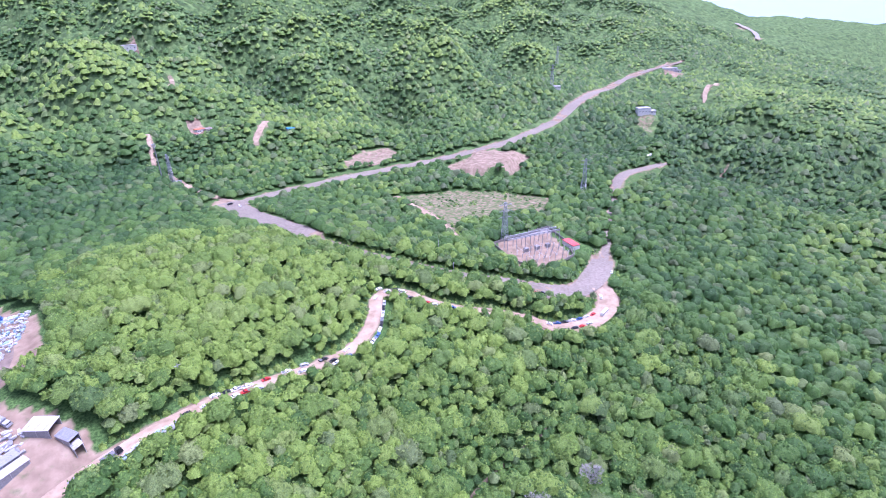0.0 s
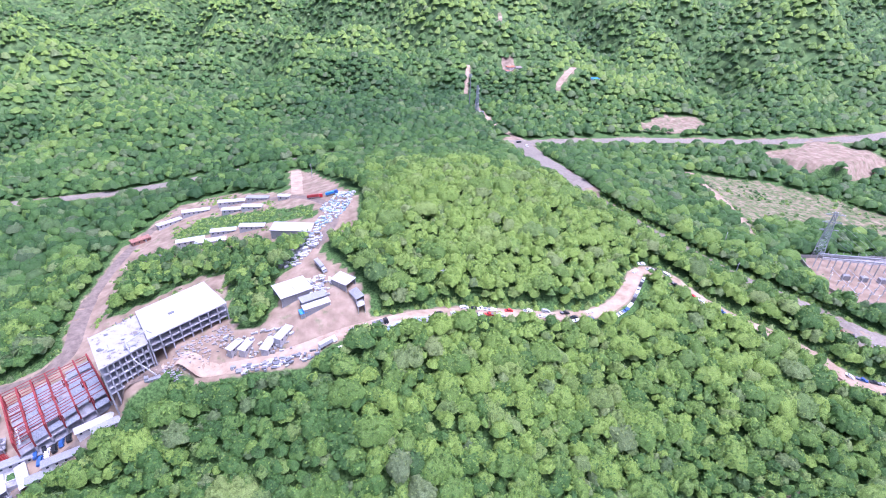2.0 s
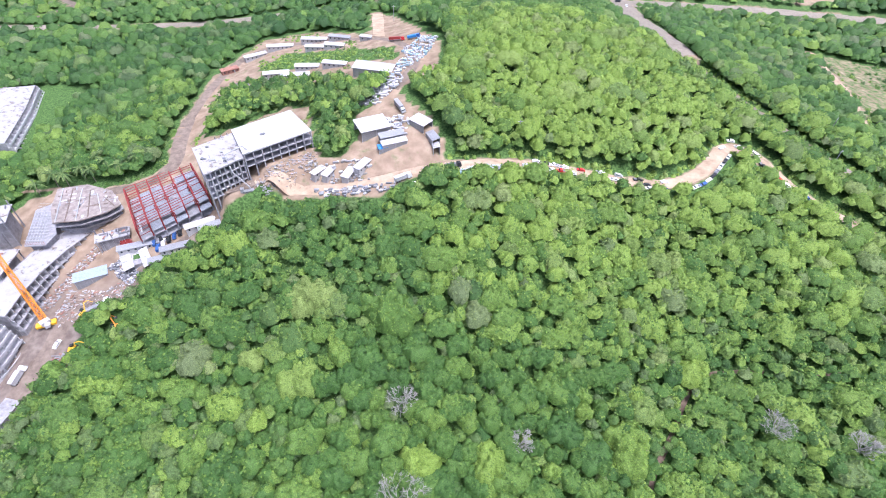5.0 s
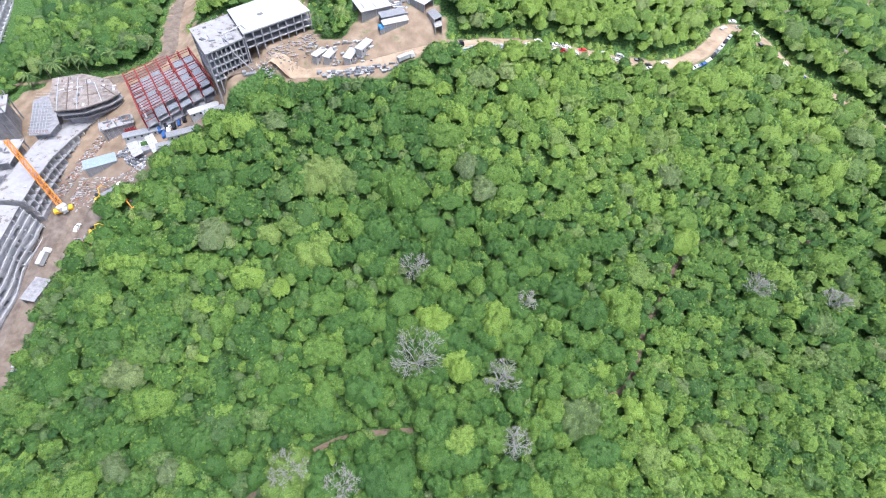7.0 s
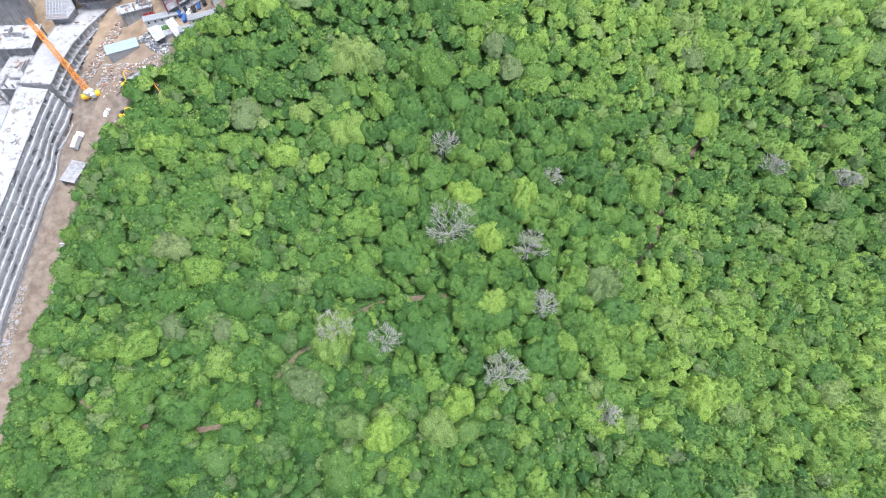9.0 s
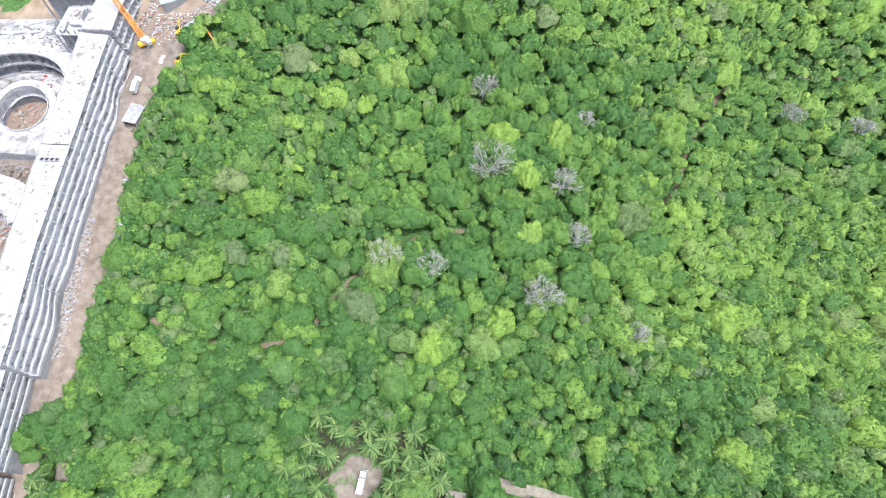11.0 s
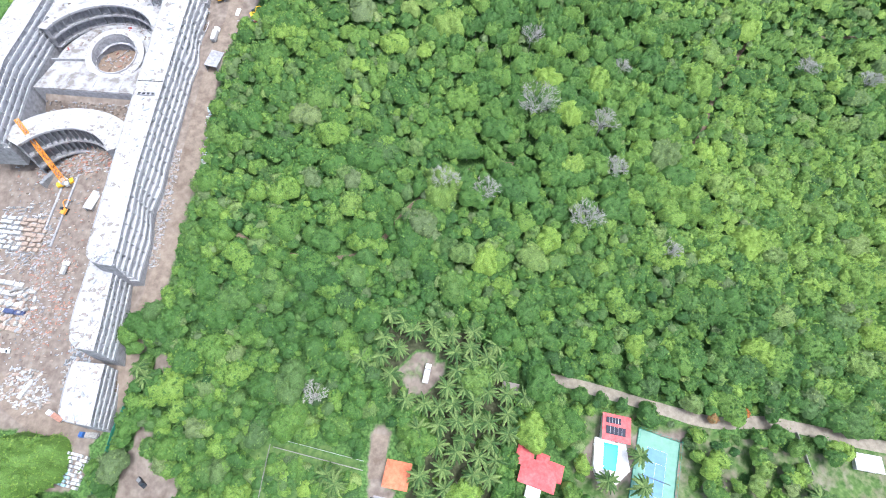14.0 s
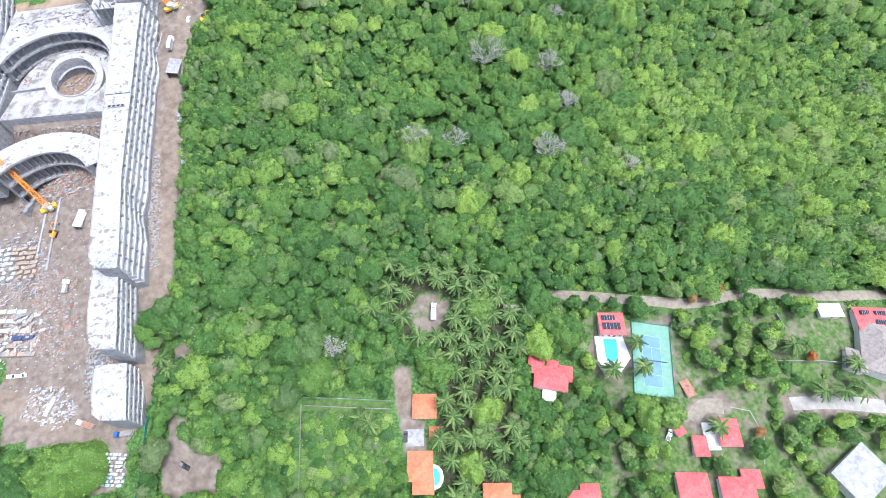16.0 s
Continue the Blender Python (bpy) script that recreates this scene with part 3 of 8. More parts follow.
# crowns of many trees at once
def crowns(cx, cy, cz, rad, tall, lobes, count, half, rs, tint, grid=9, ragged=0.24, jitter=0.62, rough=0.3):
    """Leafy crowns: a shell of rounded boughs over each tree, ragged at its rim, with loose leaf sprays standing proud of it.
    cz: height of the crown's skirt; tall: height of the dome; count: sprays for each tree; half: half a spray's width; grid: cells across a shell."""
    n = len(cx)
    count = np.broadcast_to(np.asarray(count, int), (n,))
    dry = rs.uniform(0, 1, n) ** 9 * 0.5
    # boughs: the main ones spread evenly, the rest small
    a = rs.uniform(0, 2 * np.pi, (n, 1)) + np.arange(lobes) * 2.4 + rs.uniform(-0.35, 0.35, (n, lobes))
    rr = np.sqrt((np.arange(lobes) + rs.uniform(0, 1, (n, lobes))) / lobes) * 0.84
    lx, ly = np.cos(a) * rr, np.sin(a) * rr
    lr = rs.uniform(0.62, 1.15, (n, lobes)) / np.sqrt(lobes) * 1.05
    lz = (1 - rr ** 2.6 * 0.72 + rs.uniform(-ragged, ragged, (n, lobes))) * (tall / rad)[:, None] - lr * 0.8
    ph = rs.uniform(0, 6.28, (n, 3))

    def surface(ti, px, py):
        """Height and outward way of the boughs at places of unit crowns."""
        best = np.full(px.shape, -1e9)
        r = np.hypot(px, py)
        nx, ny, nz = px * 0.8, py * 0.8, np.full(px.shape, 0.6)
        for k in range(lobes):
            dx, dy, q = px - lx[ti, k], py - ly[ti, k], lr[ti, k]
            h2 = q * q - dx * dx - dy * dy
            h = np.sqrt(np.clip(h2, 0, None))
            z = lz[ti, k] + h * 0.95
            t = (h2 > 0) & (z > best)
            best = np.where(t, z, best)
            nx, ny, nz = np.where(t, dx / q, nx), np.where(t, dy / q, ny), np.where(t, h / q, nz)
        low_edge = (tall / rad)[ti] * (np.clip(1 - r ** 3, 0, 1) * 0.72 - 0.02)
        return np.maximum(best, low_edge), nx, ny, nz

    out = lambda ti, b: 1 + 0.13 * np.sin(2 * b + ph[ti, 0]) + 0.09 * np.sin(3 * b + ph[ti, 1]) + 0.06 * np.sin(5 * b + ph[ti, 2])
    # shells
    m = (grid + 1) ** 2
    gu, gv = np.meshgrid(np.linspace(-1, 1, grid + 1), np.linspace(-1, 1, grid + 1))
    gu, gv = gu.ravel(), gv.ravel()
    big = np.maximum(abs(gu), abs(gv))
    inner = big < 0.999
    ti = np.repeat(np.arange(n), m)
    u, v = np.tile(gu, n), np.tile(gv, n)
    wob = 0.62 / grid * np.tile(inner, n)
    u, v = u + rs.uniform(-1, 1, len(u)) * wob, v + rs.uniform(-1, 1, len(v)) * wob
    r, b = np.maximum(abs(u), abs(v)), np.arctan2(v, u) + np.repeat(ph[:, 0], m)
    px, py = r * np.cos(b), r * np.sin(b)
    z, *_ = surface(ti, px, py)
    z = np.where(np.tile(inner, n), z, -0.25 * (tall / rad)[ti] + rs.uniform(-0.15, 0.15, len(z))) + rs.normal(0, rough, len(z)) / rad[ti]
    o = out(ti, b) * rad[ti]
    p = np.stack([cx[ti] + px * o, cy[ti] + py * o, cz[ti] + z * rad[ti]], 1)
    i = (np.arange(grid)[:, None] * (grid + 1) + np.arange(grid)).ravel()
    quad = np.stack([i, i + 1, i + grid + 2, i + grid + 1], 1)
    f = (quad[None] + (np.arange(n) * m)[:, None, None]).reshape(-1, 4)
    ft = np.repeat(np.arange(n), grid * grid)
    sets = [(p, f, tint[ft], np.zeros((len(p), 3)), dry[ft])]
    # sprays
    ti = np.repeat(np.arange(n), count)
    m = len(ti)
    if m:
        r, b = np.sqrt(rs.uniform(0, 1, m)) * rs.uniform(0.92, 1.06, m), rs.uniform(0, 2 * np.pi, m)
        px, py = r * np.cos(b), r * np.sin(b)
        z, nx, ny, nz = surface(ti, px, py)
        o = out(ti, b) * rad[ti]
        nn = np.stack([nx, ny, nz + 0.25], 1)
        nn /= np.linalg.norm(nn, axis=1)[:, None]
        p = np.stack([cx[ti] + px * o, cy[ti] + py * o, cz[ti] + z * rad[ti]], 1) + nn * (half * rs.uniform(0.1, 1.1, m))[:, None]
        dome = nn + rs.normal(0, 0.12, (m, 3))
        nn = nn + rs.normal(0, jitter, (m, 3))
        nn /= np.linalg.norm(nn, axis=1)[:, None]
        h = np.cross(nn, rs.normal(0, 1, nn.shape))
        h /= np.linalg.norm(h, axis=1)[:, None]
        g = np.cross(nn, h)
        sz = (half * rs.uniform(0.55, 1.3, m))[:, None]
        h, g = h * sz, g * sz * rs.uniform(0.6, 1.0, m)[:, None]
        sag = nn * sz * 0.3
        v = np.stack([p + h - sag, p + g, p - h - sag, p - g], 1).reshape(-1, 3)
        sets.append((v, np.arange(len(v)).reshape(-1, 4), tint[ti], np.repeat(dome, 4, axis=0), dry[ti]))
    return join_sets(sets)


def join_sets(sets):
    off = np.cumsum([0] + [len(q[0]) for q in sets])
    return (np.concatenate([q[0] for q in sets]), np.concatenate([q[1] + k for q, k in zip(sets, off)]), *[np.concatenate([q[j] for q in sets]) for j in (2, 3, 4)])


def crowns_by_size(cx, cy, cz, rad, tall, sizes, half, rs, tint, sprays):
    """The same for trees of mixed size: the larger the crown, the finer its shell. sizes: (largest radius, cells, boughs)."""
    sets, lo = [], 0.0
    for hi, cells, boughs in sizes:
        k = (rad > lo) & (rad <= hi)
        lo = hi
        if k.any():
            sets.append(crowns(cx[k], cy[k], cz[k], rad[k], tall[k], boughs, (sprays[k] * rad[k] ** 2).astype(int), half, rs, tint[k], cells))
    return join_sets(sets)


def leaf_mesh(name, sets, material=None):
    """One mesh of crowns from one or more crowns() results."""
    v, f, tint, dome, dry = join_sets(sets)
    return mesh_object(name, v, f, material or M_LEAF, smooth=True, attrs={"tint": ("FACE", tint), "dome": ("POINT", dome), "dry": ("FACE", dry)})


def patch_tint(x, y):
    """Stands of paler and darker kinds of tree, without a pattern; relief shading, sun and cloud shade are put into the
    tint too.
    """
    t = np.full(np.shape(x), 0.42)
    for k, (w, a) in enumerate(((95, 0.10), (52, 0.08), (29, 0.07), (17, 0.06))):
        c, s = math.cos(1.1 * k + 0.4), math.sin(1.1 * k + 0.4)
        u, v = (x * c + y * s) / w, (y * c - x * s) / w
        t = t + 0.8 * a * np.sin(u + 1.7 * np.sin(v * 0.73 + k)) * np.cos(v + 1.3 * np.sin(u * 0.61 + 2 * k))
    # relief shading put into the tint: paler woods on the spurs, darker in the gullies
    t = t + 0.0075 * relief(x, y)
    for px, py, r, a in SUN_SHADE_STANDS:
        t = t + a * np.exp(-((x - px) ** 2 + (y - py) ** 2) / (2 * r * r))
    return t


# sunlit slopes and cloud shade put into the tree tint: x, y, radius, shift
SUN_SHADE_STANDS = [(90, 290, 60, 0.24), (60, 350, 45, 0.16), (15, 290, 45, 0.24), (40, 195, 35, 0.18), (150, 190, 60, 0.15), (190, 210, 50, 0.12), (-20, 640, 90, -0.22), (80, 700, 70, -0.18), (-130, 460, 60, -0.1),
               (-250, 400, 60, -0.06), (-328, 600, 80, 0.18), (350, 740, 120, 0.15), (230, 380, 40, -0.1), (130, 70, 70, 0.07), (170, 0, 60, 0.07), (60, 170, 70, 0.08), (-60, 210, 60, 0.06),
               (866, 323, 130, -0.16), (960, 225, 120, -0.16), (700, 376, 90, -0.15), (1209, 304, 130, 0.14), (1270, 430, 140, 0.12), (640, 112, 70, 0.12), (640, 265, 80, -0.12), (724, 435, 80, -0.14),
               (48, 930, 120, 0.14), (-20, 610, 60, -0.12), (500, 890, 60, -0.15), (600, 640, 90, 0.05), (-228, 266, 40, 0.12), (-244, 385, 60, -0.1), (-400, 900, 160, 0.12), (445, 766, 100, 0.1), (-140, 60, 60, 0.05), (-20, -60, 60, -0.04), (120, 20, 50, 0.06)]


def verge(key):
    """How far trees keep from a road's edge."""
    return {"highway": 7.0, "link_road": 3.6, "loop_road": 0.4, "loop_bend": 3.0, "highway_west": 1.5, "far_highway": 16.0, "plain_track": 14.0, "hill_track": 9.0, "ridge_track": 8.0, "clearing_lane": 2.5, "path1": 0.5, "path2": 1.3, "junction_up": 3.0, "junction_low": 3.0, "apron": 3.0, "coast_road": 1.5, "gap": 2.0, "mast_road": 2.5, "dirt_road": 4.0, "sand_drive": 3.0}.get(key, 4.0)


# palm grove and garden lawns by the shore
GROVE = [(-77, -32), (-39, -36), (-17, -63), (-27, -82), (-39, -136), (-66, -132), (-66, -104), (-54, -77), (-71, -64), (-80, -53)]
LAWNS = [[(-192, 34), (-189, 34), (-188, 112), (-191, 112)], [(109, -94), (117, -94), (108, -106), (106, -115), (98, -117), (96, -109)], [(69, -135), (76, -136), (71, -149), (64, -152), (64, -143)], [(32, -124), (35, -129), (28, -148), (23, -147)]]
GARDEN = [(4, -66), (60, -74), (160, -84), (160, -170), (0, -170), (4, -110)]
BUILT = []   # plan boxes of what has been built: x0, x1, y0, y1


def note_built():
    bpy.context.view_layer.update()
    for o in scene.objects:
        if o.type != "MESH" or "kind" in o or o.name.startswith(("ground", "wire")):
            continue
        top = o
        while top.parent:
            top = top.parent
        if top.get("kind") in ("structure", "stuff"):
            continue
        w = [o.matrix_world @ Vector(c) for c in o.bound_box]
        xs, ys = [p.x for p in w], [p.y for p in w]
        if (max(xs) - min(xs)) * (max(ys) - min(ys)) > 3:
            BUILT.append((min(xs), max(xs), min(ys), max(ys)))


def free_of_clearings(x, y, margin):
    ok = np.ones(len(x), bool)
    for k, p in CLEARED.items():
        ok &= ~inside(p, x, y)
    for p in (VEG_IN, VEG_IN2):
        ok |= inside(p, x, y)
    for k in ("site_up", "site_mid", "site_low"):
        for dx, dy in ((5, 0), (-5, 0), (0, 5), (0, -5)):
            ok &= ~inside(CLEARED[k], x + dx, y + dy) | inside(VEG_IN, x, y) | inside(VEG_IN2, x, y)
    for p in (FIELD, GROVE, *LAWNS):
        ok &= ~inside(p, x, y)
    for k, (w, c, z) in LINES.items():
        lo, hi = c.min(0) - 30, c.max(0) + 30
        idx = np.nonzero(ok & (x > lo[0]) & (x < hi[0]) & (y > lo[1]) & (y < hi[1]))[0]
        if not len(idx):
            continue
        for q in np.array_split(idx, len(idx) * len(c) // 4000000 + 1):
            d = np.hypot(x[q, None] - c[:, 0], y[q, None] - c[:, 1]).min(1)
            ok[q[d < w / 2 + verge(k)]] = False
    for x0, x1, y0, y1 in BUILT:
        ok &= ~((x > x0 - margin) & (x < x1 + margin) & (y > y0 - margin) & (y < y1 + margin))
    return ok


def scatter(spacing, keep, rs, margin=2.5, x0=-700, x1=1700, y0=-220, y1=1700):
    gx, gy = np.meshgrid(np.arange(x0, x1, spacing), np.arange(y0, y1, spacing * 0.87))
    gx = gx + (np.arange(gx.shape[0]) % 2)[:, None] * spacing / 2
    x, y = gx.ravel(), gy.ravel()
    x = x + rs.uniform(-0.42, 0.42, len(x)) * spacing
    y = y + rs.uniform(-0.42, 0.42, len(y)) * spacing
    k = keep(x, y)
    x, y = x[k], y[k]
    k = free_of_clearings(x, y, margin)
    return x[k], y[k]


def sector(x, y):
    a = np.degrees(np.arctan2(x, y + 40))
    return (a > -52) & (a < 88)


M_EARTH = mat("trodden_brown_earth", [(0.3, (0.11, 0.08, 0.06)), (0.7, (0.22, 0.165, 0.125))], scale=0.8, rough=0.95)
M_TRACK = mat("brown_dirt_track", [(0.3, (0.112, 0.086, 0.067)), (0.7, (0.222, 0.18, 0.146)), (0.5, (0.165, 0.132, 0.106))], scale=0.3, rough=0.95, bump=0.1, bump_scale=1.5, big=0.4, big_scale=0.06)
M_PAVED = mat("pale_paving", [(0.3, (0.22, 0.21, 0.195)), (0.7, (0.33, 0.315, 0.295))], scale=0.4, rough=0.9, big=0.3, big_scale=0.1)
build_ground()
ribbon("highway", "highway", M_ASPHALT, label="grey two-lane highway through wooded hills")
ribbon("highway_west", "highway_west", M_ASPHALT, label="grey two-lane highway passing behind the site camp")
ribbon("far_highway", "far_highway", M_PAVED, lift=3.0, label="pale highway crossing the distant plain")
ribbon("dirt_lane", "west_dirt", M_TRACK, lift=0.5, label="brown dirt lane climbing out of the woods", category="track")
ribbon("dirt_lane", "plain_track", M_DIRT, lift=1.5, label="pale dirt lane on the wooded plain", category="track")
ribbon("dirt_lane", "hill_track", M_DIRT, lift=0.6, label="pale dirt lane in the hills", category="track")
ribbon("dirt_lane", "ridge_track", M_DIRT, lift=0.6, label="pale dirt lane in the hills", category="track")
ribbon("dirt_lane", "clearing_lane", M_DIRT, lift=0.4, label="pale dirt lane beside the old clearing", category="track")
ribbon("link_road", "link_road", M_ASPHALT, label="worn grey asphalt road winding below the highway")
ribbon("loop_road", "loop_road", M_ASPHALT, label="narrow grey road running under the trees")
ribbon("loop_bend", "loop_bend", M_ASPHALT, lift=0.3, label="broad worn bend of the loop road", halves=4)
ribbon("dirt_road", "dirt_road", M_DIRT, lift=0.25, label="pale dirt road lined with parked cars")
ribbon("service_road", "service", M_TRACK, lift=0.4, label="rutted brown dirt road beside the construction site")
ribbon("mast_track", "mast_road", M_DIRT, label="dirt track leading to the radio masts")
ribbon("forest_path", "path1", M_EARTH, label="narrow brown footpath between trees", category="path")
ribbon("forest_path", "path2", M_EARTH, label="narrow brown footpath between trees", category="path")
ribbon("coast_road", "coast_road", M_ASPHALT, label="narrow grey lane along the gardens")
ribbon("villa_driveway", "villa_drive", M_PAVED, label="pale paved driveway", category="driveway")
ribbon("house_driveway", "house_drive", M_ASPHALT, label="grey paved driveway", category="driveway")
ribbon("sandy_driveway", "sand_drive", M_TRACK, label="pale sandy driveway", category="driveway")
ribbon("paved_yard", "grey_drive", M_CONCRETE, label="grey paved yard between houses", category="yard")
ribbon("site_track", "west_track", M_TRACK, label="brown dirt track down the building site", category="track")
ribbon("camp_track", "upper_track", M_TRACK, label="dirt track round the site camp", category="track")
ribbon("camp_entrance", "gap", M_DIRT, label="pale dirt entrance from the highway", category="track")
ribbon("highway_junction", "junction_up", M_ASPHALT, lift=0.2, label="broad worn asphalt junction beside the highway", halves=5)
ribbon("road_bend", "junction_low", M_ASPHALT, lift=0.2, label="broad sandy asphalt bend below the substation", halves=5)
ribbon("dirt_apron", "apron", M_DIRT, lift=0.24, label="pale dirt apron lined with parked cars", halves=4)


# ---- builders ----
M_RED_STEEL = paint("red_oxide_steel", (0.24, 0.034, 0.032), rough=0.55, rand=0.1)
M_DECK = paint("galvanised_deck", (0.29, 0.315, 0.35), rough=0.45, metal=0.3, vary=0.2)
M_PLY = mat("formwork_plywood", [(0.3, (0.15, 0.128, 0.115)), (0.7, (0.31, 0.275, 0.25))], scale=0.4, rough=0.85, big=0.5, big_scale=0.1)
# near-black: shade inside the roof shafts put into colour, and the roof joint
M_SHAFT = paint("shaft_shade_and_joint", (0.035, 0.035, 0.04), rough=0.9)
M_DARK = paint("shaded_interior", (0.16, 0.165, 0.18), rough=0.9)
M_GLASS = paint("dark_glass", (0.03, 0.04, 0.05), rough=0.12, vary=0.05)
M_TYRE = paint("black_rubber", (0.03, 0.03, 0.03), rough=0.85, vary=0.05)
M_TILE_RED = mat("red_roof_tiles", [(0.3, (0.34, 0.055, 0.06)), (0.7, (0.54, 0.125, 0.125))], scale=0.7, rough=0.7, big=0.35, big_scale=0.2)
M_TILE_ORANGE = mat("clay_roof_tiles", [(0.3, (0.34, 0.10, 0.05)), (0.7, (0.52, 0.19, 0.10))], scale=0.7, rough=0.75, big=0.35, big_scale=0.2)
M_THATCH = mat("grey_shingles", [(0.3, (0.15, 0.13, 0.12)), (0.7, (0.28, 0.25, 0.235))], scale=0.8, rough=0.9)
M_WALL = paint("white_plaster", (0.74, 0.72, 0.69), rough=0.8)
M_POOL = paint("pool_water", (0.06, 0.36, 0.42), rough=0.05, vary=0.06)
M_COURT = mat("pale_green_hardcourt", [(0.3, (0.125, 0.24, 0.185)), (0.7, (0.17, 0.31, 0.245))], scale=0.3, rough=0.75)
M_COURT_BLUE = mat("blue_hardcourt", [(0.3, (0.10, 0.19, 0.34)), (0.7, (0.14, 0.25, 0.42))], scale=0.3, rough=0.75)
M_LINE = paint("white_line_paint", (0.5, 0.54, 0.56), rough=0.7)
M_SOLAR = paint("solar_cells", (0.012, 0.013, 0.03), rough=0.6, vary=0.1)
M_YELLOW = paint("yellow_machine_paint", (0.72, 0.42, 0.03), rough=0.45)
M_ORANGE = paint("orange_crane_paint", (0.78, 0.30, 0.05), rough=0.5)
M_GREEN_CLOTH = paint("green_shade_cloth", (0.05, 0.22, 0.16), rough=0.8)
M_BLUE_TARP = paint("blue_tarpaulin", (0.05, 0.24, 0.58), rough=0.5)
M_STEEL = paint("galvanised_steel", (0.42, 0.44, 0.46), rough=0.45, metal=0.4)
M_RUST = mat("rusty_sheet", [(0.3, (0.18, 0.08, 0.06)), (0.7, (0.36, 0.20, 0.15))], scale=0.8, rough=0.85)
M_STONE = mat("stone_wall", [(0.3, (0.15, 0.143, 0.135)), (0.7, (0.30, 0.288, 0.27))], scale=1.5, rough=0.9)
CAR_PAINT = {c: paint(n, v, rough=0.3, vary=0.04, rand=0.12) for c, n, v in (
    ("w", "white_car_paint", (0.78, 0.78, 0.78)), ("k", "black_car_paint", (0.025, 0.027, 0.03)), ("s", "silver_car_paint", (0.42, 0.44, 0.46)),
    ("r", "red_car_paint", (0.45, 0.03, 0.03)), ("b", "blue_car_paint", (0.04, 0.10, 0.28)))}


def box(cx, cy, cz, sx, sy, sz, turn=0.0):
    """A box standing on cz."""
    c, s = math.cos(radians(turn)), math.sin(radians(turn))
    v = []
    for z in (cz, cz + sz):
        for a, b in ((-1, -1), (1, -1), (1, 1), (-1, 1)):
            x, y = a * sx / 2, b * sy / 2
            v.append((cx + x * c - y * s, cy + x * s + y * c, z))
    return v, [(3, 2, 1, 0), (4, 5, 6, 7), (0, 1, 5, 4), (1, 2, 6, 5), (2, 3, 7, 6), (3, 0, 4, 7)]


def prism(poly, z0, z1):
    """A flat outline given counter-clockwise, between two heights (a number or one for each corner)."""
    n = len(poly)
    h0 = z0 if isinstance(z0, (list, tuple)) else [z0] * n
    h1 = z1 if isinstance(z1, (list, tuple)) else [z1] * n
    v = [(x, y, a) for (x, y), a in zip(poly, h0)] + [(x, y, a) for (x, y), a in zip(poly, h1)]
    f = [tuple(range(n - 1, -1, -1)), tuple(range(n, 2 * n))]
    f += [(i, (i + 1) % n, n + (i + 1) % n, n + i) for i in range(n)]
    return v, f


def bar(a, b, r, n=4):
    """A straight rod from a to b."""
    a, b = Vector(a), Vector(b)
    d = (b - a).normalized()
    u = d.orthogonal().normalized()
    w = d.cross(u)
    v = [tuple(p + (u * math.cos(2 * math.pi * i / n) + w * math.sin(2 * math.pi * i / n)) * r) for p in (a, b) for i in range(n)]
    f = [(i, (i + 1) % n, n + (i + 1) % n, n + i) for i in range(n)]
    return v, f + [tuple(range(n - 1, -1, -1)), tuple(range(n, 2 * n))]


def moved(piece, x=0, y=0, z=0, turn=0):
    c, s = math.cos(radians(turn)), math.sin(radians(turn))
    return [(x + a * c - b * s, y + a * s + b * c, z + d) for a, b, d in piece[0]], piece[1]


def part(name, pieces, material, parent=None, label="", smooth=False):
    """One mesh object out of simple solids."""
    v, f = [], []
    for pv, pf in pieces:
        k = len(v)
        v += [tuple(p) for p in pv]
        f += [tuple(i + k for i in q) for q in pf]
    me = bpy.data.meshes.new(name)
    me.from_pydata(v, [], f)
    me.materials.append(material)
    if smooth:
        me.polygons.foreach_set("use_smooth", [True] * len(f))
    me.update()
    ob = new(name, me)
    ob.parent = parent
    if label:
        ob["label"] = label
    return ob


def thing(name, x, y, z, turn=0, label="", category="", group=""):
    ob = new(name)
    ob.matrix_basis = pose(x, y, z, 0, 0, turn)
    return tagged(ob, label, category, group)


def low(x, y, sx, sy, turn=0):
    """The lowest ground under a footprint."""
    c, s = math.cos(radians(turn)), math.sin(radians(turn))
    q = [(a * sx / 2, b * sy / 2) for a in (-1, 0, 1) for b in (-1, 0, 1)]
    return float(land([x + a * c - b * s for a, b in q], [y + a * s + b * c for a, b in q]).min())


def mid(x, y):
    return land_at(x, y)


def along(x, y):
    """Heading of the nearest road."""
    best, h = 1e9, 0
    for k, (w, c, z) in LINES.items():
        d = np.hypot(c[:, 0] - x, c[:, 1] - y)
        j = int(d.argmin())
        if d[j] < best:
            a, b = c[max(0, j - 1)], c[min(len(c) - 1, j + 1)]
            best, h = d[j], math.degrees(math.atan2(b[1] - a[1], b[0] - a[0]))
    return h


def tilt(x, y, turn, l=2.2, w=0.8):
    """A pose on the slope: wheels rest on the ground."""
    c, s = math.cos(radians(turn)), math.sin(radians(turn))
    q = land([x + c * l, x - c * l, x - s * w, x + s * w], [y + s * l, y - s * l, y + c * w, y - c * w])
    pitch = -math.atan2(q[0] - q[1], 2 * l)
    roll = math.atan2(q[2] - q[3], 2 * w)
    return Matrix.Translation((x, y, float(q.mean()) + 0.13)) @ Euler((roll, pitch, radians(turn))).to_matrix().to_4x4()


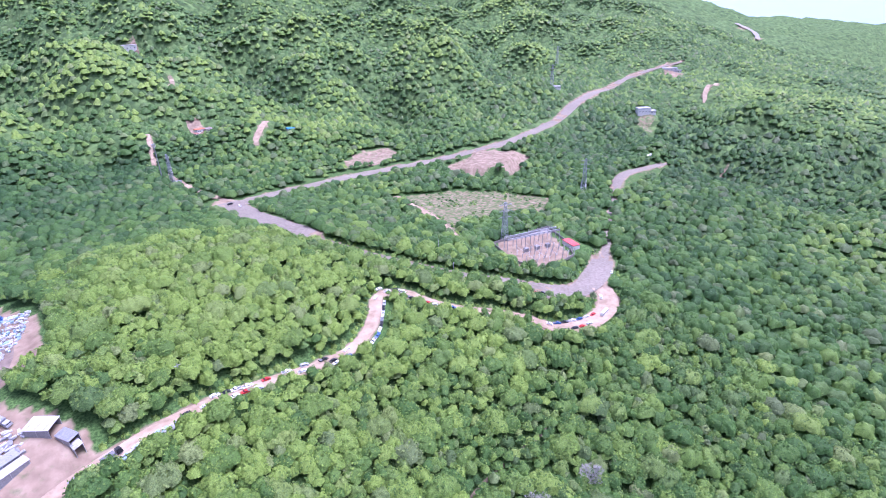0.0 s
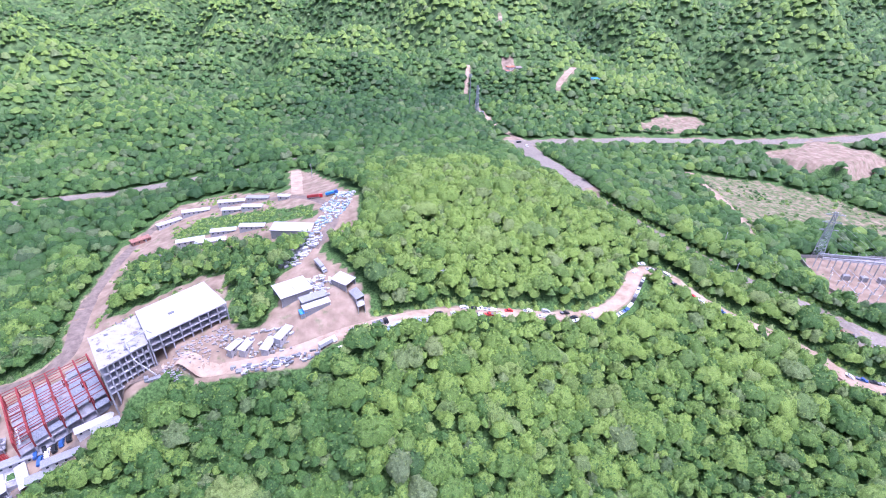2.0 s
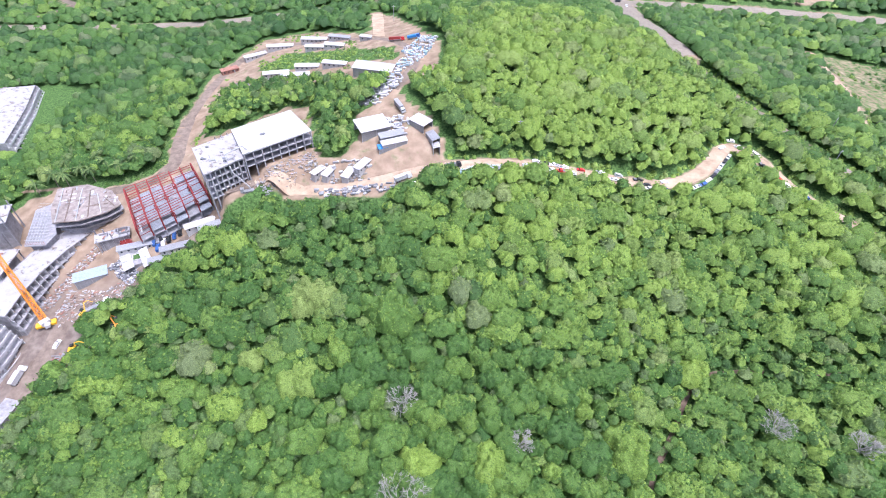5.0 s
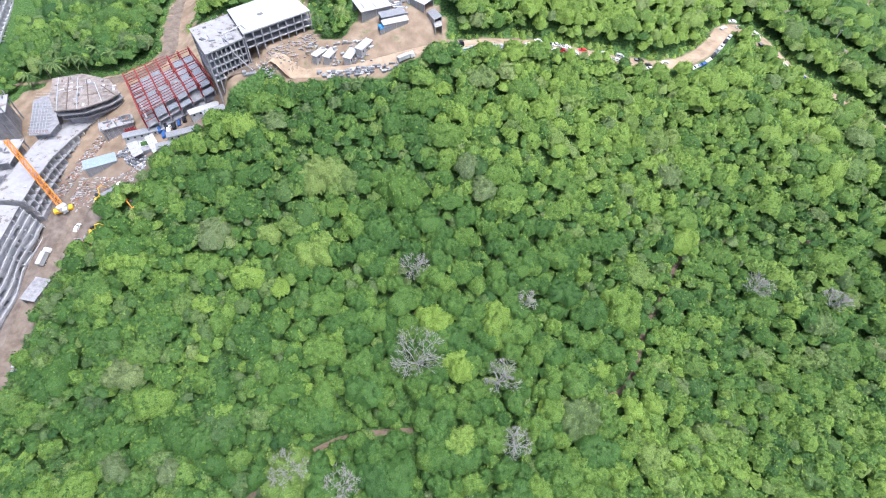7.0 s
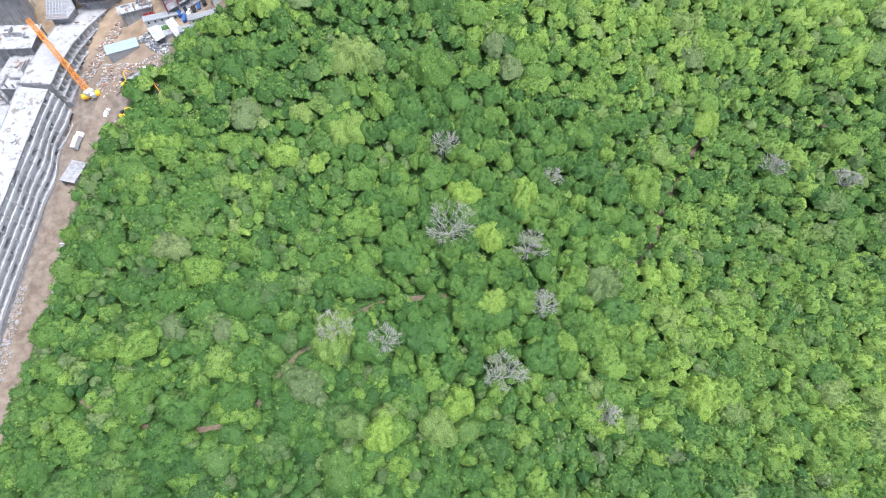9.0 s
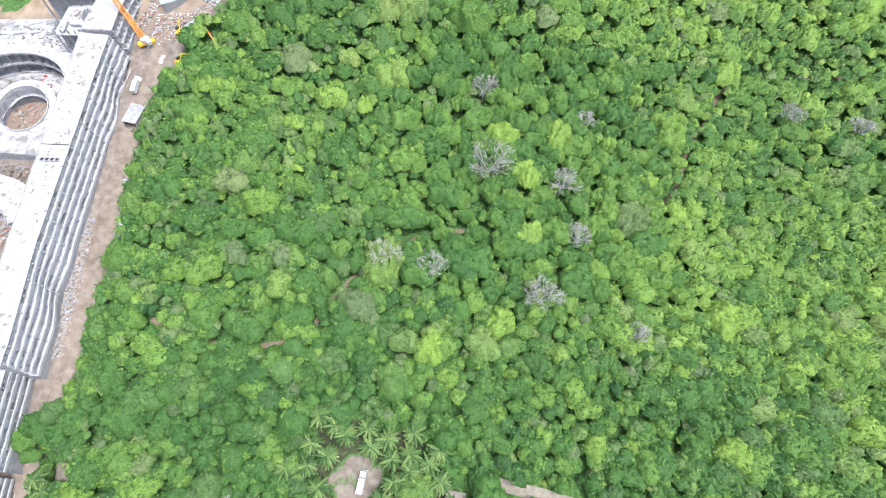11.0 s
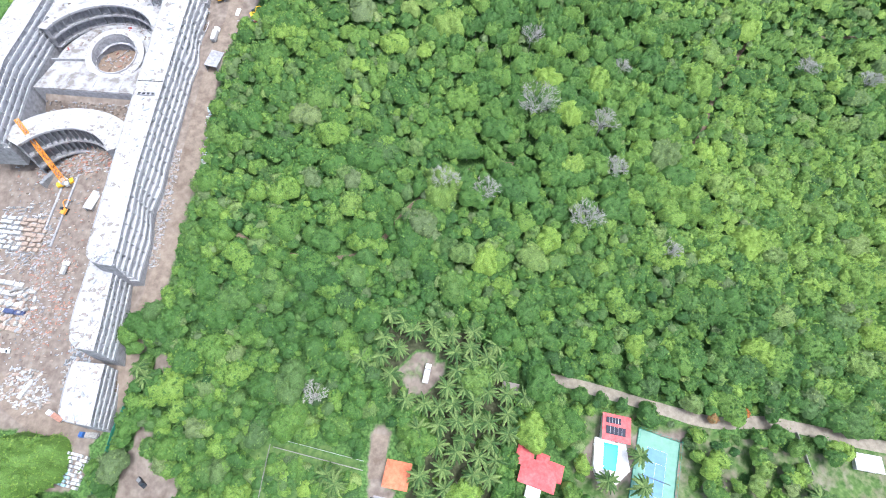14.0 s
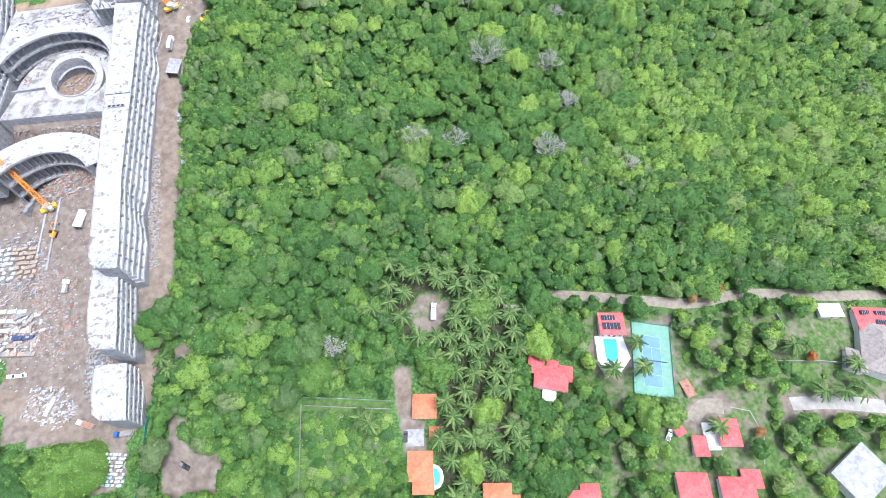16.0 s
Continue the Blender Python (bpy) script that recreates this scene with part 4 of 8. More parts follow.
# ---- the hotel under construction ----
def strip_building(name, left, right, floors, rise, out, bays, label, foot=6.0, fin_name="balcony_wall", group="", wave=0.0, open_bays=False):
    top, mid_slab = (M_ROOF, M_CONCRETE) if open_bays else (M_ROOF, M_PLASTER)
    """A long terraced slab block: corresponding points (x, y, z of the roof) along both edges."""
    cx, cy = np.mean([p[0] for p in left + right]), np.mean([p[1] for p in left + right])
    zb = min(land_at(p[0], p[1]) for p in left + right) - 1
    th = tagged(new(name), label, "building", group)
    th.matrix_basis = pose(cx, cy, zb)
    inv = lambda piece: moved(piece, -cx, -cy, -zb)
    if wave:
        # finer steps, for terraces that swing in and out
        fine = lambda pts: [tuple(np.array(a) * (1 - t) + np.array(b) * t) for a, b in zip(pts[:-1], pts[1:]) for t in np.linspace(0, 1, 8)[:-1]] + [pts[-1]]
        left, right = fine(left), fine(right)
    n = len(left)

    def edge(k):
        e = []
        for (lx, ly, lz), (rx, ry, rz) in zip(left, right):
            d = math.hypot(rx - lx, ry - ly)
            o = out * k + (wave * k / floors * math.sin(ry / 5.3 + 0.35 * k) * max(0.0, math.sin(ry / 15 + 0.6)) if k else 0)
            e.append((rx + (rx - lx) / d * o, ry + (ry - ly) / d * o, rz - k * rise))
        return e

    for k in range(floors + 1):
        e = edge(k)
        poly = [(p[0], p[1]) for p in e] + [(p[0], p[1]) for p in reversed(left)]
        zt = [p[2] for p in e] + [p[2] - k * rise for p in reversed(left)]
        if (poly[0][0] - poly[1][0]) * (poly[2][1] - poly[1][1]) - (poly[0][1] - poly[1][1]) * (poly[2][0] - poly[1][0]) > 0:
            poly, zt = poly[::-1], zt[::-1]
        part("roof_slab" if k == 0 else "floor_slab", [inv(prism(poly, [z - 0.45 for z in zt], zt))], top if k == 0 else mid_slab, th)
        if k and not open_bays:
            # a solid balcony front on each floor
            for i in range(n - 1):
                a, b = e[i], e[i + 1]
                part("balcony_front", [inv(bar_wall(a, b, 0.3, 1.15))], M_PLASTER, th)
            # room walls under the slab above, open in every second stretch
            u = edge(k - 1)
            for i in range(n - 1):
                if (i + k) % 5 or not wave:
                    a, b = [tuple(np.array(u[j]) * 0.93 + np.array(left[j]) * 0.07)[:2] + (u[j][2] - rise,) for j in (i, i + 1)]
                    part("room_wall", [inv(bar_wall(a, b, 0.2, rise - 0.47))], M_PLASTER, th)
    # inner wall set back from the balconies, and the courtyard side
    for i in range(n - 1):
        q = 0.55 if open_bays else 0.8
        a, b = [tuple(np.array(right[j]) * q + np.array(left[j]) * (1 - q)) for j in (i, i + 1)]
        h = floors * rise + foot
        part("inner_wall", [inv(bar_wall((a[0], a[1], a[2] - h), (b[0], b[1], b[2] - h), 0.4, h - 0.45))], M_CONCRETE, th)
        a, b = left[i], left[i + 1]
        part("court_wall", [inv(bar_wall((a[0], a[1], a[2] - h), (b[0], b[1], b[2] - h), 0.4, h - 0.45))], M_CONCRETE, th)
    for a, b in ((left[0], right[0]), (left[-1], right[-1])):
        h = floors * rise + foot
        part("end_wall", [inv(bar_wall((a[0], a[1], a[2] - h), (b[0], b[1], b[2] - h), 0.4, h - 0.46))], M_CONCRETE, th)
    # dividing walls between the bays
    seg = np.r_[0, np.cumsum([math.hypot(right[i + 1][0] - right[i][0], right[i + 1][1] - right[i][1]) for i in range(n - 1)])]
    for s in np.linspace(0.5, seg[-1] - 0.5, bays):
        i = min(n - 2, int(np.searchsorted(seg, s) - 1))
        t = (s - seg[i]) / (seg[i + 1] - seg[i])
        r = np.array(right[i]) * (1 - t) + np.array(right[i + 1]) * t
        l = np.array(left[i]) * (1 - t) + np.array(left[i + 1]) * t
        d = (r - l)[:2] / np.linalg.norm((r - l)[:2])
        for k in range(floors):
            a = r[:2] - d * (6.0 if open_bays else 3.4)
            b = r[:2] + d * (out * (k + 1) - 0.3)
            z = r[2] - (k + 1) * rise
            part(fin_name, [inv(bar_wall((a[0], a[1], z), (b[0], b[1], z), 0.22, rise - 0.46))], M_PLASTER, th)
    # skylights, kerbs and left-over materials on the roof
    rr = random.Random(int(abs(cx) + abs(cy)))
    for k in range(int(n * 1.2) if wave else 10):
        i = rr.randrange(n - 1)
        t, q = rr.random(), rr.uniform(0.12, 0.88)
        p = [(left[i][a] * (1 - q) + right[i][a] * q) * (1 - t) + (left[i + 1][a] * (1 - q) + right[i + 1][a] * q) * t for a in range(3)]
        part("roof_clutter", [inv(box(p[0], p[1], p[2] - 0.1, rr.uniform(0.5, 2.6), rr.uniform(0.3, 1.2), rr.uniform(0.2, 0.6), rr.uniform(0, 180)))], rr.choice((M_GREY, M_STEEL, M_PLY, M_CONCRETE)), th)
    for side in (left, right):
        for i in range(n - 1):
            part("roof_kerb", [inv(bar_wall(side[i], side[i + 1], 0.25, 0.3))], M_ROOF, th)
    # rough footing down to the ground
    e = edge(floors)
    poly = [(p[0], p[1]) for p in e] + [(p[0], p[1]) for p in reversed(left)]
    zt = [p[2] - 0.5 for p in e] + [p[2] - floors * rise - 0.5 for p in reversed(left)]
    area = sum(poly[i][0] * poly[(i + 1) % len(poly)][1] - poly[(i + 1) % len(poly)][0] * poly[i][1] for i in range(len(poly)))
    if area < 0:
        poly, zt = poly[::-1], zt[::-1]
    part("footing", [inv(prism(poly, [z - foot * 2.2 for z in zt], zt))], M_CONCRETE, th)
    return th


def bar_wall(a, b, thick, high):
    """An upright wall from a to b, standing on their heights."""
    d = Vector((b[0] - a[0], b[1] - a[1], 0))
    d.normalize()
    nx, ny = -d.y * thick / 2, d.x * thick / 2
    v = []
    for up in (0, high):
        v += [(a[0] + nx, a[1] + ny, a[2] + up), (a[0] - nx, a[1] - ny, a[2] + up), (b[0] - nx, b[1] - ny, b[2] + up), (b[0] + nx, b[1] + ny, b[2] + up)]
    return v, [(3, 2, 1, 0), (4, 5, 6, 7), (0, 1, 5, 4), (1, 2, 6, 5), (2, 3, 7, 6), (3, 0, 4, 7)]


block = strip_building("hotel_block",
               [(-203.5, -17.2, 72.4), (-208, -16, 72.6), (-210.6, -13.5, 73.0), (-211.5, -9, 73.5), (-210.5, 29, 81.5), (-209.8, 56, 87), (-209, 84, 92.5), (-208, 109, 97.5), (-207.4, 136, 102.5)],
               [(-198.4, -17.4, 72.4), (-198.4, -16.2, 72.6), (-198.5, -13.6, 73.0), (-198.5, -9.5, 73.3), (-198.8, 29, 81.5), (-197.5, 56, 87), (-196, 84, 92.5), (-195, 109, 97.5), (-193.5, 135, 102.5)],
               5, 3.1, 0.85, 24, "long terraced concrete hotel block with a white roof slab, under construction", group="hotel wings", wave=1.5)
# a row of four shafts, their inner shade painted as near-black blocks, and an expansion joint across the block's roof
for k in range(4):
    q = Vector((-206.4 + 2.15 * k, 68.5, 89.55)) - block.matrix_basis.translation
    shaft = part("roof_shaft", [box(q.x, q.y, q.z, 1.5, 1.5, 0.3)], M_SHAFT, block, "near-black block painted as the shade inside a roof shaft")
    for dx, dy, wx, wy in ((0, 0.85, 1.9, 0.2), (0, -0.85, 1.9, 0.2), (0.85, 0, 0.2, 1.5), (-0.85, 0, 0.2, 1.5)):
        part("kerb", [box(q.x + dx, q.y + dy, q.z - 0.2, wx, wy, 0.75)], M_ROOF, shaft)
q = Vector((-203, 76, 91.0)) - block.matrix_basis.translation
part("expansion_joint", [box(q.x, q.y, q.z - 0.3, 13, 0.3, 0.42)], M_SHAFT, block, "dark joint across the roof slab")
strip_building("hotel_curved_wing",
               [(-207.2, 138, 103), (-207, 150, 104), (-207, 165, 104), (-206.2, 176, 104), (-202.5, 188, 104), (-196, 198, 104), (-188, 208, 104)],
               [(-193.2, 138, 103), (-193.4, 151, 104), (-193.4, 164, 104), (-190.7, 179, 104), (-186.7, 191, 104), (-182.5, 199, 104), (-178.5, 205, 104)],
               3, 3.6, 0.9, 21, "curved concrete hotel wing with open three-storey bays", foot=5, fin_name="bay_wall", group="hotel wings", open_bays=True)
strip_building("hotel_lower_wing",
               [(-206, -52, 63.4), (-209.5, -49, 63.4), (-211.5, -44, 63.5), (-213, -34, 63.8), (-214.5, -12, 64.2)],
               [(-198.2, -53, 63.4), (-198.6, -49.5, 63.4), (-199, -44, 63.5), (-200.3, -34, 63.8), (-203, -13, 64.2)],
               4, 3.1, 0.5, 12, "lower hotel wing with rounded corner and white roof slab", group="hotel wings", wave=0.9)
strip_building("hotel_end_wing",
               [(-208, -79, 49.6), (-211.5, -76, 49.8), (-213, -68, 50), (-214.4, -54, 50.3)],
               [(-197, -80.5, 49.6), (-197.6, -76, 49.8), (-198.5, -68, 50), (-200, -55, 50.3)],
               4, 3.1, 0.3, 8, "low end wing of the hotel with white roof slab", group="hotel wings", wave=0.5)
strip_building("hotel_west_wing",
               [(-289, 46, 86), (-291, 86, 92), (-291.5, 105, 92), (-292, 142, 93), (-300, 190, 95)],
               [(-275, 46, 86), (-277, 84, 92), (-277.5, 105, 92), (-278, 142, 93), (-287, 188, 95)],
               5, 3.1, 0.6, 22, "western hotel wing with open concrete bays", group="hotel wings")
strip_building("far_hotel_block",
               [(-338, 334, 107), (-320, 300, 107), (-300, 262, 107)],
               [(-312, 343, 107), (-297, 310, 107), (-281, 266, 107)],
               5, 3.2, 1.6, 16, "white stepped hotel block among trees", foot=9, group="hotel wings")


M_TIMBER_DARK = mat("dark_timber", [(0.3, (0.09, 0.068, 0.055)), (0.7, (0.19, 0.15, 0.125))], scale=1.2, rough=0.9)


def strewn(th, places, z, seed, mats, size=(1.4, 0.6, 0.4)):
    """Boards, blocks and offcuts lying on a slab, one mesh for each material."""
    r = random.Random(seed)
    for k, m in enumerate(mats):
        pcs = [box(x + r.uniform(-1, 1), y + r.uniform(-1, 1), z, size[0] * r.uniform(0.4, 1.6), size[1] * r.uniform(0.5, 1.4), size[2] * r.uniform(0.4, 1.3), r.uniform(0, 180)) for x, y in places[k::len(mats)]]
        tagged(part("debris", pcs, m, th), kind="stuff")


def upper_terrace():
    """White slab above the curved gallery, strewn with blocks and boards."""
    x0, y0, z0 = -243.0, 107.5, 70.0
    th = thing("upper_terrace", x0, y0, z0, 0, "wide white concrete terrace strewn with rubble above the gallery", "terrace")
    arc = [(34.6 * math.cos(radians(a)), 34.6 * math.sin(radians(a))) for a in range(152, 24, -8)]
    poly = [(32.5, 17), (34, 44), (21, 58), (-33, 53), (-33, 17)] + arc
    part("slab", [prism(poly, 17.2, 17.9)], M_TERRACE, th)
    part("back_wall", [bar_wall((21, 57.6, -6), (-33, 52.6, -6), 0.5, 23.2)], M_CONCRETE, th)
    r = random.Random(17)
    spots = []
    while len(spots) < 260:
        x, y = r.uniform(-30, 31), r.uniform(22, 55)
        if math.hypot(x, y) > 36.5 and y < 53 + 0.08 * x and (x > 4 or r.random() < 0.35):
            spots.append((x, y))
    strewn(th, spots, 17.9, 18, (M_CONCRETE, M_STONE_GREY, M_TIMBER_DARK, M_GREY))
    for k in range(7):
        part("low_kerb", [bar_wall((-28 + 8 * k, 40 + 1.2 * k, 17.9), (-23 + 8 * k, 41 + 1.2 * k, 17.9), 0.3, 0.6)], M_CONCRETE, th)
    for k in range(3):
        part("beam_stack", [box(24, 47 + k * 1.3, 17.9, 11, 0.6, 0.8, 4)], M_GREY, th)


M_STONE_GREY = mat("broken_block", [(0.3, (0.16, 0.152, 0.15)), (0.7, (0.31, 0.30, 0.295))], scale=1.5, rough=0.9)


def round_court():
    cx, cy, z = -237.0, 106.5, 80.0
    th = thing("round_well", cx, cy, 62, label="round concrete well with a broad rim, under construction", category="building")
    lean = lambda piece: ([(x, y, z + 0.27 * y) for x, y, z in piece[0]], piece[1])
    part("rim", [lean(arc_band(11.6, 15.6, 0, 360, 17.4, 18.0, 49))], M_ROOF, th)
    part("rim_kerb", [lean(arc_band(11.6, 12.0, 0, 360, 18.0, 18.9, 49))], M_ROOF, th)
    part("outer_ledge", [lean(arc_band(15.4, 17.2, 150, 390, 14.4, 15.2, 40))], M_ROOF, th, "lower outer ledge with worn edge")
    part("inner_wall", [lean(arc_band(11.5, 11.9, 0, 360, -6, 17.4, 49))], M_CONCRETE, th)
    part("outer_wall", [lean(arc_band(15.0, 15.4, 0, 360, 3, 17.4, 49))], M_CONCRETE, th)
    part("gallery", [lean(arc_band(10.2, 11.5, 20, 160, 13.6, 14.0, 49))], M_CONCRETE, th)
    r0 = random.Random(31)
    for k in range(70):
        a, q = r0.uniform(0, 6.28), 10 * math.sqrt(r0.random())
        part("rubble", [box(q * math.cos(a), q * math.sin(a), 11.9, r0.uniform(0.5, 2.2), r0.uniform(0.3, 0.8), r0.uniform(0.2, 0.7), r0.uniform(0, 180))], r0.choice((M_RUST, M_TIMBER_DARK, M_CONCRETE, M_PLY)), th)
    part("well_floor", [prism([(11.6 * math.cos(2 * math.pi * i / 24), 11.6 * math.sin(2 * math.pi * i / 24)) for i in range(24)], 11.2, 11.9)], M_EARTH, th, "rubble-strewn brown floor")
    for i in range(14):
        a = 2 * math.pi * i / 14
        part("rib", [box(11.2 * math.cos(a), 11.2 * math.sin(a), 11.5, 0.8, 0.35, 5.4 + 2.9 * math.sin(a), math.degrees(a))], M_CONCRETE, th)
    part("ring_beam", [arc_band(11.05, 11.35, 0, 360, 14.25, 14.55, 49)], M_CONCRETE, th)
    # terrace slab round it
    te = thing("court_terrace", -243, 108, 62, label="pale concrete terrace slab with drying patches", category="terrace")
    for piece in (moved(arc_band(14.6, 31.5, -8, 188, 14.2, 14.9, 40), 6, -1.5, 0), moved(arc_band(14.6, 20.9, 188, 352, 14.19, 14.89, 30), 6, -1.5, 0),
                  prism([(-29, -26), (-8.6, -26.4), (-8.6, -4.5), (-25.5, -5.5)], 14.2, 14.895), prism([(20.6, -27), (33.5, -27.5), (36, -5.5), (20.6, -4.5)], 14.2, 14.895), prism([(-8.6, -26.4), (20.6, -27), (20.6, -17), (-8.6, -17)], 14.2, 14.895)):
        part("terrace_slab", [piece], M_TERRACE, te)
    r = random.Random(12)
    for k in range(16):
        a, q = r.uniform(0.1, 3.0), r.uniform(18, 27)
        part("board", [box(6 + q * math.cos(a) * 0.95 - 4, -2 + q * math.sin(a), 14.9, r.uniform(1, 3.5), r.uniform(0.4, 1.2), r.uniform(0.2, 0.6), r.uniform(0, 180))], r.choice((M_PLY, M_GREY, M_RED_STEEL, M_DARK)), te)
    for k in range(5):
        part("pour_joint", [bar_wall((-27 + k * 14, -25, 14.9), (-27 + k * 14, -18, 14.9), 0.2, 0.25)], M_CONCRETE, te)
    strewn(te, [(6 + r.uniform(19, 30) * math.cos(q), -1.5 + r.uniform(19, 28) * math.sin(q)) for q in [r.uniform(0.05, 3.1) for k in range(110)]], 14.9, 19, (M_CONCRETE, M_PLY, M_STONE_GREY, M_TIMBER_DARK), (1.6, 0.6, 0.3))
    part("step_wall", [bar_wall((-27, -5.6, 8), (-9, -4.6, 8), 0.5, 8.4), bar_wall((-9, -4.6, 8), (-9, 3.5, 8), 0.5, 8.4)], M_CONCRETE, te, "bluish-grey step wall")
    part("terrace_wall", [bar_wall((-29, -25.8, -6), (33.5, -27.3, -6), 0.5, 20.2)], M_CONCRETE, te, "grey retaining wall")


def arc_band(r0, r1, a0, a1, z0, z1, n=30):
    """One solid curved band between two radii."""
    v, f = [], []
    for a in np.radians(np.linspace(a0, a1, n)):
        c, q = math.cos(a), math.sin(a)
        v += [(r0 * c, r0 * q, z0), (r1 * c, r1 * q, z0), (r1 * c, r1 * q, z1), (r0 * c, r0 * q, z1)]
    for k in range(n - 1):
        b = 4 * k
        f += [(b, b + 4, b + 5, b + 1), (b + 1, b + 5, b + 6, b + 2), (b + 2, b + 6, b + 7, b + 3), (b + 3, b + 7, b + 4, b)]
    e = 4 * (n - 1)
    return v, f + [(0, 1, 2, 3), (e + 3, e + 2, e + 1, e)]


def arc_wing(name, cx, cy, r0, r1, a0, a1, ztop, zbot, ribs, label, inner=True):
    th = thing(name, cx, cy, zbot, label=label, category="building", group="hotel wings")
    h = ztop - zbot
    part("roof_slab", [arc_band(r0, r1, a0, a1, h - 0.5, h)], M_ROOF, th)
    part("parapet", [arc_band(r0, r0 + 0.3, a0, a1, h, h + 0.7)], M_ROOF, th)
    part("back_wall", [arc_band(r0 + 2.6, r0 + 3.0, a0, a1, 0, h - 0.5)], M_CONCRETE, th)
    for k, o in ((0.66, 0.7), (0.36, 1.3)):
        part("gallery_slab", [arc_band(r0 - o, r0 + 2.8, a0, a1, h * k, h * k + 0.4)], M_CONCRETE, th)
        part("gallery_front", [arc_band(r0 - o, r0 - o + 0.2, a0, a1, h * k + 0.4, h * k + 1.2)], M_ROOF, th)
    for a in np.linspace(a0 + 1, a1 - 1, ribs):
        c, s = math.cos(radians(a)), math.sin(radians(a))
        part("rib", [bar_wall((c * (r0 + 0.2), s * (r0 + 0.2), 0), (c * (r0 + 2.7), s * (r0 + 2.7), 0), 0.35, h - 0.5)], M_CONCRETE, th)
    return th


round_court()
upper_terrace()
arc_wing("court_arc_wing", -243.0, 107.5, 28.5, 34.5, 12, 168, 88, 70, 17, "curved concrete gallery round the upper court")
arc_wing("lower_arc_wing", -243.5, 33.0, 24.0, 38.5, 28, 152, 74, 48, 19, "broad curved white roof with ribbed gallery below")


def steel_frame():
    """Red steel frame with metal decking, between two concrete blocks."""
    a, b, c, d = (-159.6, 198, 131), (-132.5, 216, 136), (-117, 197, 132), (-149, 181, 120)
    th = thing("steel_frame", -139, 198, 104, label="red steel building frame with partly laid grey metal deck", category="building")
    loc = lambda p, dz=0: (p[0] + 139, p[1] - 198, p[2] - 104 + dz)

    def at(u, v, dz=0):
        p = [(1 - u) * (1 - v) * a[i] + u * (1 - v) * b[i] + u * v * c[i] + (1 - u) * v * d[i] for i in range(3)]
        return loc(p, dz)
    for i in range(7):
        u = i / 6
        part("main_beam", [bar(at(u, 0), at(u, 1), 0.45)], M_RED_STEEL, th)
        for v in (0, 0.5, 1):
            p = at(u, v)
            part("column", [bar((p[0], p[1], p[2] - 7.5), p, 0.35)], M_RED_STEEL, th)
            part("pier", [bar((p[0], p[1], -12), (p[0], p[1], p[2] - 7.5), 0.45)], M_CONCRETE, th)
        part("floor_beam", [bar(at(u, 0, -3.9), at(u, 1, -3.9), 0.3)], M_RED_STEEL, th)
    for i in range(17):
        if i not in (5, 11):
            part("purlin", [bar(at(0, i / 16, 0.4), at(1 if i % 3 else 0.62, i / 16, 0.4), 0.17)], M_RED_STEEL, th)
    for i in range(10):
        part("joist", [bar(at(0.0, i / 9, -4.1), at(0.17, i / 9, -4.1), 0.16)], M_RED_STEEL, th)
    for i, (u, v) in enumerate(((0.33, 0.62), (0.5, 0.5), (0.66, 0.3), (0.83, 0.55), (0.5, 0.95), (0.83, 0.95))):
        p, q = at(u - 0.02, v, -3.5), at(u + 0.02, v + 0.08, -0.2)
        part("stair_tower", [bar(p, (p[0], p[1], q[2]), 0.16), bar(q, (q[0], q[1], p[2]), 0.16), bar(p, q, 0.3), bar((p[0], p[1], q[2]), q, 0.2)], M_RED_STEEL, th)
    # concrete storey under the steel, set back behind its front slab
    for k, (dz, s0) in enumerate(((-7.4, 1.0), (-11.0, 1.0))):
        q = [at(0.0, 0.05, dz), at(1, 0.05, dz), at(1, s0, dz), at(0.0, s0, dz)]
        part("floor_slab", [([*q, *[(x, y, z - 0.4) for x, y, z in q]], [(0, 1, 2, 3), (7, 6, 5, 4), (0, 4, 5, 1), (1, 5, 6, 2), (2, 6, 7, 3), (3, 7, 4, 0)])], M_CONCRETE, th)
    q = [at(0.02, 0.1, -4.6), at(0.98, 0.1, -4.6), at(0.98, 0.8, -4.6), at(0.02, 0.8, -4.6)]
    part("base_wall", [([*q, *[(x, y, -14) for x, y, z in q]], [(0, 1, 2, 3), (7, 6, 5, 4), (0, 4, 5, 1), (1, 5, 6, 2), (2, 6, 7, 3), (3, 7, 4, 0)])], M_CONCRETE, th, "shaded concrete base wall")
    for v in (0.62, 0.74):
        p, q = at(0.05, v, -3.4), at(0.05, v + 0.22, -3.4)
        part("roof_sheet", [bar(p, q, 0.5)], M_WHITE, th, "white sheet lying on the joists")
    for u0, u1, v0, v1, dz in ((0.17, 0.32, 0.45, 0.75, -3.6), (0.34, 0.49, 0.4, 0.85, -3.6), (0.51, 0.66, 0.45, 0.95, -3.6), (0.68, 0.82, 0.3, 0.9, -3.6), (0.84, 0.99, 0.25, 0.95, -3.6), (0.17, 0.32, 0.8, 1.0, -5), (0.34, 0.49, 0.88, 1.0, -5), (0.51, 0.66, 0.97, 1.08, -5), (0.84, 0.99, 0.97, 1.1, -5), (0.7, 0.99, 0.02, 0.2, -3.6), (0.34, 0.48, 0.04, 0.3, -3.6), (0.17, 0.31, 0.1, 0.35, -3.6)):
        q = [at(u0, v0, dz), at(u1, v0, dz), at(u1, v1, dz), at(u0, v1, dz)]
        part("deck_panel", [([*q, *[(x, y, z - 0.25) for x, y, z in q]], [(0, 1, 2, 3), (7, 6, 5, 4), (0, 4, 5, 1), (1, 5, 6, 2), (2, 6, 7, 3), (3, 7, 4, 0)])], M_DECK, th)
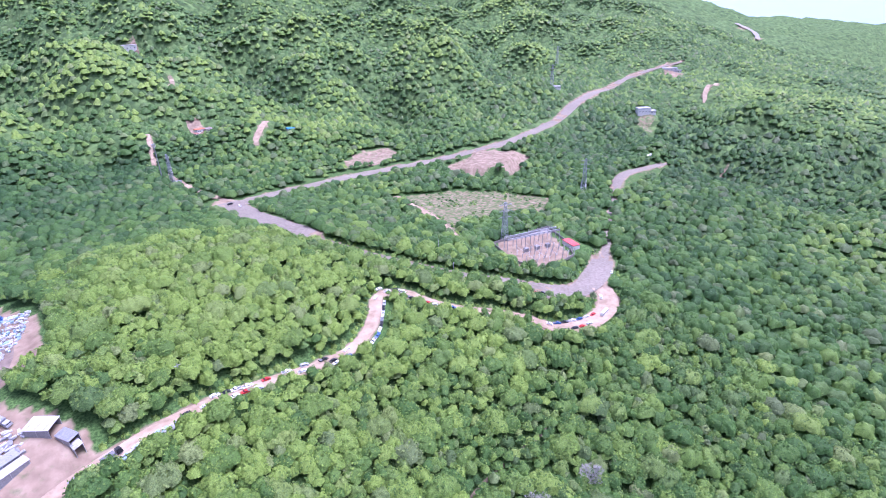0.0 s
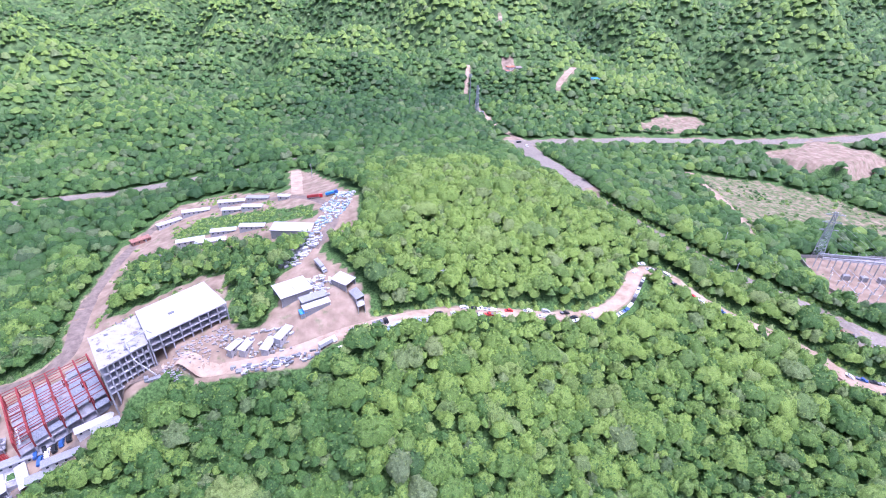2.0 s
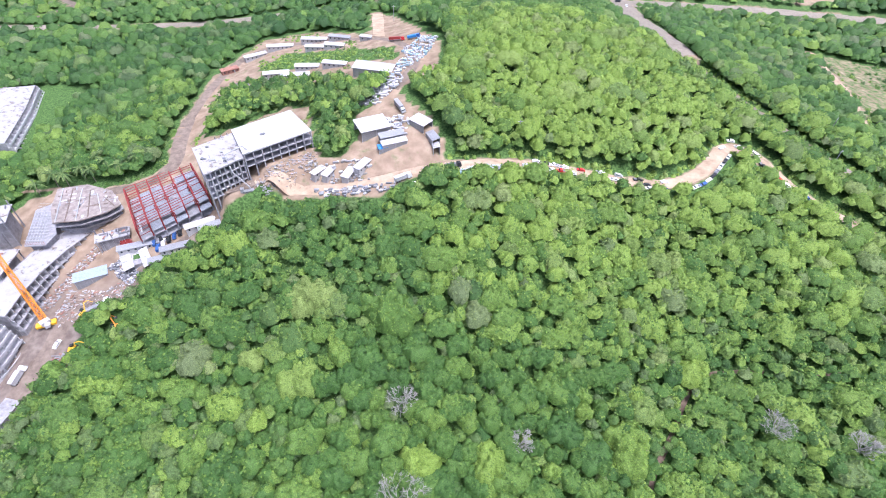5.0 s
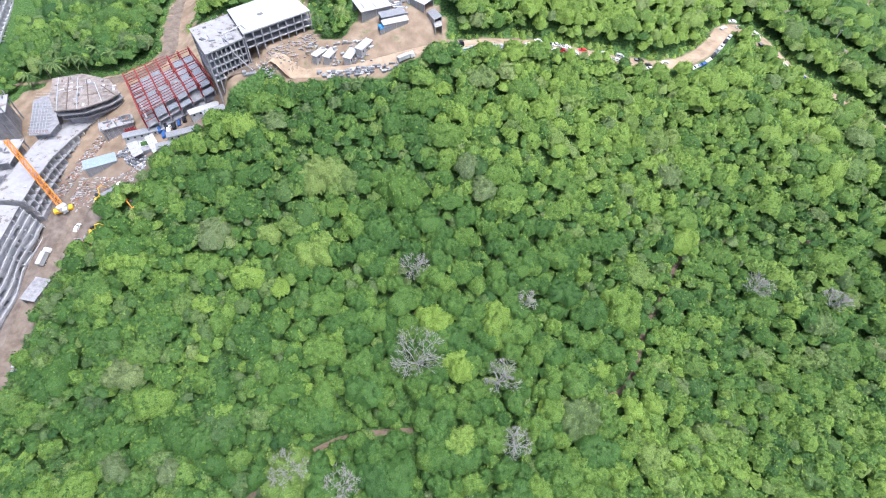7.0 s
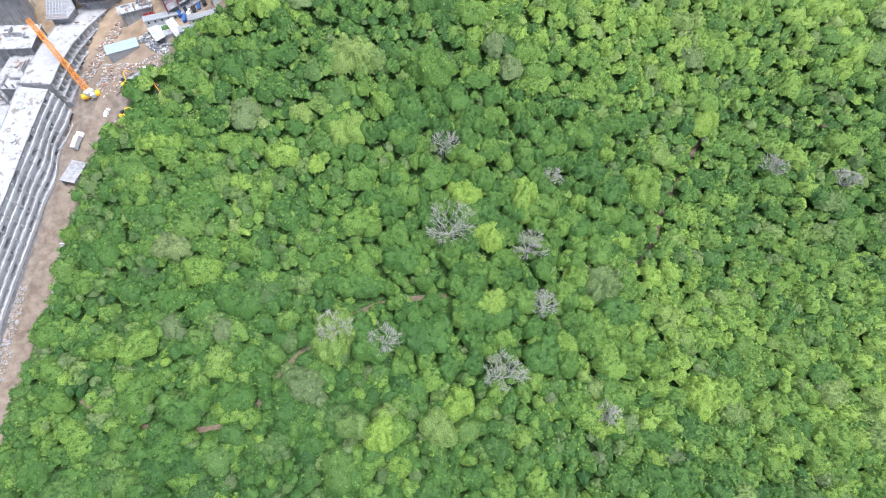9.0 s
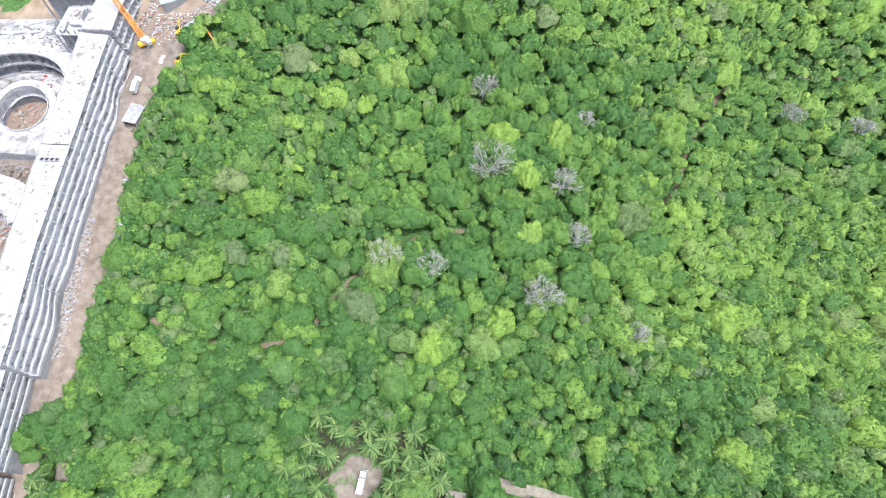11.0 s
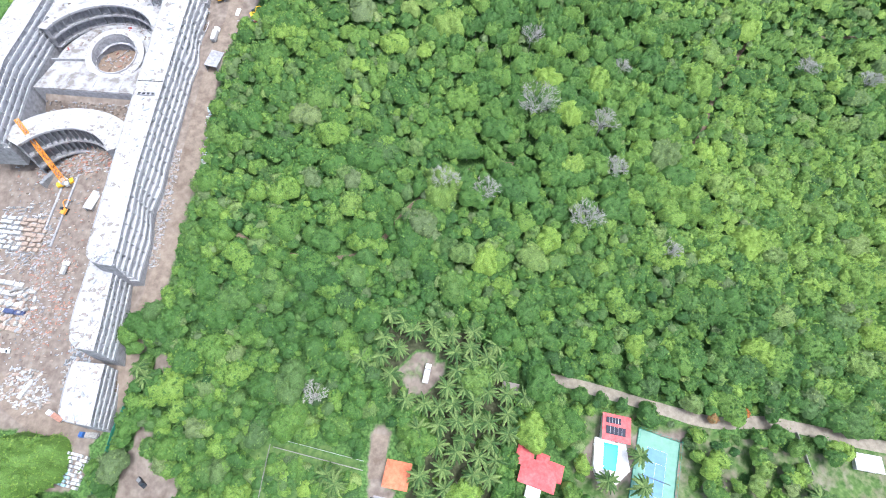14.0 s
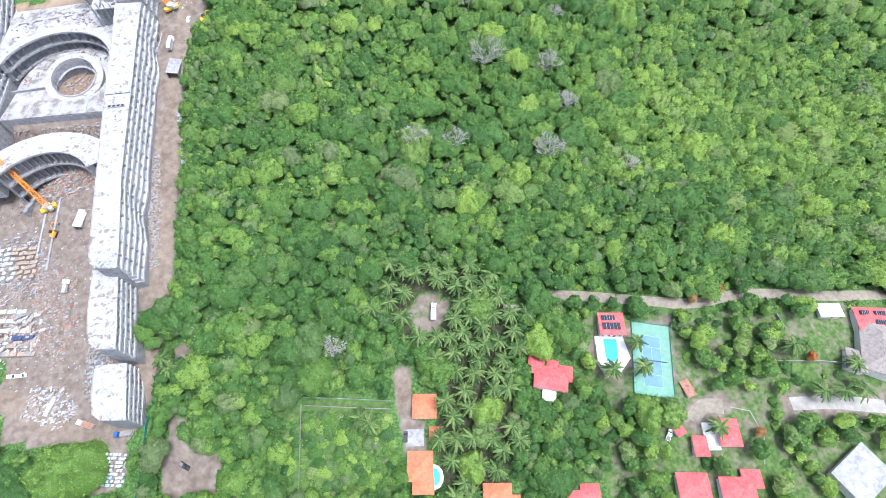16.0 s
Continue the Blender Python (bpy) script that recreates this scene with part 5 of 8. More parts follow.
    # loose red girders on the western bays
    q = thing("girder_stack", -160, 186, mid(-160, 186) - 0.1, 30, "stack of rust-red steel girders", "girders")
    part("girder", [box(0, i * 0.9 - 2, 0, 9, 0.4, 0.5) for i in range(5)], M_RED_STEEL, q)


def white_roof_block():
    """Concrete block: one half under a white sheet roof, the other an open slab."""
    th = thing("concrete_block", -98, 219, 122, label="concrete building with white roof and open floors", category="building")
    L = lambda pts: [(x + 98, y - 219) for x, y in pts]
    hi = L([(-98.4, 206), (-71.7, 231.2), (-88.1, 251), (-112, 227.5)])
    lo = L([(-111.5, 190.5), (-98.6, 206), (-112.2, 227.7), (-126, 212)])
    part("white_roof", [prism(hi, 27.5, 28.1)], M_WHITE, th, "clean white sheet roof")
    part("roof_hatch", [box(3, 6, 28.1, 2.6, 1.6, 0.25, 42)], M_DARK, th)
    for z in (24.2, 20.9):
        part("floor_slab", [prism(hi, z - 0.4, z)], M_CONCRETE, th)
    for z in (26, 22.3, 18.6, 14.9, 12.0):
        part("roof_slab" if z == 26 else "floor_slab", [prism(lo, z - 0.45, z)], M_ROOF if z == 26 else M_CONCRETE, th)
    for pts, zt in ((hi, 27.5), (lo, 25.6)):
        p0, p1, p2, p3 = pts
        for k in range(9):
            t = k / 8
            for u, v, nm in ((p0, p1, "column"), (p3, p2, "column")):
                x, y = u[0] + (v[0] - u[0]) * t, u[1] + (v[1] - u[1]) * t
                ix, iy = (p0[0] + p1[0] + p2[0] + p3[0]) / 4 - x, (p0[1] + p1[1] + p2[1] + p3[1]) / 4 - y
                m = math.hypot(ix, iy)
                part("column", [box(x + ix / m * 0.6, y + iy / m * 0.6, -6, 0.6, 0.6, zt + 6, 43)], M_CONCRETE, th)
        cxx, cyy = sum(p[0] for p in pts) / 4, sum(p[1] for p in pts) / 4
        core = [(cxx + (x - cxx) * 0.62, cyy + (y - cyy) * 0.62) for x, y in pts]
        part("core_wall", [prism(core, -6, zt)], M_CONCRETE, th)
    # low kerbs, pour joints and a concrete-pump boom reaching over the slab edge
    p0, p1, p2, p3 = lo
    for t in (0.28, 0.55, 0.8):
        a, b = [tuple(u[i] + (v[i] - u[i]) * t for i in (0, 1)) for u, v in ((p0, p1), (p3, p2))]
        part("pour_kerb", [bar_wall((*a, 26), (a[0] * 0.45 + b[0] * 0.55, a[1] * 0.45 + b[1] * 0.55, 26), 0.3, 0.35)], M_CONCRETE, th)
    for u, v in ((p0, p1), (p3, p0)):
        part("edge_kerb", [bar_wall((*u, 26), (*v, 26), 0.3, 0.4)], M_ROOF, th)
    pump = thing("concrete_pump", -96, 199.5, low(-96, 199.5, 9, 3, 20), 20, "white concrete pump truck with its boom folded out over the slab", "pump truck")
    part("chassis", [box(0, 0, 0.6, 9.5, 2.4, 0.6)], M_GREY, pump)
    part("cab", [box(4.2, 0, 1.2, 1.9, 2.3, 1.7)], M_WHITE, pump)
    part("hopper", [box(-4, 0, 1.2, 1.6, 2, 1.3)], M_GREY, pump)
    for sx in (-3.4, -2.1, 2.8):
        for sy in (-1, 1):
            part("wheel", [bar((sx, sy * 0.95, 0.5), (sx, sy * 1.25, 0.5), 0.5, 10)], M_DARK, pump)
    for a, b in (((0, 0, 2.2), (-6, 2, 11)), ((-6, 2, 11), (-8, 6, 18.5)), ((-8, 6, 18.5), (0, 11, 19)), ((0, 11, 19), (3, 11, 15.5))):
        part("boom", [bar(a, b, 0.32)], M_WHITE, pump)
    for k in range(7):
        part("starter_bars", [box(-20 + k * 2.2, 2 + k * 2.2, 26, 0.35, 0.35, 1.3)], M_CONCRETE, th)
    r = random.Random(4)
    for k in range(10):
        part("site_clutter", [box(r.uniform(-22, -6), r.uniform(-18, 2), 26, r.uniform(1, 3), r.uniform(0.6, 1.5), r.uniform(0.2, 0.7), r.uniform(0, 90))], M_GREY if k % 2 else M_DARK, th)


def formwork_deck():
    th = thing("formwork_deck", -190, 202, 103, label="timber formwork deck fanned over a half-built concrete floor", category="building")
    L = [(x + 190, y - 202) for x, y in ((-197, 187.5), (-185, 190.5), (-175, 198.5), (-171.5, 205), (-182, 216), (-198, 220), (-211, 214.5), (-204.5, 198))]
    part("deck", [prism(L, 11.4, 12.0)], M_PLY, th, "grey-brown plywood deck")
    part("front_slab", [prism([(x * 1.0 + 0.2, y * 1.0 + 0.4) for x, y in L], 8.4, 9.0)], M_CONCRETE, th, "pale blue-grey curved slab edge")
    part("floor_slab", [prism([(x * 0.96, y * 0.96 + 1.2) for x, y in L], 5.2, 5.7)], M_CONCRETE, th)
    part("lower_wall", [prism([(x * 0.8, y * 0.8 + 1.5) for x, y in L], -14, 11.4)], M_CONCRETE, th)
    # seams between the fanned deck fields, and loose joists
    for k in range(6):
        t = k / 5
        a = ((-6 + 23 * t) * 0.98, -14 + 15 * t * t)
        e = ((-19 + 26 * t) * 0.95, 13 + 3 * math.sin(3.1 * t) - 5 * t)
        part("deck_beam", [bar((*a, 12.1), (*e, 12.1), 0.3)], M_TIMBER_DARK if k % 2 else M_STEEL, th)
    r = random.Random(2)
    for k in range(60):
        x, y = r.uniform(-16, 14), r.uniform(-9, 14)
        if inside(L, np.array([x]), np.array([y]))[0]:
            part("panel", [box(x, y, 12.0, r.uniform(1.2, 3.2), r.uniform(0.4, 1.2), 0.18, 25 + r.choice((0, 90)) + r.uniform(-15, 15))], r.choice((M_PLY, M_TIMBER_DARK, M_GREY, M_PLASTER)), th)
    for k in range(12):
        t = k / 11
        x, y = -6.6 + 24.4 * t, -14.3 + 5 * t + 11 * t * t
        part("prop", [bar((x * 0.96, y * 0.96 + 1.2, 5.6), (x * 0.96, y * 0.96 + 1.2, 11.5), 0.14)], M_STEEL, th)
    q = thing("reinforcing_mat", -206, 194, 100, 0, "grey slab under a grid of reinforcing bars", "slab")
    P = [(x + 206, y - 194) for x, y in ((-208, 177), (-198.5, 178.5), (-198, 187), (-205.5, 198), (-212, 213), (-220, 204))]
    part("slab", [prism(P, 7.4, 8.0)], M_CONCRETE, q)
    part("under_wall", [prism([(x * 0.85, y * 0.85) for x, y in P], -12, 7.4)], M_CONCRETE, q)
    for k in range(14):
        y = -16 + 2.4 * k
        part("long_bar", [bar((-1 - 0.38 * (y + 16) - 2, y, 8.5), (7 - 0.5 * (y + 16) * 0.8, y + 1.2, 8.5), 0.1)], M_STEEL, q)
    for k in range(6):
        part("cross_bar", [bar((-2 + 1.5 * k, -16, 8.6), (-12 + 1.5 * k, 8, 8.6), 0.1)], M_STEEL, q)
    for k in range(9):
        part("starter_bar", [bar((-1 + k, -16.5 + 0.2 * k, 8), (-1 + k, -16.5 + 0.2 * k, 10), 0.1)], M_RUST, q)


def half_built_slabs():
    """Stepped raw slabs with columns, walls and scaffolding on the uphill side of the curved wing."""
    r = random.Random(8)
    for x, y, l, w, turn, z, lab in ((-224, 168, 24, 18, 8, 104, "unfinished concrete slab with columns and stacked boards"),
                                     (-168, 186.5, 16, 7, 30, 110.5, "low unfinished slab between the steel frame and the wing"), (-216, 150, 15, 24, 2, 99, "lower raw slab behind the curved wing"), (-236, 192, 20, 16, 25, 112, "half-poured slab with bundles of bars")):
        base = low(x, y, l, w, turn)
        th = thing("unfinished_slab", x, y, base, turn, lab, "building", "unfinished slabs")
        h = max(3.0, z - base)
        part("slab", [box(0, 0, h - 0.5, l, w, 0.5)], M_ROOF, th)
        part("under_wall", [box(0, 0, 0, l * 0.8, w * 0.8, h - 0.5)], M_CONCRETE, th)
        for i in range(5):
            for j in (-1, 1):
                part("column", [box(-l / 2 + 1 + i * (l - 2) / 4, j * (w / 2 - 0.6), 0, 0.5, 0.5, h + r.choice((0.6, 2.4, 3.0)))], M_CONCRETE, th)
        for i in range(6):
            part("low_wall", [box(r.uniform(-l / 2 + 2, l / 2 - 2), r.uniform(-w / 2 + 2, w / 2 - 2), h, r.uniform(2, 6), 0.25, r.uniform(0.8, 2.4), r.choice((0, 90)))], M_CONCRETE, th)
        for i in range(8):
            part("board", [box(r.uniform(-l / 2 + 1.5, l / 2 - 1.5), r.uniform(-w / 2 + 1.5, w / 2 - 1.5), h, r.uniform(1.2, 3), r.uniform(0.5, 1.4), r.uniform(0.2, 0.7), r.uniform(0, 90))], r.choice((M_PLY, M_GREY, M_RUST)), th)
        for i in range(7):
            u = -l / 2 + 0.8 + i * (l - 1.6) / 6
            part("scaffold_pole", [bar((u, -w / 2 - 0.6, 0), (u, -w / 2 - 0.6, h + 1.5), 0.07)], M_STEEL, th)


steel_frame()
white_roof_block()
formwork_deck()
half_built_slabs()


def planted_square():
    """Paved court of the site offices with a framed bed of green."""
    x, y = -147.5, 176.5
    th = thing("office_court", x, y, low(x, y, 20, 11, 28), 28, "paved office court with a white-framed planted bed", "court")
    h = mid(x, y) - low(x, y, 20, 11, 28) + 0.5
    part("paving", [box(2, 0, 0, 20, 10, h)], M_CONCRETE, th)
    for dx, dy, l, w in ((0, 2, 5.2, 0.4), (0, -2, 5.2, 0.4), (2.4, 0, 0.4, 3.6), (-2.4, 0, 0.4, 3.6)):
        part("bed_kerb", [box(dx - 3, dy, h, l, w, 0.5)], M_PLASTER, th)
    part("planting", [box(-3 + 0.55 * (i % 7 - 3), 0.6 * (i // 7 - 2.5), h, 0.6, 0.6, 0.35 + 0.12 * ((i * 7) % 4), 30 * i) for i in range(42)], M_HEDGE, th, "clipped green shrubs")


M_HEDGE = mat("clipped_hedge", [(0.3, (0.04, 0.09, 0.025)), (0.7, (0.09, 0.18, 0.05))], scale=2.0, rough=0.9)
planted_square()


# ---- site cabins, sheds, stores ----
def cabin(x, y, turn, l=12.0, w=3.2, roof=M_WHITE, wall=M_WHITE, label="white prefabricated site cabin with small dark windows", h=2.7, name="site_cabin"):
    z = low(x, y, l, w, turn)
    top = mid(x, y)
    th = thing(name, x, y, z, turn, label, "cabin", "site cabins")
    b = max(0.0, top - z)
    part("body", [box(0, 0, 0, l, w, h + b)], wall, th)
    part("roof", [prism([(-l / 2 - 0.4, -w / 2 - 0.5), (l / 2 + 0.4, -w / 2 - 0.5), (l / 2 + 0.4, w / 2 + 0.5), (-l / 2 - 0.4, w / 2 + 0.5)], [h + b + 0.02] * 4, [h + b + 0.2, h + b + 0.2, h + b + 0.55, h + b + 0.55])], roof, th)
    k = max(2, int(l / 3))
    for i in range(k):
        part("window", [box(-l / 2 + (i + 0.5) * l / k, -w / 2 - 0.02, b + 1.1, 0.9, 0.08, 0.9)], M_GLASS, th)
    part("door", [box(l * 0.22, -w / 2 - 0.03, b + 0.05, 0.9, 0.1, 2.0)], M_GREY, th)
    return th


def shed(x, y, turn, l, w, h=4.0, roof=M_WHITE, label="open store shed with a white sheet roof", name="store_shed", group="", closed=True):
    h *= 0.75
    z = low(x, y, l, w, turn)
    b = mid(x, y) - z
    th = thing(name, x, y, z, turn, label, "shed", group)
    part("roof_sheet", [prism([(-l / 2, -w / 2), (l / 2, -w / 2), (l / 2, w / 2), (-l / 2, w / 2)], [h + b, h + b, h + b + 0.9, h + b + 0.9], [h + b + 0.15, h + b + 0.15, h + b + 1.05, h + b + 1.05])], roof, th)
    for sx in (-0.47, 0, 0.47):
        for sy in (-0.45, 0.45):
            part("post", [box(sx * l, sy * w, 0, 0.2, 0.2, h + b + (0.9 if sy > 0 else 0))], M_STEEL, th)
    part("back_wall", [box(0, w * 0.44, 0, l * 0.94, 0.15, h + b + 0.75)], M_GREY, th)
    if closed:
        part("front_wall", [box(0, -w * 0.44, 0, l * 0.94, 0.15, h + b - 0.1)], M_GREY, th)
    for i in range(3):
        part("ridge_seam", [box((i - 1) * l / 3, 0, h + b + 0.62, 0.12, w * 0.96, 0.1)], M_GREY, th)
    return th


for _x, _y, _t, _l in ((-135, 380, 15, 16), (-109, 383, 6, 16), (-103, 363, 4, 12), (-88, 359, -4, 12), (-120, 323, 18, 14), (-99, 325, 8, 13), (-79, 320, -3, 13), (-104, 313.5, 12, 15)):
    cabin(_x, _y, _t, _l * 1.18, 4.0)
cabin(-66, 364, -8, 8, label="small white site office cabin with sheet roof")
cabin(-88, 377, -6, 16, roof=M_GREY, label="grey-roofed site cabin beside the camp track")
cabin(-151, 369, 42, 17, 3.4, label="long white-roofed cabin above the track")
cabin(-163, 347, 42, 12, 4.2, roof=M_RUST, wall=M_RUST, label="rusty brown-roofed store cabin")
shed(-142, 313, 8, 11, 4.5, 2.6, M_DARK, "dark-roofed low store at the camp edge", closed=True)
shed(-50, 300, -8, 25, 10, 4.5, M_WHITE, "large white-roofed camp canteen shed", "canteen_shed", closed=True)
shed(-42, 241, 30, 17, 13, 4.5, M_WHITE, "large white sheet-roofed store among materials")
shed(-31, 233, 28, 13, 4.5, 4, M_GREY, "open grey-roofed workshop shed among materials")
shed(-29, 228.5, 28, 14, 3.5, 3.5, M_WHITE, "white lean-to roof with a blue tarpaulin end")
shed(-34.5, 225.5, 28, 5, 3.2, 3, M_BLUE_TARP, "small shelter under a blue tarpaulin", "tarpaulin_shelter")
shed(-16.5, 243, -40, 11, 7.5, 4, M_WHITE, "white-roofed shed by the site road")
shed(-9.5, 233, -62, 9, 4.5, 3.2, M_GREY, "grey-roofed shelter by the site road")
shed(-7.5, 227.5, -75, 5, 3.6, 3.2, M_WHITE, "small white-roofed shelter at the gate")
cabin(-50, 211.5, 75, 9, 3.4, label="white cabin standing across the slope", h=3)
cabin(-43.5, 215.5, 65, 10, 3.2, label="white cabin standing across the slope", h=3)
cabin(-60.5, 213, 70, 8, 3, label="small white cabin among stored materials")
cabin(-66, 214, 60, 8, 2.6, roof=M_WHITE, label="narrow white cabin among stored materials")
shed(-171, 166, 30, 15, 6, 3.6, paint("pale_blue_sheet", (0.27, 0.33, 0.40), rough=0.45), "pale blue sheet-roofed store by the dirt road")
shed(-154, 171.5, -52, 12, 5, 3.6, M_WHITE, "white-roofed site office by the road", closed=True)
shed(-145, 173.5, -52, 14, 4.2, 3.4, M_WHITE, "narrow white-roofed site office by the road", closed=True)
cabin(-150, 181, 26, 22, 3, roof=M_GREY, label="long grey-roofed row of site offices")
cabin(-131, 177.5, 28, 13, 3, roof=M_GREY, label="grey-roofed site office beside parked cars")
cabin(-137, 171.5, 28, 9, 3, roof=M_GREY, label="grey-roofed site office beside parked cars")
cabin(-121, 190, 36, 16, 3, label="long white-roofed site office below the block", h=2.6)
cabin(-115, 187.5, 36, 12, 3, roof=M_GREY, label="grey-roofed site office on the slope")
shed(-181, 103, 84, 12, 6.5, 3, M_CONCRETE, "flat grey-roofed store at the edge of the wood", closed=True)
shed(-234, 28, 82, 11, 4.2, 1.6, M_WHITE, "white-roofed store in the yard", closed=True)


# ---- vehicles ----
def profile_body(l, w, prof):
    """A body from a side outline (x, z), slightly narrower towards the top."""
    zmax = max(p[1] for p in prof)
    v, n = [], len(prof)
    for s in (-1, 1):
        for x, z in prof:
            k = 1 - 0.18 * max(0, (z - 0.85) / (zmax - 0.85)) if zmax > 0.85 else 1
            v.append((x * l, s * w / 2 * k, z))
    f = [tuple(range(n)), tuple(range(2 * n - 1, n - 1, -1))]
    f += [(i, n + i, n + (i + 1) % n, (i + 1) % n) for i in range(n)]
    return v, f


def wheels(th, xs, track, r):
    for x in xs:
        for s in (-1, 1):
            wl = part("wheel", [bar((x, s * (track / 2 - 0.12), r), (x, s * (track / 2 + 0.1), r), r, 12)], M_TYRE, th)
            part("hub", [bar((x, s * (track / 2 + 0.09), r), (x, s * (track / 2 + 0.13), r), r * 0.5, 8)], M_STEEL, wl)


def car(c, kind):
    paint_m = CAR_PAINT[c]
    words = {"w": "white", "k": "black", "s": "silver", "r": "red", "b": "blue"}[c]
    nm = {"sedan": "car", "suv": "car", "pickup": "pickup", "van": "van"}[kind]
    th = thing(nm, 0, 0, -500, 0, f"{words} {kind} parked on the dirt roadside", nm, "parked vehicles")
    if kind == "sedan":
        prof = [(-0.5, 0.35), (0.5, 0.35), (0.5, 0.75), (0.27, 0.9), (0.14, 1.42), (-0.24, 1.45), (-0.38, 1.0), (-0.5, 0.95)]
        l, w = 4.5, 1.8
        glass = [(0.25, 0.93), (0.135, 1.38), (-0.235, 1.40), (-0.36, 1.02)]
    elif kind == "suv":
        prof = [(-0.5, 0.4), (0.5, 0.4), (0.5, 0.9), (0.3, 1.02), (0.17, 1.68), (-0.45, 1.7), (-0.5, 1.05)]
        l, w = 4.7, 1.9
        glass = [(0.28, 1.05), (0.165, 1.62), (-0.43, 1.63), (-0.46, 1.1)]
    elif kind == "van":
        prof = [(-0.5, 0.4), (0.5, 0.4), (0.5, 1.0), (0.38, 1.35), (0.27, 2.1), (-0.49, 2.15), (-0.5, 1.2)]
        l, w = 5.4, 2.0
        glass = [(0.37, 1.38), (0.275, 2.02), (-0.45, 2.05), (-0.46, 1.4)]
    else:
        prof = [(-0.5, 0.45), (0.5, 0.45), (0.5, 0.95), (0.25, 1.08), (0.14, 1.7), (-0.08, 1.72), (-0.13, 1.0), (-0.5, 1.0)]
        l, w = 5.3, 1.9
        glass = [(0.235, 1.1), (0.135, 1.64), (-0.07, 1.66), (-0.10, 1.12)]
    part("body", [profile_body(l, w, prof)], paint_m, th)
    v, f = profile_body(l, w, glass)
    part("side_glass", [([(x, y * 1.01, z) for x, y, z in v], f)], M_GLASS, th)
    gx0, gz0, gx1, gz1 = glass[0][0] * l, glass[0][1], glass[1][0] * l, glass[1][1]
    part("windscreen", [([(gx0 + 0.1, -w * 0.42, gz0), (gx0 + 0.1, w * 0.42, gz0), (gx1 + 0.1, w * 0.36, gz1), (gx1 + 0.1, -w * 0.36, gz1), (gx0, -w * 0.42, gz0), (gx0, w * 0.42, gz0), (gx1, w * 0.36, gz1), (gx1, -w * 0.36, gz1)], [(0, 1, 2, 3), (7, 6, 5, 4), (0, 4, 5, 1), (1, 5, 6, 2), (2, 6, 7, 3), (3, 7, 4, 0)])], M_GLASS, th)
    for s in (-1, 1):
        part("headlight", [box(l / 2 - 0.03, s * w * 0.36, 0.62, 0.1, 0.3, 0.15)], M_LINE, th)
    if kind == "pickup":
        part("load_bed", [box(-l * 0.32, 0, 0.9, l * 0.33, w * 0.82, 0.13)], M_DARK, th)
    wheels(th, (l * 0.31, -l * 0.31), w - 0.2, 0.34)
    return th


def bus(words="white minibus parked by the road", l=8.5, w=2.4, h=2.9):
    th = thing("bus", 0, 0, -500, 0, words, "bus", "parked vehicles")
    part("body", [profile_body(l, w, [(-0.5, 0.4), (0.5, 0.4), (0.5, 1.3), (0.46, h), (-0.48, h), (-0.5, 1.3)])], CAR_PAINT["w"], th)
    for s in (-1, 1):
        for i in range(6):
            part("window", [box(-l * 0.4 + i * l * 0.155, s * w * 0.46, 1.5, l * 0.12, 0.16, 0.75)], M_GLASS, th)
    part("windscreen", [box(l * 0.485, 0, 1.4, 0.12, w * 0.8, 1.0)], M_GLASS, th)
    part("roof_hatch", [box(0, 0, h, 1.2, 0.9, 0.15)], M_GREY, th)
    wheels(th, (l * 0.32, -l * 0.3), w - 0.25, 0.45)
    return th


def truck(words, cab="w", load=None, l=9.0, w=2.4, load_h=1.0, name="truck"):
    th = thing(name, 0, 0, -500, 0, words, "truck", "site vehicles")
    part("cab", [profile_body(2.2, w, [(-0.5, 0.6), (0.5, 0.6), (0.5, 1.5), (0.35, 2.7), (-0.5, 2.75)])], CAR_PAINT[cab], th).location = (l / 2 - 1.1, 0, 0)
    part("windscreen", [box(l / 2 - 0.18, 0, 1.6, 0.15, w * 0.8, 0.75)], M_GLASS, th)
    part("chassis", [box(-0.4, 0, 0.55, l - 1, 0.9, 0.35)], M_DARK, th)
    part("bed", [box(-1.2, 0, 0.95, l - 2.6, w, 0.2)], M_GREY, th)
    if load is not None:
        part("load", [box(-1.2, 0, 1.15, l - 2.9, w * 0.92, load_h)], load, th)
    wheels(th, (l * 0.36, -l * 0.22, -l * 0.36), w - 0.25, 0.48)
    return th


def excavator(words, colour=None):
    colour = colour or M_YELLOW
    th = thing("excavator", 0, 0, -500, 0, words, "excavator", "site machines")
    for s in (-1, 1):
        part("track", [prism([(-1.8, s * 1.1 - 0.3), (1.8, s * 1.1 - 0.3), (1.8, s * 1.1 + 0.3), (-1.8, s * 1.1 + 0.3)], 0, 0.8)], M_TYRE, th)
    part("house", [box(-0.4, 0, 0.9, 3.2, 2.5, 1.1)], colour, th)
    part("cab", [box(0.6, 0.75, 2.0, 1.5, 1.0, 1.1)], M_GLASS, th)
    part("boom", [bar((1, 0, 1.6), (3.6, 0, 4.2), 0.25), bar((3.6, 0, 4.2), (5.4, 0, 3.6), 0.22)], colour, th)
    part("stick", [bar((5.4, 0, 3.6), (5.9, 0, 1.0), 0.18)], colour, th)
    part("bucket", [box(5.7, 0, 0.2, 0.9, 1.0, 0.8)], M_DARK, th)
    return th


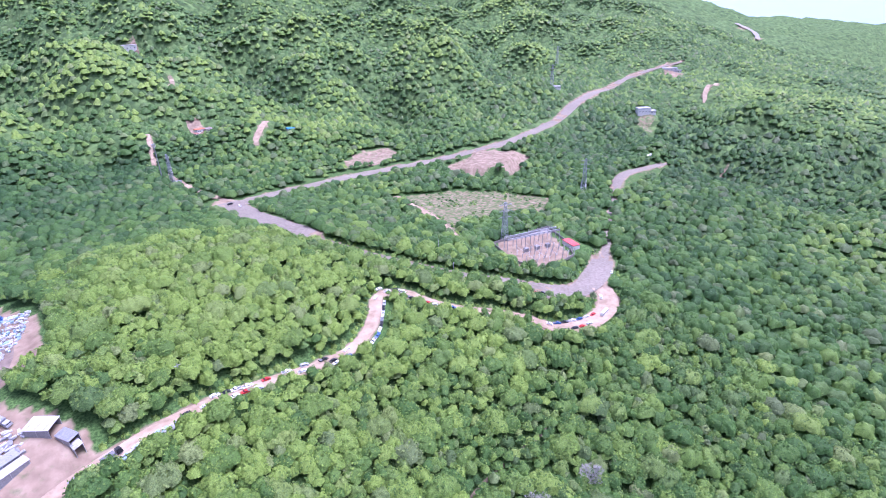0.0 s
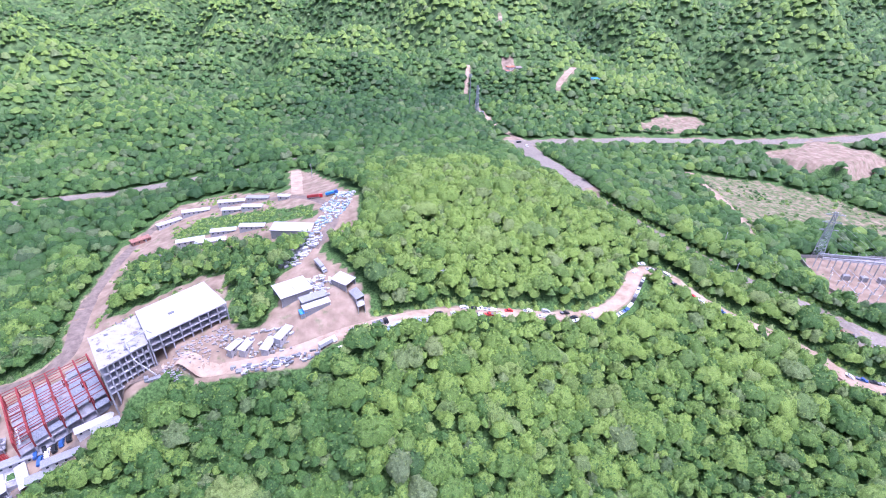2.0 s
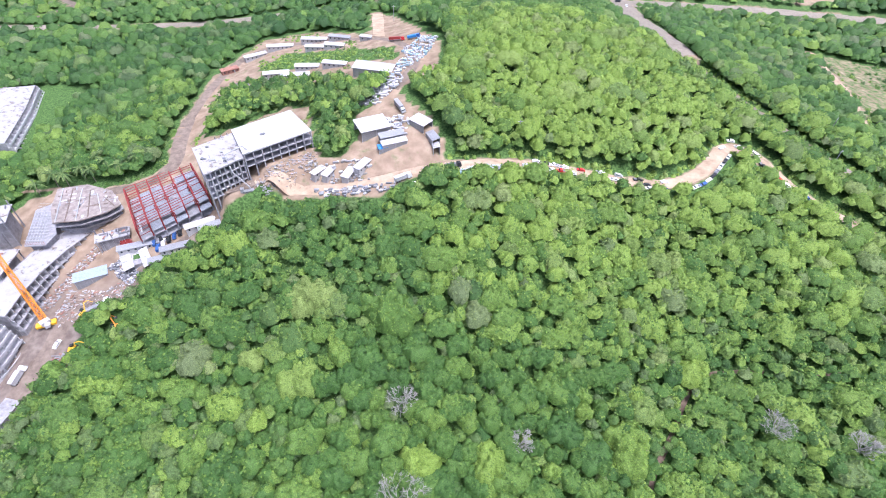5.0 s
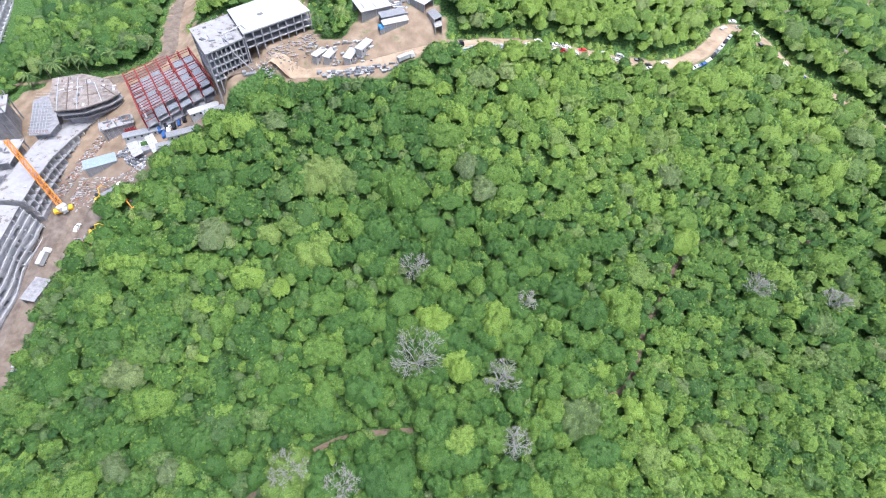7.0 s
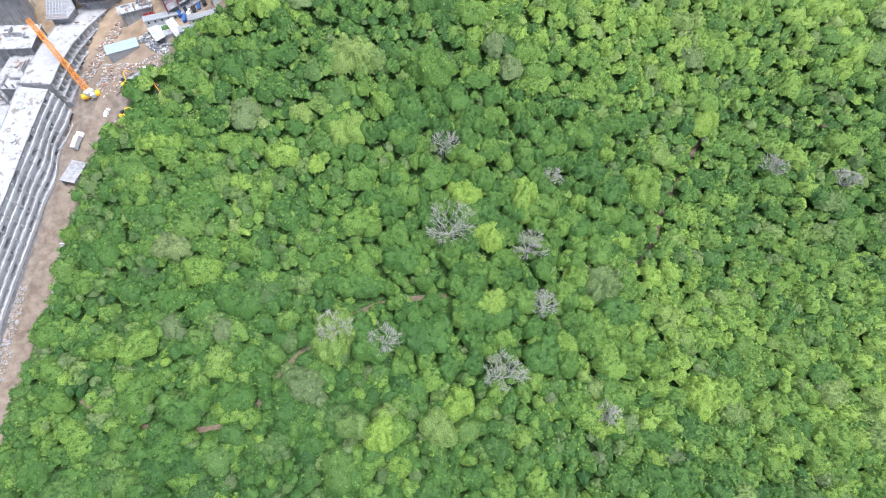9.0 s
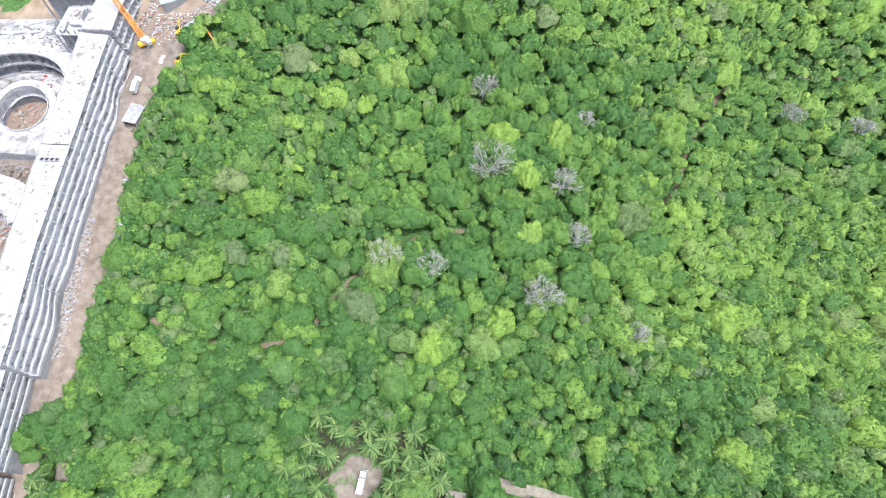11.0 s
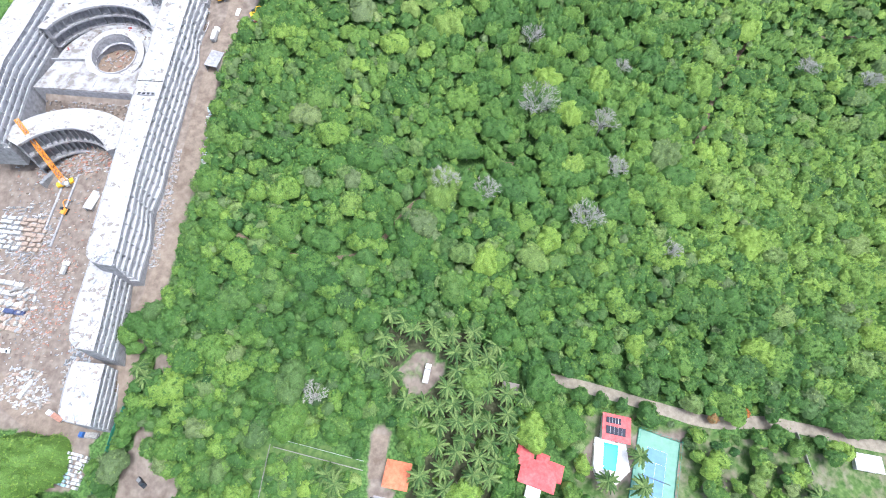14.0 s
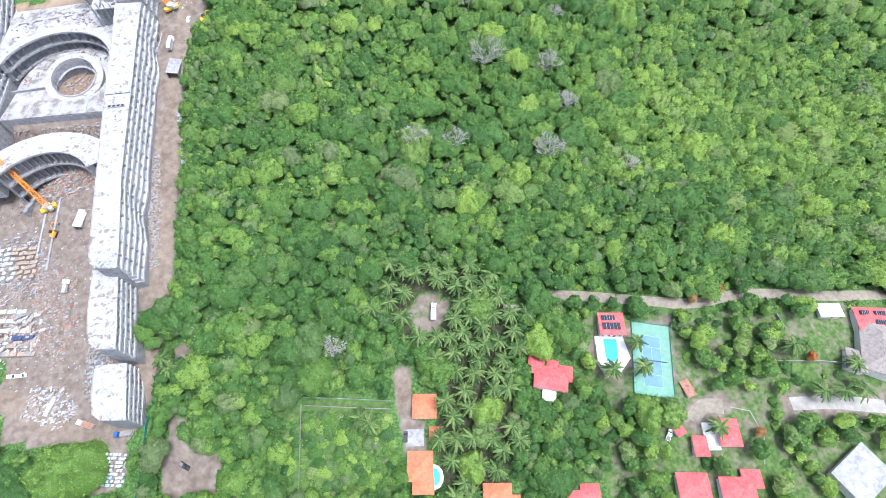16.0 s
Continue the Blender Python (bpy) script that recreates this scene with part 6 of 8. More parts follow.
HILL_CARS = [(31.0, 223.2, 'k'), (39.3, 224.1, 's'), (44.9, 229.5, 'w'), (49.8, 229.2, 'k'), (54.2, 229.0, 'w'), (59.5, 228.8, 'w'), (46.6, 224.0, 's'), (52.0, 224.1, 'w'), (57.4, 224.6, 'r'), (63.3, 224.5, 'w'), (68.8, 229.6, 'r'), (79.9, 231.0, 'w'), (90.2, 232.2, 's'), (100.9, 231.9, 'k'), (116.1, 233.6, 'w'), (104.8, 228.3, 'k'), (105.4, 225.3, 'w'), (113.2, 227.4, 'b'), (87.0, 227.4, 'w')]
BEND_CARS = [(164.1, 273.1, 'w'), (166.8, 267.2, 'w'), (172.6, 266.4, 'k'), (156.2, 264.7, 'w'), (157.1, 256.1, 's'), (153.8, 252.0, 'k'), (150.8, 248.3, 'w'), (147.6, 244.4, 's'), (144.4, 240.6, 'k'), (140.8, 237.0, 'w'), (136.8, 233.6, 'b'), (132.2, 231.0, 'w'), (177.3, 254.9, 'k'), (181.0, 250.4, 'w'), (184.6, 246.4, 'r'), (188.2, 242.6, 'w'), (192.0, 239.0, 'k'), (196.3, 235.2, 'b'), (201.0, 231.5, 's'), (206.2, 228.2, 'w')]
LOW_CARS = [(249.1, 234.8, 's'), (256.1, 232.7, 'b'), (256.4, 223.9, 'w'), (261.0, 219.2, 'r'), (265.1, 214.5, 'k'), (269.0, 209.8, 's'), (273.9, 205.1, 'w'), (244.6, 191.5, 'w'), (249.9, 188.9, 'b'), (255.4, 186.6, 'k'), (260.9, 184.7, 'w'), (266.5, 183.0, 'b'), (272.4, 181.6, 's'), (278.2, 180.1, 'r'), (248.0, 180.0, 'k'), (254.3, 177.8, 'k'), (260.6, 176.2, 'r'), (267.0, 175.0, 's'), (300.4, 188.7, 'w'), (338.4, 204.4, 'w'), (331.2, 193.6, 'w')]
SITE_CARS = [(-144.6, 183.3, 'b'), (-142.0, 185.4, 'k'), (-137.3, 184.3, 'k'), (-135.1, 186.2, 'b'), (-132.5, 187.6, 'k'), (-139.9, 183.0, 'w'), (-141.5, 180.1, 'b'), (-83.0, 234.3, 'w'), (-17.4, 203.4, 'w'), (-172.9, 133.4, 'w')]
SHORE_CARS = [(-178.9, -99.6, 'k'), (32.9, -124.2, 'w'), (-79.6, -104.8, 'k'), (-260.4, -44.9, 'w'), (-266.1, -44.2, 'w')]
_made = {}
_rc = random.Random(8)


def park(c, kind, x, y, turn):
    if (c, kind) not in _made:
        _made[(c, kind)] = car(c, kind)
        _made[(c, kind)].matrix_basis = tilt(x, y, turn)
    else:
        copy_thing(_made[(c, kind)], tilt(x, y, turn))


for _list in (HILL_CARS, BEND_CARS, LOW_CARS):
    for _x, _y, _c in _list:
        park(_c, _rc.choice(["sedan", "sedan", "suv", "pickup"]), _x, _y, along(_x, _y) + _rc.choice([0, 180]) + _rc.uniform(-4, 4))
for _i, (_x, _y, _c) in enumerate(SITE_CARS):
    park(_c, "sedan" if _i % 2 else "suv", _x, _y, (112 if _i < 7 else along(_x, _y)) + _rc.uniform(-8, 8))
for _i, (_x, _y, _c) in enumerate(SHORE_CARS):
    park(_c, ("pickup", "pickup", "suv", "suv", "suv")[_i], _x, _y, (-38, 55, 80, -8, -8)[_i])
park("w", "van", 175.4, 262.5, along(175.4, 262.5))
park("k", "van", 152, 535, along(152, 535))
park("w", "suv", 157, 519, along(157, 519))
bus("white bus at the lower bend").matrix_basis = tilt(285, 175.5, along(285, 175.5), 3)
bus("white bus on the loop road", 10).matrix_basis = tilt(655, 352, along(655, 352), 3)
truck("white box truck on the dirt service road", "w", M_WHITE, 9, 2.5, 2.2).matrix_basis = tilt(-183, 119, 82, 3)
truck("long white flatbed truck beside stored timber", "w", M_GREY, 13, 2.5, 0.5).matrix_basis = tilt(-160, 150, 28, 4)
truck("white truck with a worn flatbed", "w", M_RUST, 9, 2.4, 0.5).matrix_basis = tilt(-226, -74, 155, 3)
truck("blue-cabbed truck loaded with debris", "b", M_STONE, 9, 2.4, 0.7).matrix_basis = tilt(-206, -82, 178, 3)
truck("grey lorry on the site road", "s", M_GREY, 11, 2.5, 2.2).matrix_basis = tilt(-29, 257, -60, 4)
truck("white lorry parked at the roadside", "w", M_GREY, 10, 2.5, 1.4).matrix_basis = tilt(-8, 213, 20, 3)
truck("dark lorry parked at the roadside", "k", M_DARK, 8, 2.5, 1.2).matrix_basis = tilt(2, 216.5, 20, 3)
truck("white lorry at the edge of the wood", "w", M_WHITE, 9, 2.5, 1.8).matrix_basis = tilt(-22, 207, 30, 3)
truck("red lorry in the site camp", "r", M_RED_STEEL, 11, 2.5, 1.6).matrix_basis = tilt(-42, 350, 0, 4)
truck("blue and red lorry in the site camp", "b", M_BLUE_TARP, 9, 2.5, 1.4).matrix_basis = tilt(-30, 350, -6, 3)
truck("small white truck among stacked pallets", "w", M_WHITE, 7, 2.3, 1.0).matrix_basis = tilt(-240, -6, 80, 2.4)
excavator("yellow excavator on the site road").matrix_basis = tilt(-165, 147, 70, 1.8)
excavator("yellow excavator beside rubble").matrix_basis = tilt(-163, 131, 20, 1.8)
excavator("orange digger at the wood's edge", M_ORANGE).matrix_basis = tilt(-146, 140, 120, 1.8)
excavator("small orange digger in the yard", M_ORANGE).matrix_basis = tilt(-249, 24, 70, 1.8)


def lattice(th, name, a, b, w0, w1, panels, r, material, sides=4):
    """A braced lattice mast between two points."""
    a, b = Vector(a), Vector(b)
    d = (b - a).normalized()
    u = d.orthogonal().normalized()
    v = d.cross(u)
    corner = lambda i, t: a.lerp(b, t) + (u * math.cos(math.pi / 4 + 2 * math.pi * i / sides) + v * math.sin(math.pi / 4 + 2 * math.pi * i / sides)) * (w0 + (w1 - w0) * t) * 0.707
    for i in range(sides):
        part("chord", [bar(corner(i, 0), corner(i, 1), r)], material, th)
    br = []
    for p in range(panels):
        t0, t1 = p / panels, (p + 1) / panels
        for i in range(sides):
            j = (i + 1) % sides
            br.append(bar(corner(i, t0), corner(j, t1), r * 0.6, 3))
            br.append(bar(corner(j, t0), corner(i, t1), r * 0.6, 3))
            br.append(bar(corner(i, t1), corner(j, t1), r * 0.6, 3))
    part(name, br, material, th)


def crane(x, y, z, jib_from, jib_to, label, cabin_at=True):
    th = thing("mobile_crane", x, y, z, 0, label, "crane", "site machines")
    loc = lambda p: (p[0] - x, p[1] - y, p[2] - z)
    part("carrier", [box(0, 0, 0.5, 8, 2.8, 1.2, 30)], M_YELLOW, th)
    part("house", [box(0, 0, 1.7, 4, 2.8, 1.8, 60)], M_WHITE, th)
    for k in range(4):
        part("wheel", [bar((-3 + 2 * k, -2.4 + k, 0.5), (-3.6 + 2 * k, 2.0 + k * 0.6, 0.5), 0.5, 10)], M_TYRE, th)
    lattice(th, "jib_bracing", loc(jib_from), loc(jib_to), 2.3, 1.7, 18, 0.2, M_ORANGE)
    part("counterweight", [box(2.4, -1.6, 1.8, 2, 2.6, 1.5, 30)], M_WHITE, th)
    return th


crane(-253, 39, mid(-253, 39) + 0.1, (-252.5, 38.5, mid(-253, 39) + 3), (-268, 57, 79), "orange lattice-boom crane working in the yard")
crane(-182, 142, mid(-182, 142) + 0.1, (-183, 143, mid(-182, 142) + 2), (-199, 157, 122), "orange lattice crane leaning over the curved wing")


# ---- stores of material ----
def heap(name, poly, count, size, mats, label, seed, tall=1.2, category="materials"):
    """A spread of separate bundles, bags or boards on the ground: each lies on it."""
    r = np.random.RandomState(seed)
    p = np.array(poly)
    lo, hi = p.min(0), p.max(0)
    x, y = r.uniform(lo[0], hi[0], count * 4), r.uniform(lo[1], hi[1], count * 4)
    k = inside(poly, x, y)
    x, y = x[k][:count], y[k][:count]
    z = land(x, y)
    cx, cy = p.mean(0)
    cz = land_at(cx, cy)
    th = thing(name, cx, cy, cz, 0, label, category)
    for m_i, m in enumerate(mats):
        pcs = []
        for i in range(m_i, len(x), len(mats)):
            l, w, h = size[0] * r.uniform(0.5, 1.4), size[1] * r.uniform(0.6, 1.3), size[2] * r.uniform(0.5, 1.3)
            pcs.append(moved(box(0, 0, 0, l, w, h, r.choice([0, 12, 90, 40]) + r.uniform(-12, 12)), x[i] - cx, y[i] - cy, z[i] - cz - 0.1 + r.choice([0, 0, h * 0.8]) * (tall > 1)))
        part("bundles", pcs, m, th)
    tagged(th, kind="stuff")
    return th


M_BAG = paint("white_sacks", (0.42, 0.43, 0.45), rough=0.7, rand=0.1)
M_BAG_BLUE = paint("blue_white_sacks", (0.28, 0.40, 0.45), rough=0.6)
M_TIMBER = mat("stacked_timber", [(0.3, (0.19, 0.145, 0.115)), (0.7, (0.36, 0.29, 0.24))], scale=1.2, rough=0.85)
heap("white_sacks", [(-38, 288), (-28, 300), (-18, 320), (-14, 345), (-28, 352), (-34, 330), (-36, 305)], 260, (1.6, 1.1, 0.9), [M_BAG, M_WHITE, M_BAG_BLUE], "spread of white sacks and wrapped pallets", 1)
heap("white_pallets", [(-56, 262), (-42, 262), (-30, 285), (-36, 300), (-44, 285)], 150, (2.2, 1.3, 0.9), [M_WHITE, M_BAG, M_GREY], "white pallets stacked beside the camp road", 2)
heap("stored_boards", [(-46, 246), (-30, 252), (-20, 246), (-24, 236), (-36, 238)], 80, (2.6, 1.2, 0.8), [M_WHITE, M_GREY, M_BAG], "white boards and crates around the stores", 3)
heap("roadside_sacks", [(-2, 212), (18, 220), (30, 222), (30, 219), (10, 212)], 90, (1.5, 1.0, 0.8), [M_BAG, M_BAG_BLUE], "row of white sacks along the dirt road", 4)
heap("roadside_pallets", [(-66, 203), (-30, 204), (-22, 212), (-28, 199), (-60, 197)], 80, (2.2, 1.2, 0.9), [M_GREY, M_WHITE, M_DARK], "grey pallets along the edge of the wood", 5)
heap("cabin_clutter", [(-72, 218), (-40, 222), (-38, 208), (-70, 207)], 60, (1.8, 1.0, 1.0), [M_WHITE, M_GREY, M_STONE], "clutter of crates between the cabins", 6)
heap("rubble_slope", [(-98, 203), (-78, 222), (-70, 228), (-66, 218), (-88, 197)], 260, (1.0, 0.7, 0.4), [M_CONCRETE, M_STONE, M_TIMBER], "pale concrete rubble below the building", 7)
heap("site_materials", [(-180, 160), (-160, 160), (-146, 166), (-150, 152), (-168, 144), (-182, 140)], 520, (1.5, 0.5, 0.35), [M_WHITE, M_TIMBER, M_TIMBER_DARK, M_GREY, M_RUST, M_WHITE, M_TIMBER], "stacks of boards and rubble by the site road", 8)
heap("scrap_metal", [(-172, 128), (-160, 132), (-152, 142), (-158, 126), (-172, 112)], 133, (2.6, 0.5, 0.5), [M_RED_STEEL, M_GREY, M_RUST], "rusty steel sections at the wood's edge", 9)
heap("yard_pallets", [(-282, -14), (-254, -14), (-252, -26), (-258, -36), (-282, -34)], 230, (2.2, 1.2, 0.9), [M_GREY, M_TIMBER, M_STONE, M_TIMBER, M_WHITE], "rows of pallets and crates in the yard", 10)
heap("yard_panels", [(-285, 28), (-262, 30), (-252, 10), (-258, -8), (-285, -8)], 430, (2.3, 0.45, 0.4), [M_WHITE, M_GREY, M_STONE, M_TIMBER, M_CONCRETE, M_DARK], "grey and white panels strewn over the yard", 11)
heap("court_rubble", [(-272, 62), (-226, 62), (-226, 44), (-272, 42)], 456, (1.4, 0.7, 0.45), [M_CONCRETE, M_STONE, M_TIMBER, M_RUST], "rubble and boards under the curved gallery", 12)
heap("wall_stores", [(-224, -10), (-214, -10), (-214, -60), (-219, -72), (-228, -60)], 494, (1.8, 0.7, 0.6), [M_GREY, M_TIMBER, M_STONE, M_DARK], "stacked shuttering along the hotel wall", 13)
def pallet_rows(x, y, turn, rows, cols, step, mats, label, seed):
    """Wrapped pallets set out in rows, some two high, some missing."""
    r = random.Random(seed)
    c, q = math.cos(radians(turn)), math.sin(radians(turn))
    z0 = land_at(x, y)
    th = tagged(thing("wrapped_pallets", x, y, z0, 0, label, "pallets"), kind="stuff")
    sets = {m.name: [] for m in mats}
    for i in range(rows):
        for k in range(cols):
            if r.random() < 0.12:
                continue
            u, v = (k - cols / 2) * step + r.uniform(-0.15, 0.15), (i - rows / 2) * step * 1.1 + r.uniform(-0.15, 0.15)
            px, py = u * c - v * q, u * q + v * c
            m = mats[0] if k + i * 0.4 < cols * 0.55 else mats[1]
            sets[m.name].append(box(px, py, land_at(x + px, y + py) - z0 - 0.1, step * 0.8, step * 0.78, r.choice((1.0, 1.2, 2.0)), turn + r.uniform(-5, 5)))
    for m in mats:
        tagged(part("pallet_row", sets[m.name], m, th), kind="stuff")


pallet_rows(-211.5, -95, -12, 9, 9, 1.4, (M_BAG_BLUE, M_BAG), "pale blue and white wrapped pallets in rows beside a tree", 14)
pallet_rows(-270, 14, -8, 7, 12, 2.3, (M_WHITE, M_TIMBER), "white and brown bundles in rows across the yard", 15)
heap("yard_corner_scrap", [(-256, -52), (-240, -54), (-230, -66), (-240, -74), (-258, -66)], 323, (1.7, 0.7, 0.5), [M_GREY, M_TIMBER, M_WHITE, M_STONE], "scrap boards at the yard corner", 15)
heap("facade_rubble", [(-195, 52), (-190, 52), (-188, 20), (-189, -10), (-194, -10), (-195, 20)], 570, (1.0, 0.6, 0.4), [M_CONCRETE, M_STONE, M_TIMBER], "concrete rubble at the foot of the facade", 16)
heap("road_edge_sacks", [(-180.6, 78), (-179.2, 78), (-175.2, 30), (-176.8, 30)], 60, (1.5, 0.8, 0.7), [M_BAG, M_BAG_BLUE, M_STONE], "sacks and stones along the service road", 17)
heap("yard_litter", [(-286, 52), (-224, 56), (-216, 20), (-216, -50), (-236, -58), (-286, -50)], 900, (1.0, 0.45, 0.3), [M_TIMBER, M_WHITE, M_GREY, M_RUST, M_TIMBER_DARK, M_STONE, M_DARK], "offcuts, blocks and boards scattered over the yard", 27)
heap("gap_rubble", [(-268, 79), (-214, 78), (-214, 64), (-226, 70), (-248, 72), (-266, 68)], 420, (1.2, 0.6, 0.4), [M_CONCRETE, M_STONE, M_TIMBER_DARK, M_TIMBER], "broken blocks and earth below the terrace wall", 26)
heap("yard_rubble", [(-262, 4), (-236, 6), (-232, -30), (-246, -48), (-258, -30)], 494, (1.1, 0.6, 0.35), [M_STONE, M_TIMBER, M_CONCRETE, M_RUST], "scattered rubble and offcuts over the yard", 21)
heap("wing_rubble", [(-192, 150), (-186, 150), (-178, 172), (-172, 184), (-178, 186), (-186, 170)], 320, (1.1, 0.5, 0.35), [M_TIMBER, M_GREY, M_TIMBER_DARK, M_RUST, M_WHITE], "rubble and boards at the foot of the curved wing", 23)
heap("office_clutter", [(-166, 172), (-158, 166), (-148, 160), (-146, 166), (-156, 176)], 209, (1.4, 0.9, 0.7), [M_DARK, M_GREY, M_DARK, M_WHITE], "dark drums and crates behind the site offices", 24)


M_NAVY = paint("navy_tarpaulin", (0.05, 0.065, 0.14), rough=0.5)


def row_stack(x, y, turn, l, w, h, m, label):
    th = thing("material_stack", x, y, low(x, y, l, w, turn), turn, label, "materials", "stacks in the yard")
    b = mid(x, y) - low(x, y, l, w, turn)
    k = max(2, int(l / 1.6))
    for i in range(k):
        part("pallet", [box(-l / 2 + (i + 0.5) * l / k, 0, 0, l / k * 0.86, w, h + b + 0.15 * (i % 3))], m, th)


for _i, (_x, _y, _l, _m) in enumerate(((-272, -12, 20, M_WHITE), (-271, -17, 22, M_WHITE), (-270, -22, 18, M_WHITE), (-262, -27, 11, M_NAVY), (-262, -31, 15, M_TIMBER), (-262, -35, 14, M_TIMBER), (-245, -62, 10, M_WHITE), (-262, 46, 18, M_GREY))):
    row_stack(_x, _y, -8 if _i < 6 else 70, _l, 2.2, 1.3, _m, ("white wrapped pallets in a row", "white wrapped pallets in a row", "white wrapped pallets in a row", "dark blue covered stack", "brown timber bundles in a row", "brown timber bundles in a row", "white boards stacked by the tree", "long grey shuttering rails")[_i])
for _x, _y, _l in ((-257.6, 22, 31), (-250, 24.5, 38)):
    _t = thing("crane_rail", _x, _y, low(_x, _y, _l, 0.5, 81), 81, "pale concrete track beam in the yard", "track beam", "track beams")
    part("beam", [prism([(-_l / 2, -0.5), (_l / 2, -0.5), (_l / 2, 0.5), (-_l / 2, 0.5)], 0, [mid(_x - _l / 2 * 0.156, _y - _l / 2 * 0.988) - low(_x, _y, _l, 0.5, 81) + 0.5] * 1 + [mid(_x + _l / 2 * 0.156, _y + _l / 2 * 0.988) - low(_x, _y, _l, 0.5, 81) + 0.5] * 2 + [mid(_x - _l / 2 * 0.156, _y - _l / 2 * 0.988) - low(_x, _y, _l, 0.5, 81) + 0.5])], M_CONCRETE, _t)


# ---- the substation below the highway ----
def substation():
    pts = [(305.8, 305), (292, 268), (300, 247), (318, 240), (338, 241), (357, 262), (372, 296)]
    cx, cy = sum(p[0] for p in pts) / 7, sum(p[1] for p in pts) / 7
    z = max(land_at(*p) for p in pts) * 0.5 + min(land_at(*p) for p in pts) * 0.5 + 0.6
    L = [(x - cx, y - cy) for x, y in pts]
    th = thing("substation", cx, cy, z - 4, 0, "electrical substation on a walled gravel yard", "substation")
    part("yard", [prism(L, 0, 4.0)], mat("grey_gravel", [(0.3, (0.20, 0.185, 0.18)), (0.7, (0.34, 0.32, 0.305))], scale=0.8, rough=0.95), th, "pale gravel yard")
    for (ax, ay), (bx, by) in zip(L, L[1:] + L[:1]):
        part("boundary_wall", [bar_wall((ax, ay, 0), (bx, by, 0), 0.5, 6.6)], M_STONE, th, "dark stone wall")
    ux, uy = 0.957, -0.29
    vx, vy = 0.29, 0.957
    P = lambda u, v: (u * ux + v * vx, u * uy + v * vy)
    for row, v in enumerate((20, 14)):
        for k in range(7):
            p = P(-26 + k * 9, v)
            part("gantry_leg", [bar((*p, 4), (*p, 15), 0.3)], M_STEEL, th)
        a, b = P(-26, v), P(28, v)
        part("gantry_beam", [bar((*a, 15), (*b, 15), 0.5), bar((*a, 13.8), (*b, 13.8), 0.25)], M_STEEL, th)
        for k in range(12):
            p = P(-25 + k * 4.7, v)
            part("lightning_spike", [bar((*p, 15), (*p, 18), 0.12)], M_STEEL, th)
    r = random.Random(3)
    for i in range(8):
        for j in range(4):
            p = P(-22 + i * 6 + r.uniform(-1, 1), -18 + j * 7)
            part("insulator_stand", [bar((*p, 4), (*p, 8 + r.uniform(0, 2.5)), 0.28), box(p[0], p[1], 8, 1.6, 0.5, 0.4)], M_STEEL if (i + j) % 3 else M_WALL, th)
    for k in range(4):
        a, b = P(-20 + k * 11, -20), P(-20 + k * 11, 12)
        part("busbar", [bar((*a, 9.5), (*b, 9.5), 0.15)], M_STEEL, th)
    for k in range(3):
        p = P(-12 + k * 11, 6)
        part("transformer", [box(p[0], p[1], 4, 4, 3, 3.6, -17)], M_GREY, th)
    hut = part("control_room", [box(*P(29, -2), 4, 7, 16, 4, -17)], M_WALL, th, "white control room")
    part("roof", [box(*P(29, -2), 8, 7.6, 16.6, 0.5, -17)], M_TILE_RED, hut, "flat red roof")
    py = thing("transmission_pylon", 322, 306, mid(322, 306) - 0.3, 0, "grey steel lattice transmission pylon", "pylon")
    lattice(py, "bracing", (0, 0, 0), (0, 0, 36), 7, 1.8, 12, 0.22, M_STEEL)
    for zz in (22, 28, 34):
        part("cross_arm", [bar((-6, 2, zz), (6, -2, zz), 0.35), bar((-6, 2, zz), (0, 0, zz + 2.2), 0.15), bar((6, -2, zz), (0, 0, zz + 2.2), 0.15)], M_STEEL, py)
    for dx in (-5, 5):
        for k in range(3):
            part("wire", [bar((dx, -dx / 3, 22 + k * 6), (dx * 1.5 + 4, -60 + dx, 13), 0.05, 3)], M_STEEL, py)


substation()


def radio_masts():
    x, y = 118, 661
    th = thing("radio_mast", x, y, mid(x, y) - 0.3, 0, "slim white radio mast with antennas", "mast")
    part("pole", [bar((0, 0, 0), (0, 0, 44), 0.55, 10)], M_GREY, th)
    part("antenna_ring", [bar((1.8 * math.cos(a), 1.8 * math.sin(a), 40), (1.8 * math.cos(a), 1.8 * math.sin(a), 44), 0.4) for a in (0, 1, 2, 3, 4, 5)], M_WHITE, th)
    x, y = 126, 650
    th = thing("lattice_mast", x, y, mid(x, y) - 0.3, 0, "lattice radio tower with dishes and equipment huts", "mast")
    lattice(th, "bracing", (0, 0, 0), (0, 0, 34), 4, 1.6, 9, 0.3, M_STEEL)
    for k in range(4):
        part("dish", [bar((1.2, 0, 12 + 6 * k), (1.9, 0.2, 12 + 6 * k), 1.3, 10)], M_WHITE, th)
    part("equipment_hut", [box(5, -5, 0, 6, 4, 3.2)], M_GREY, th)


radio_masts()


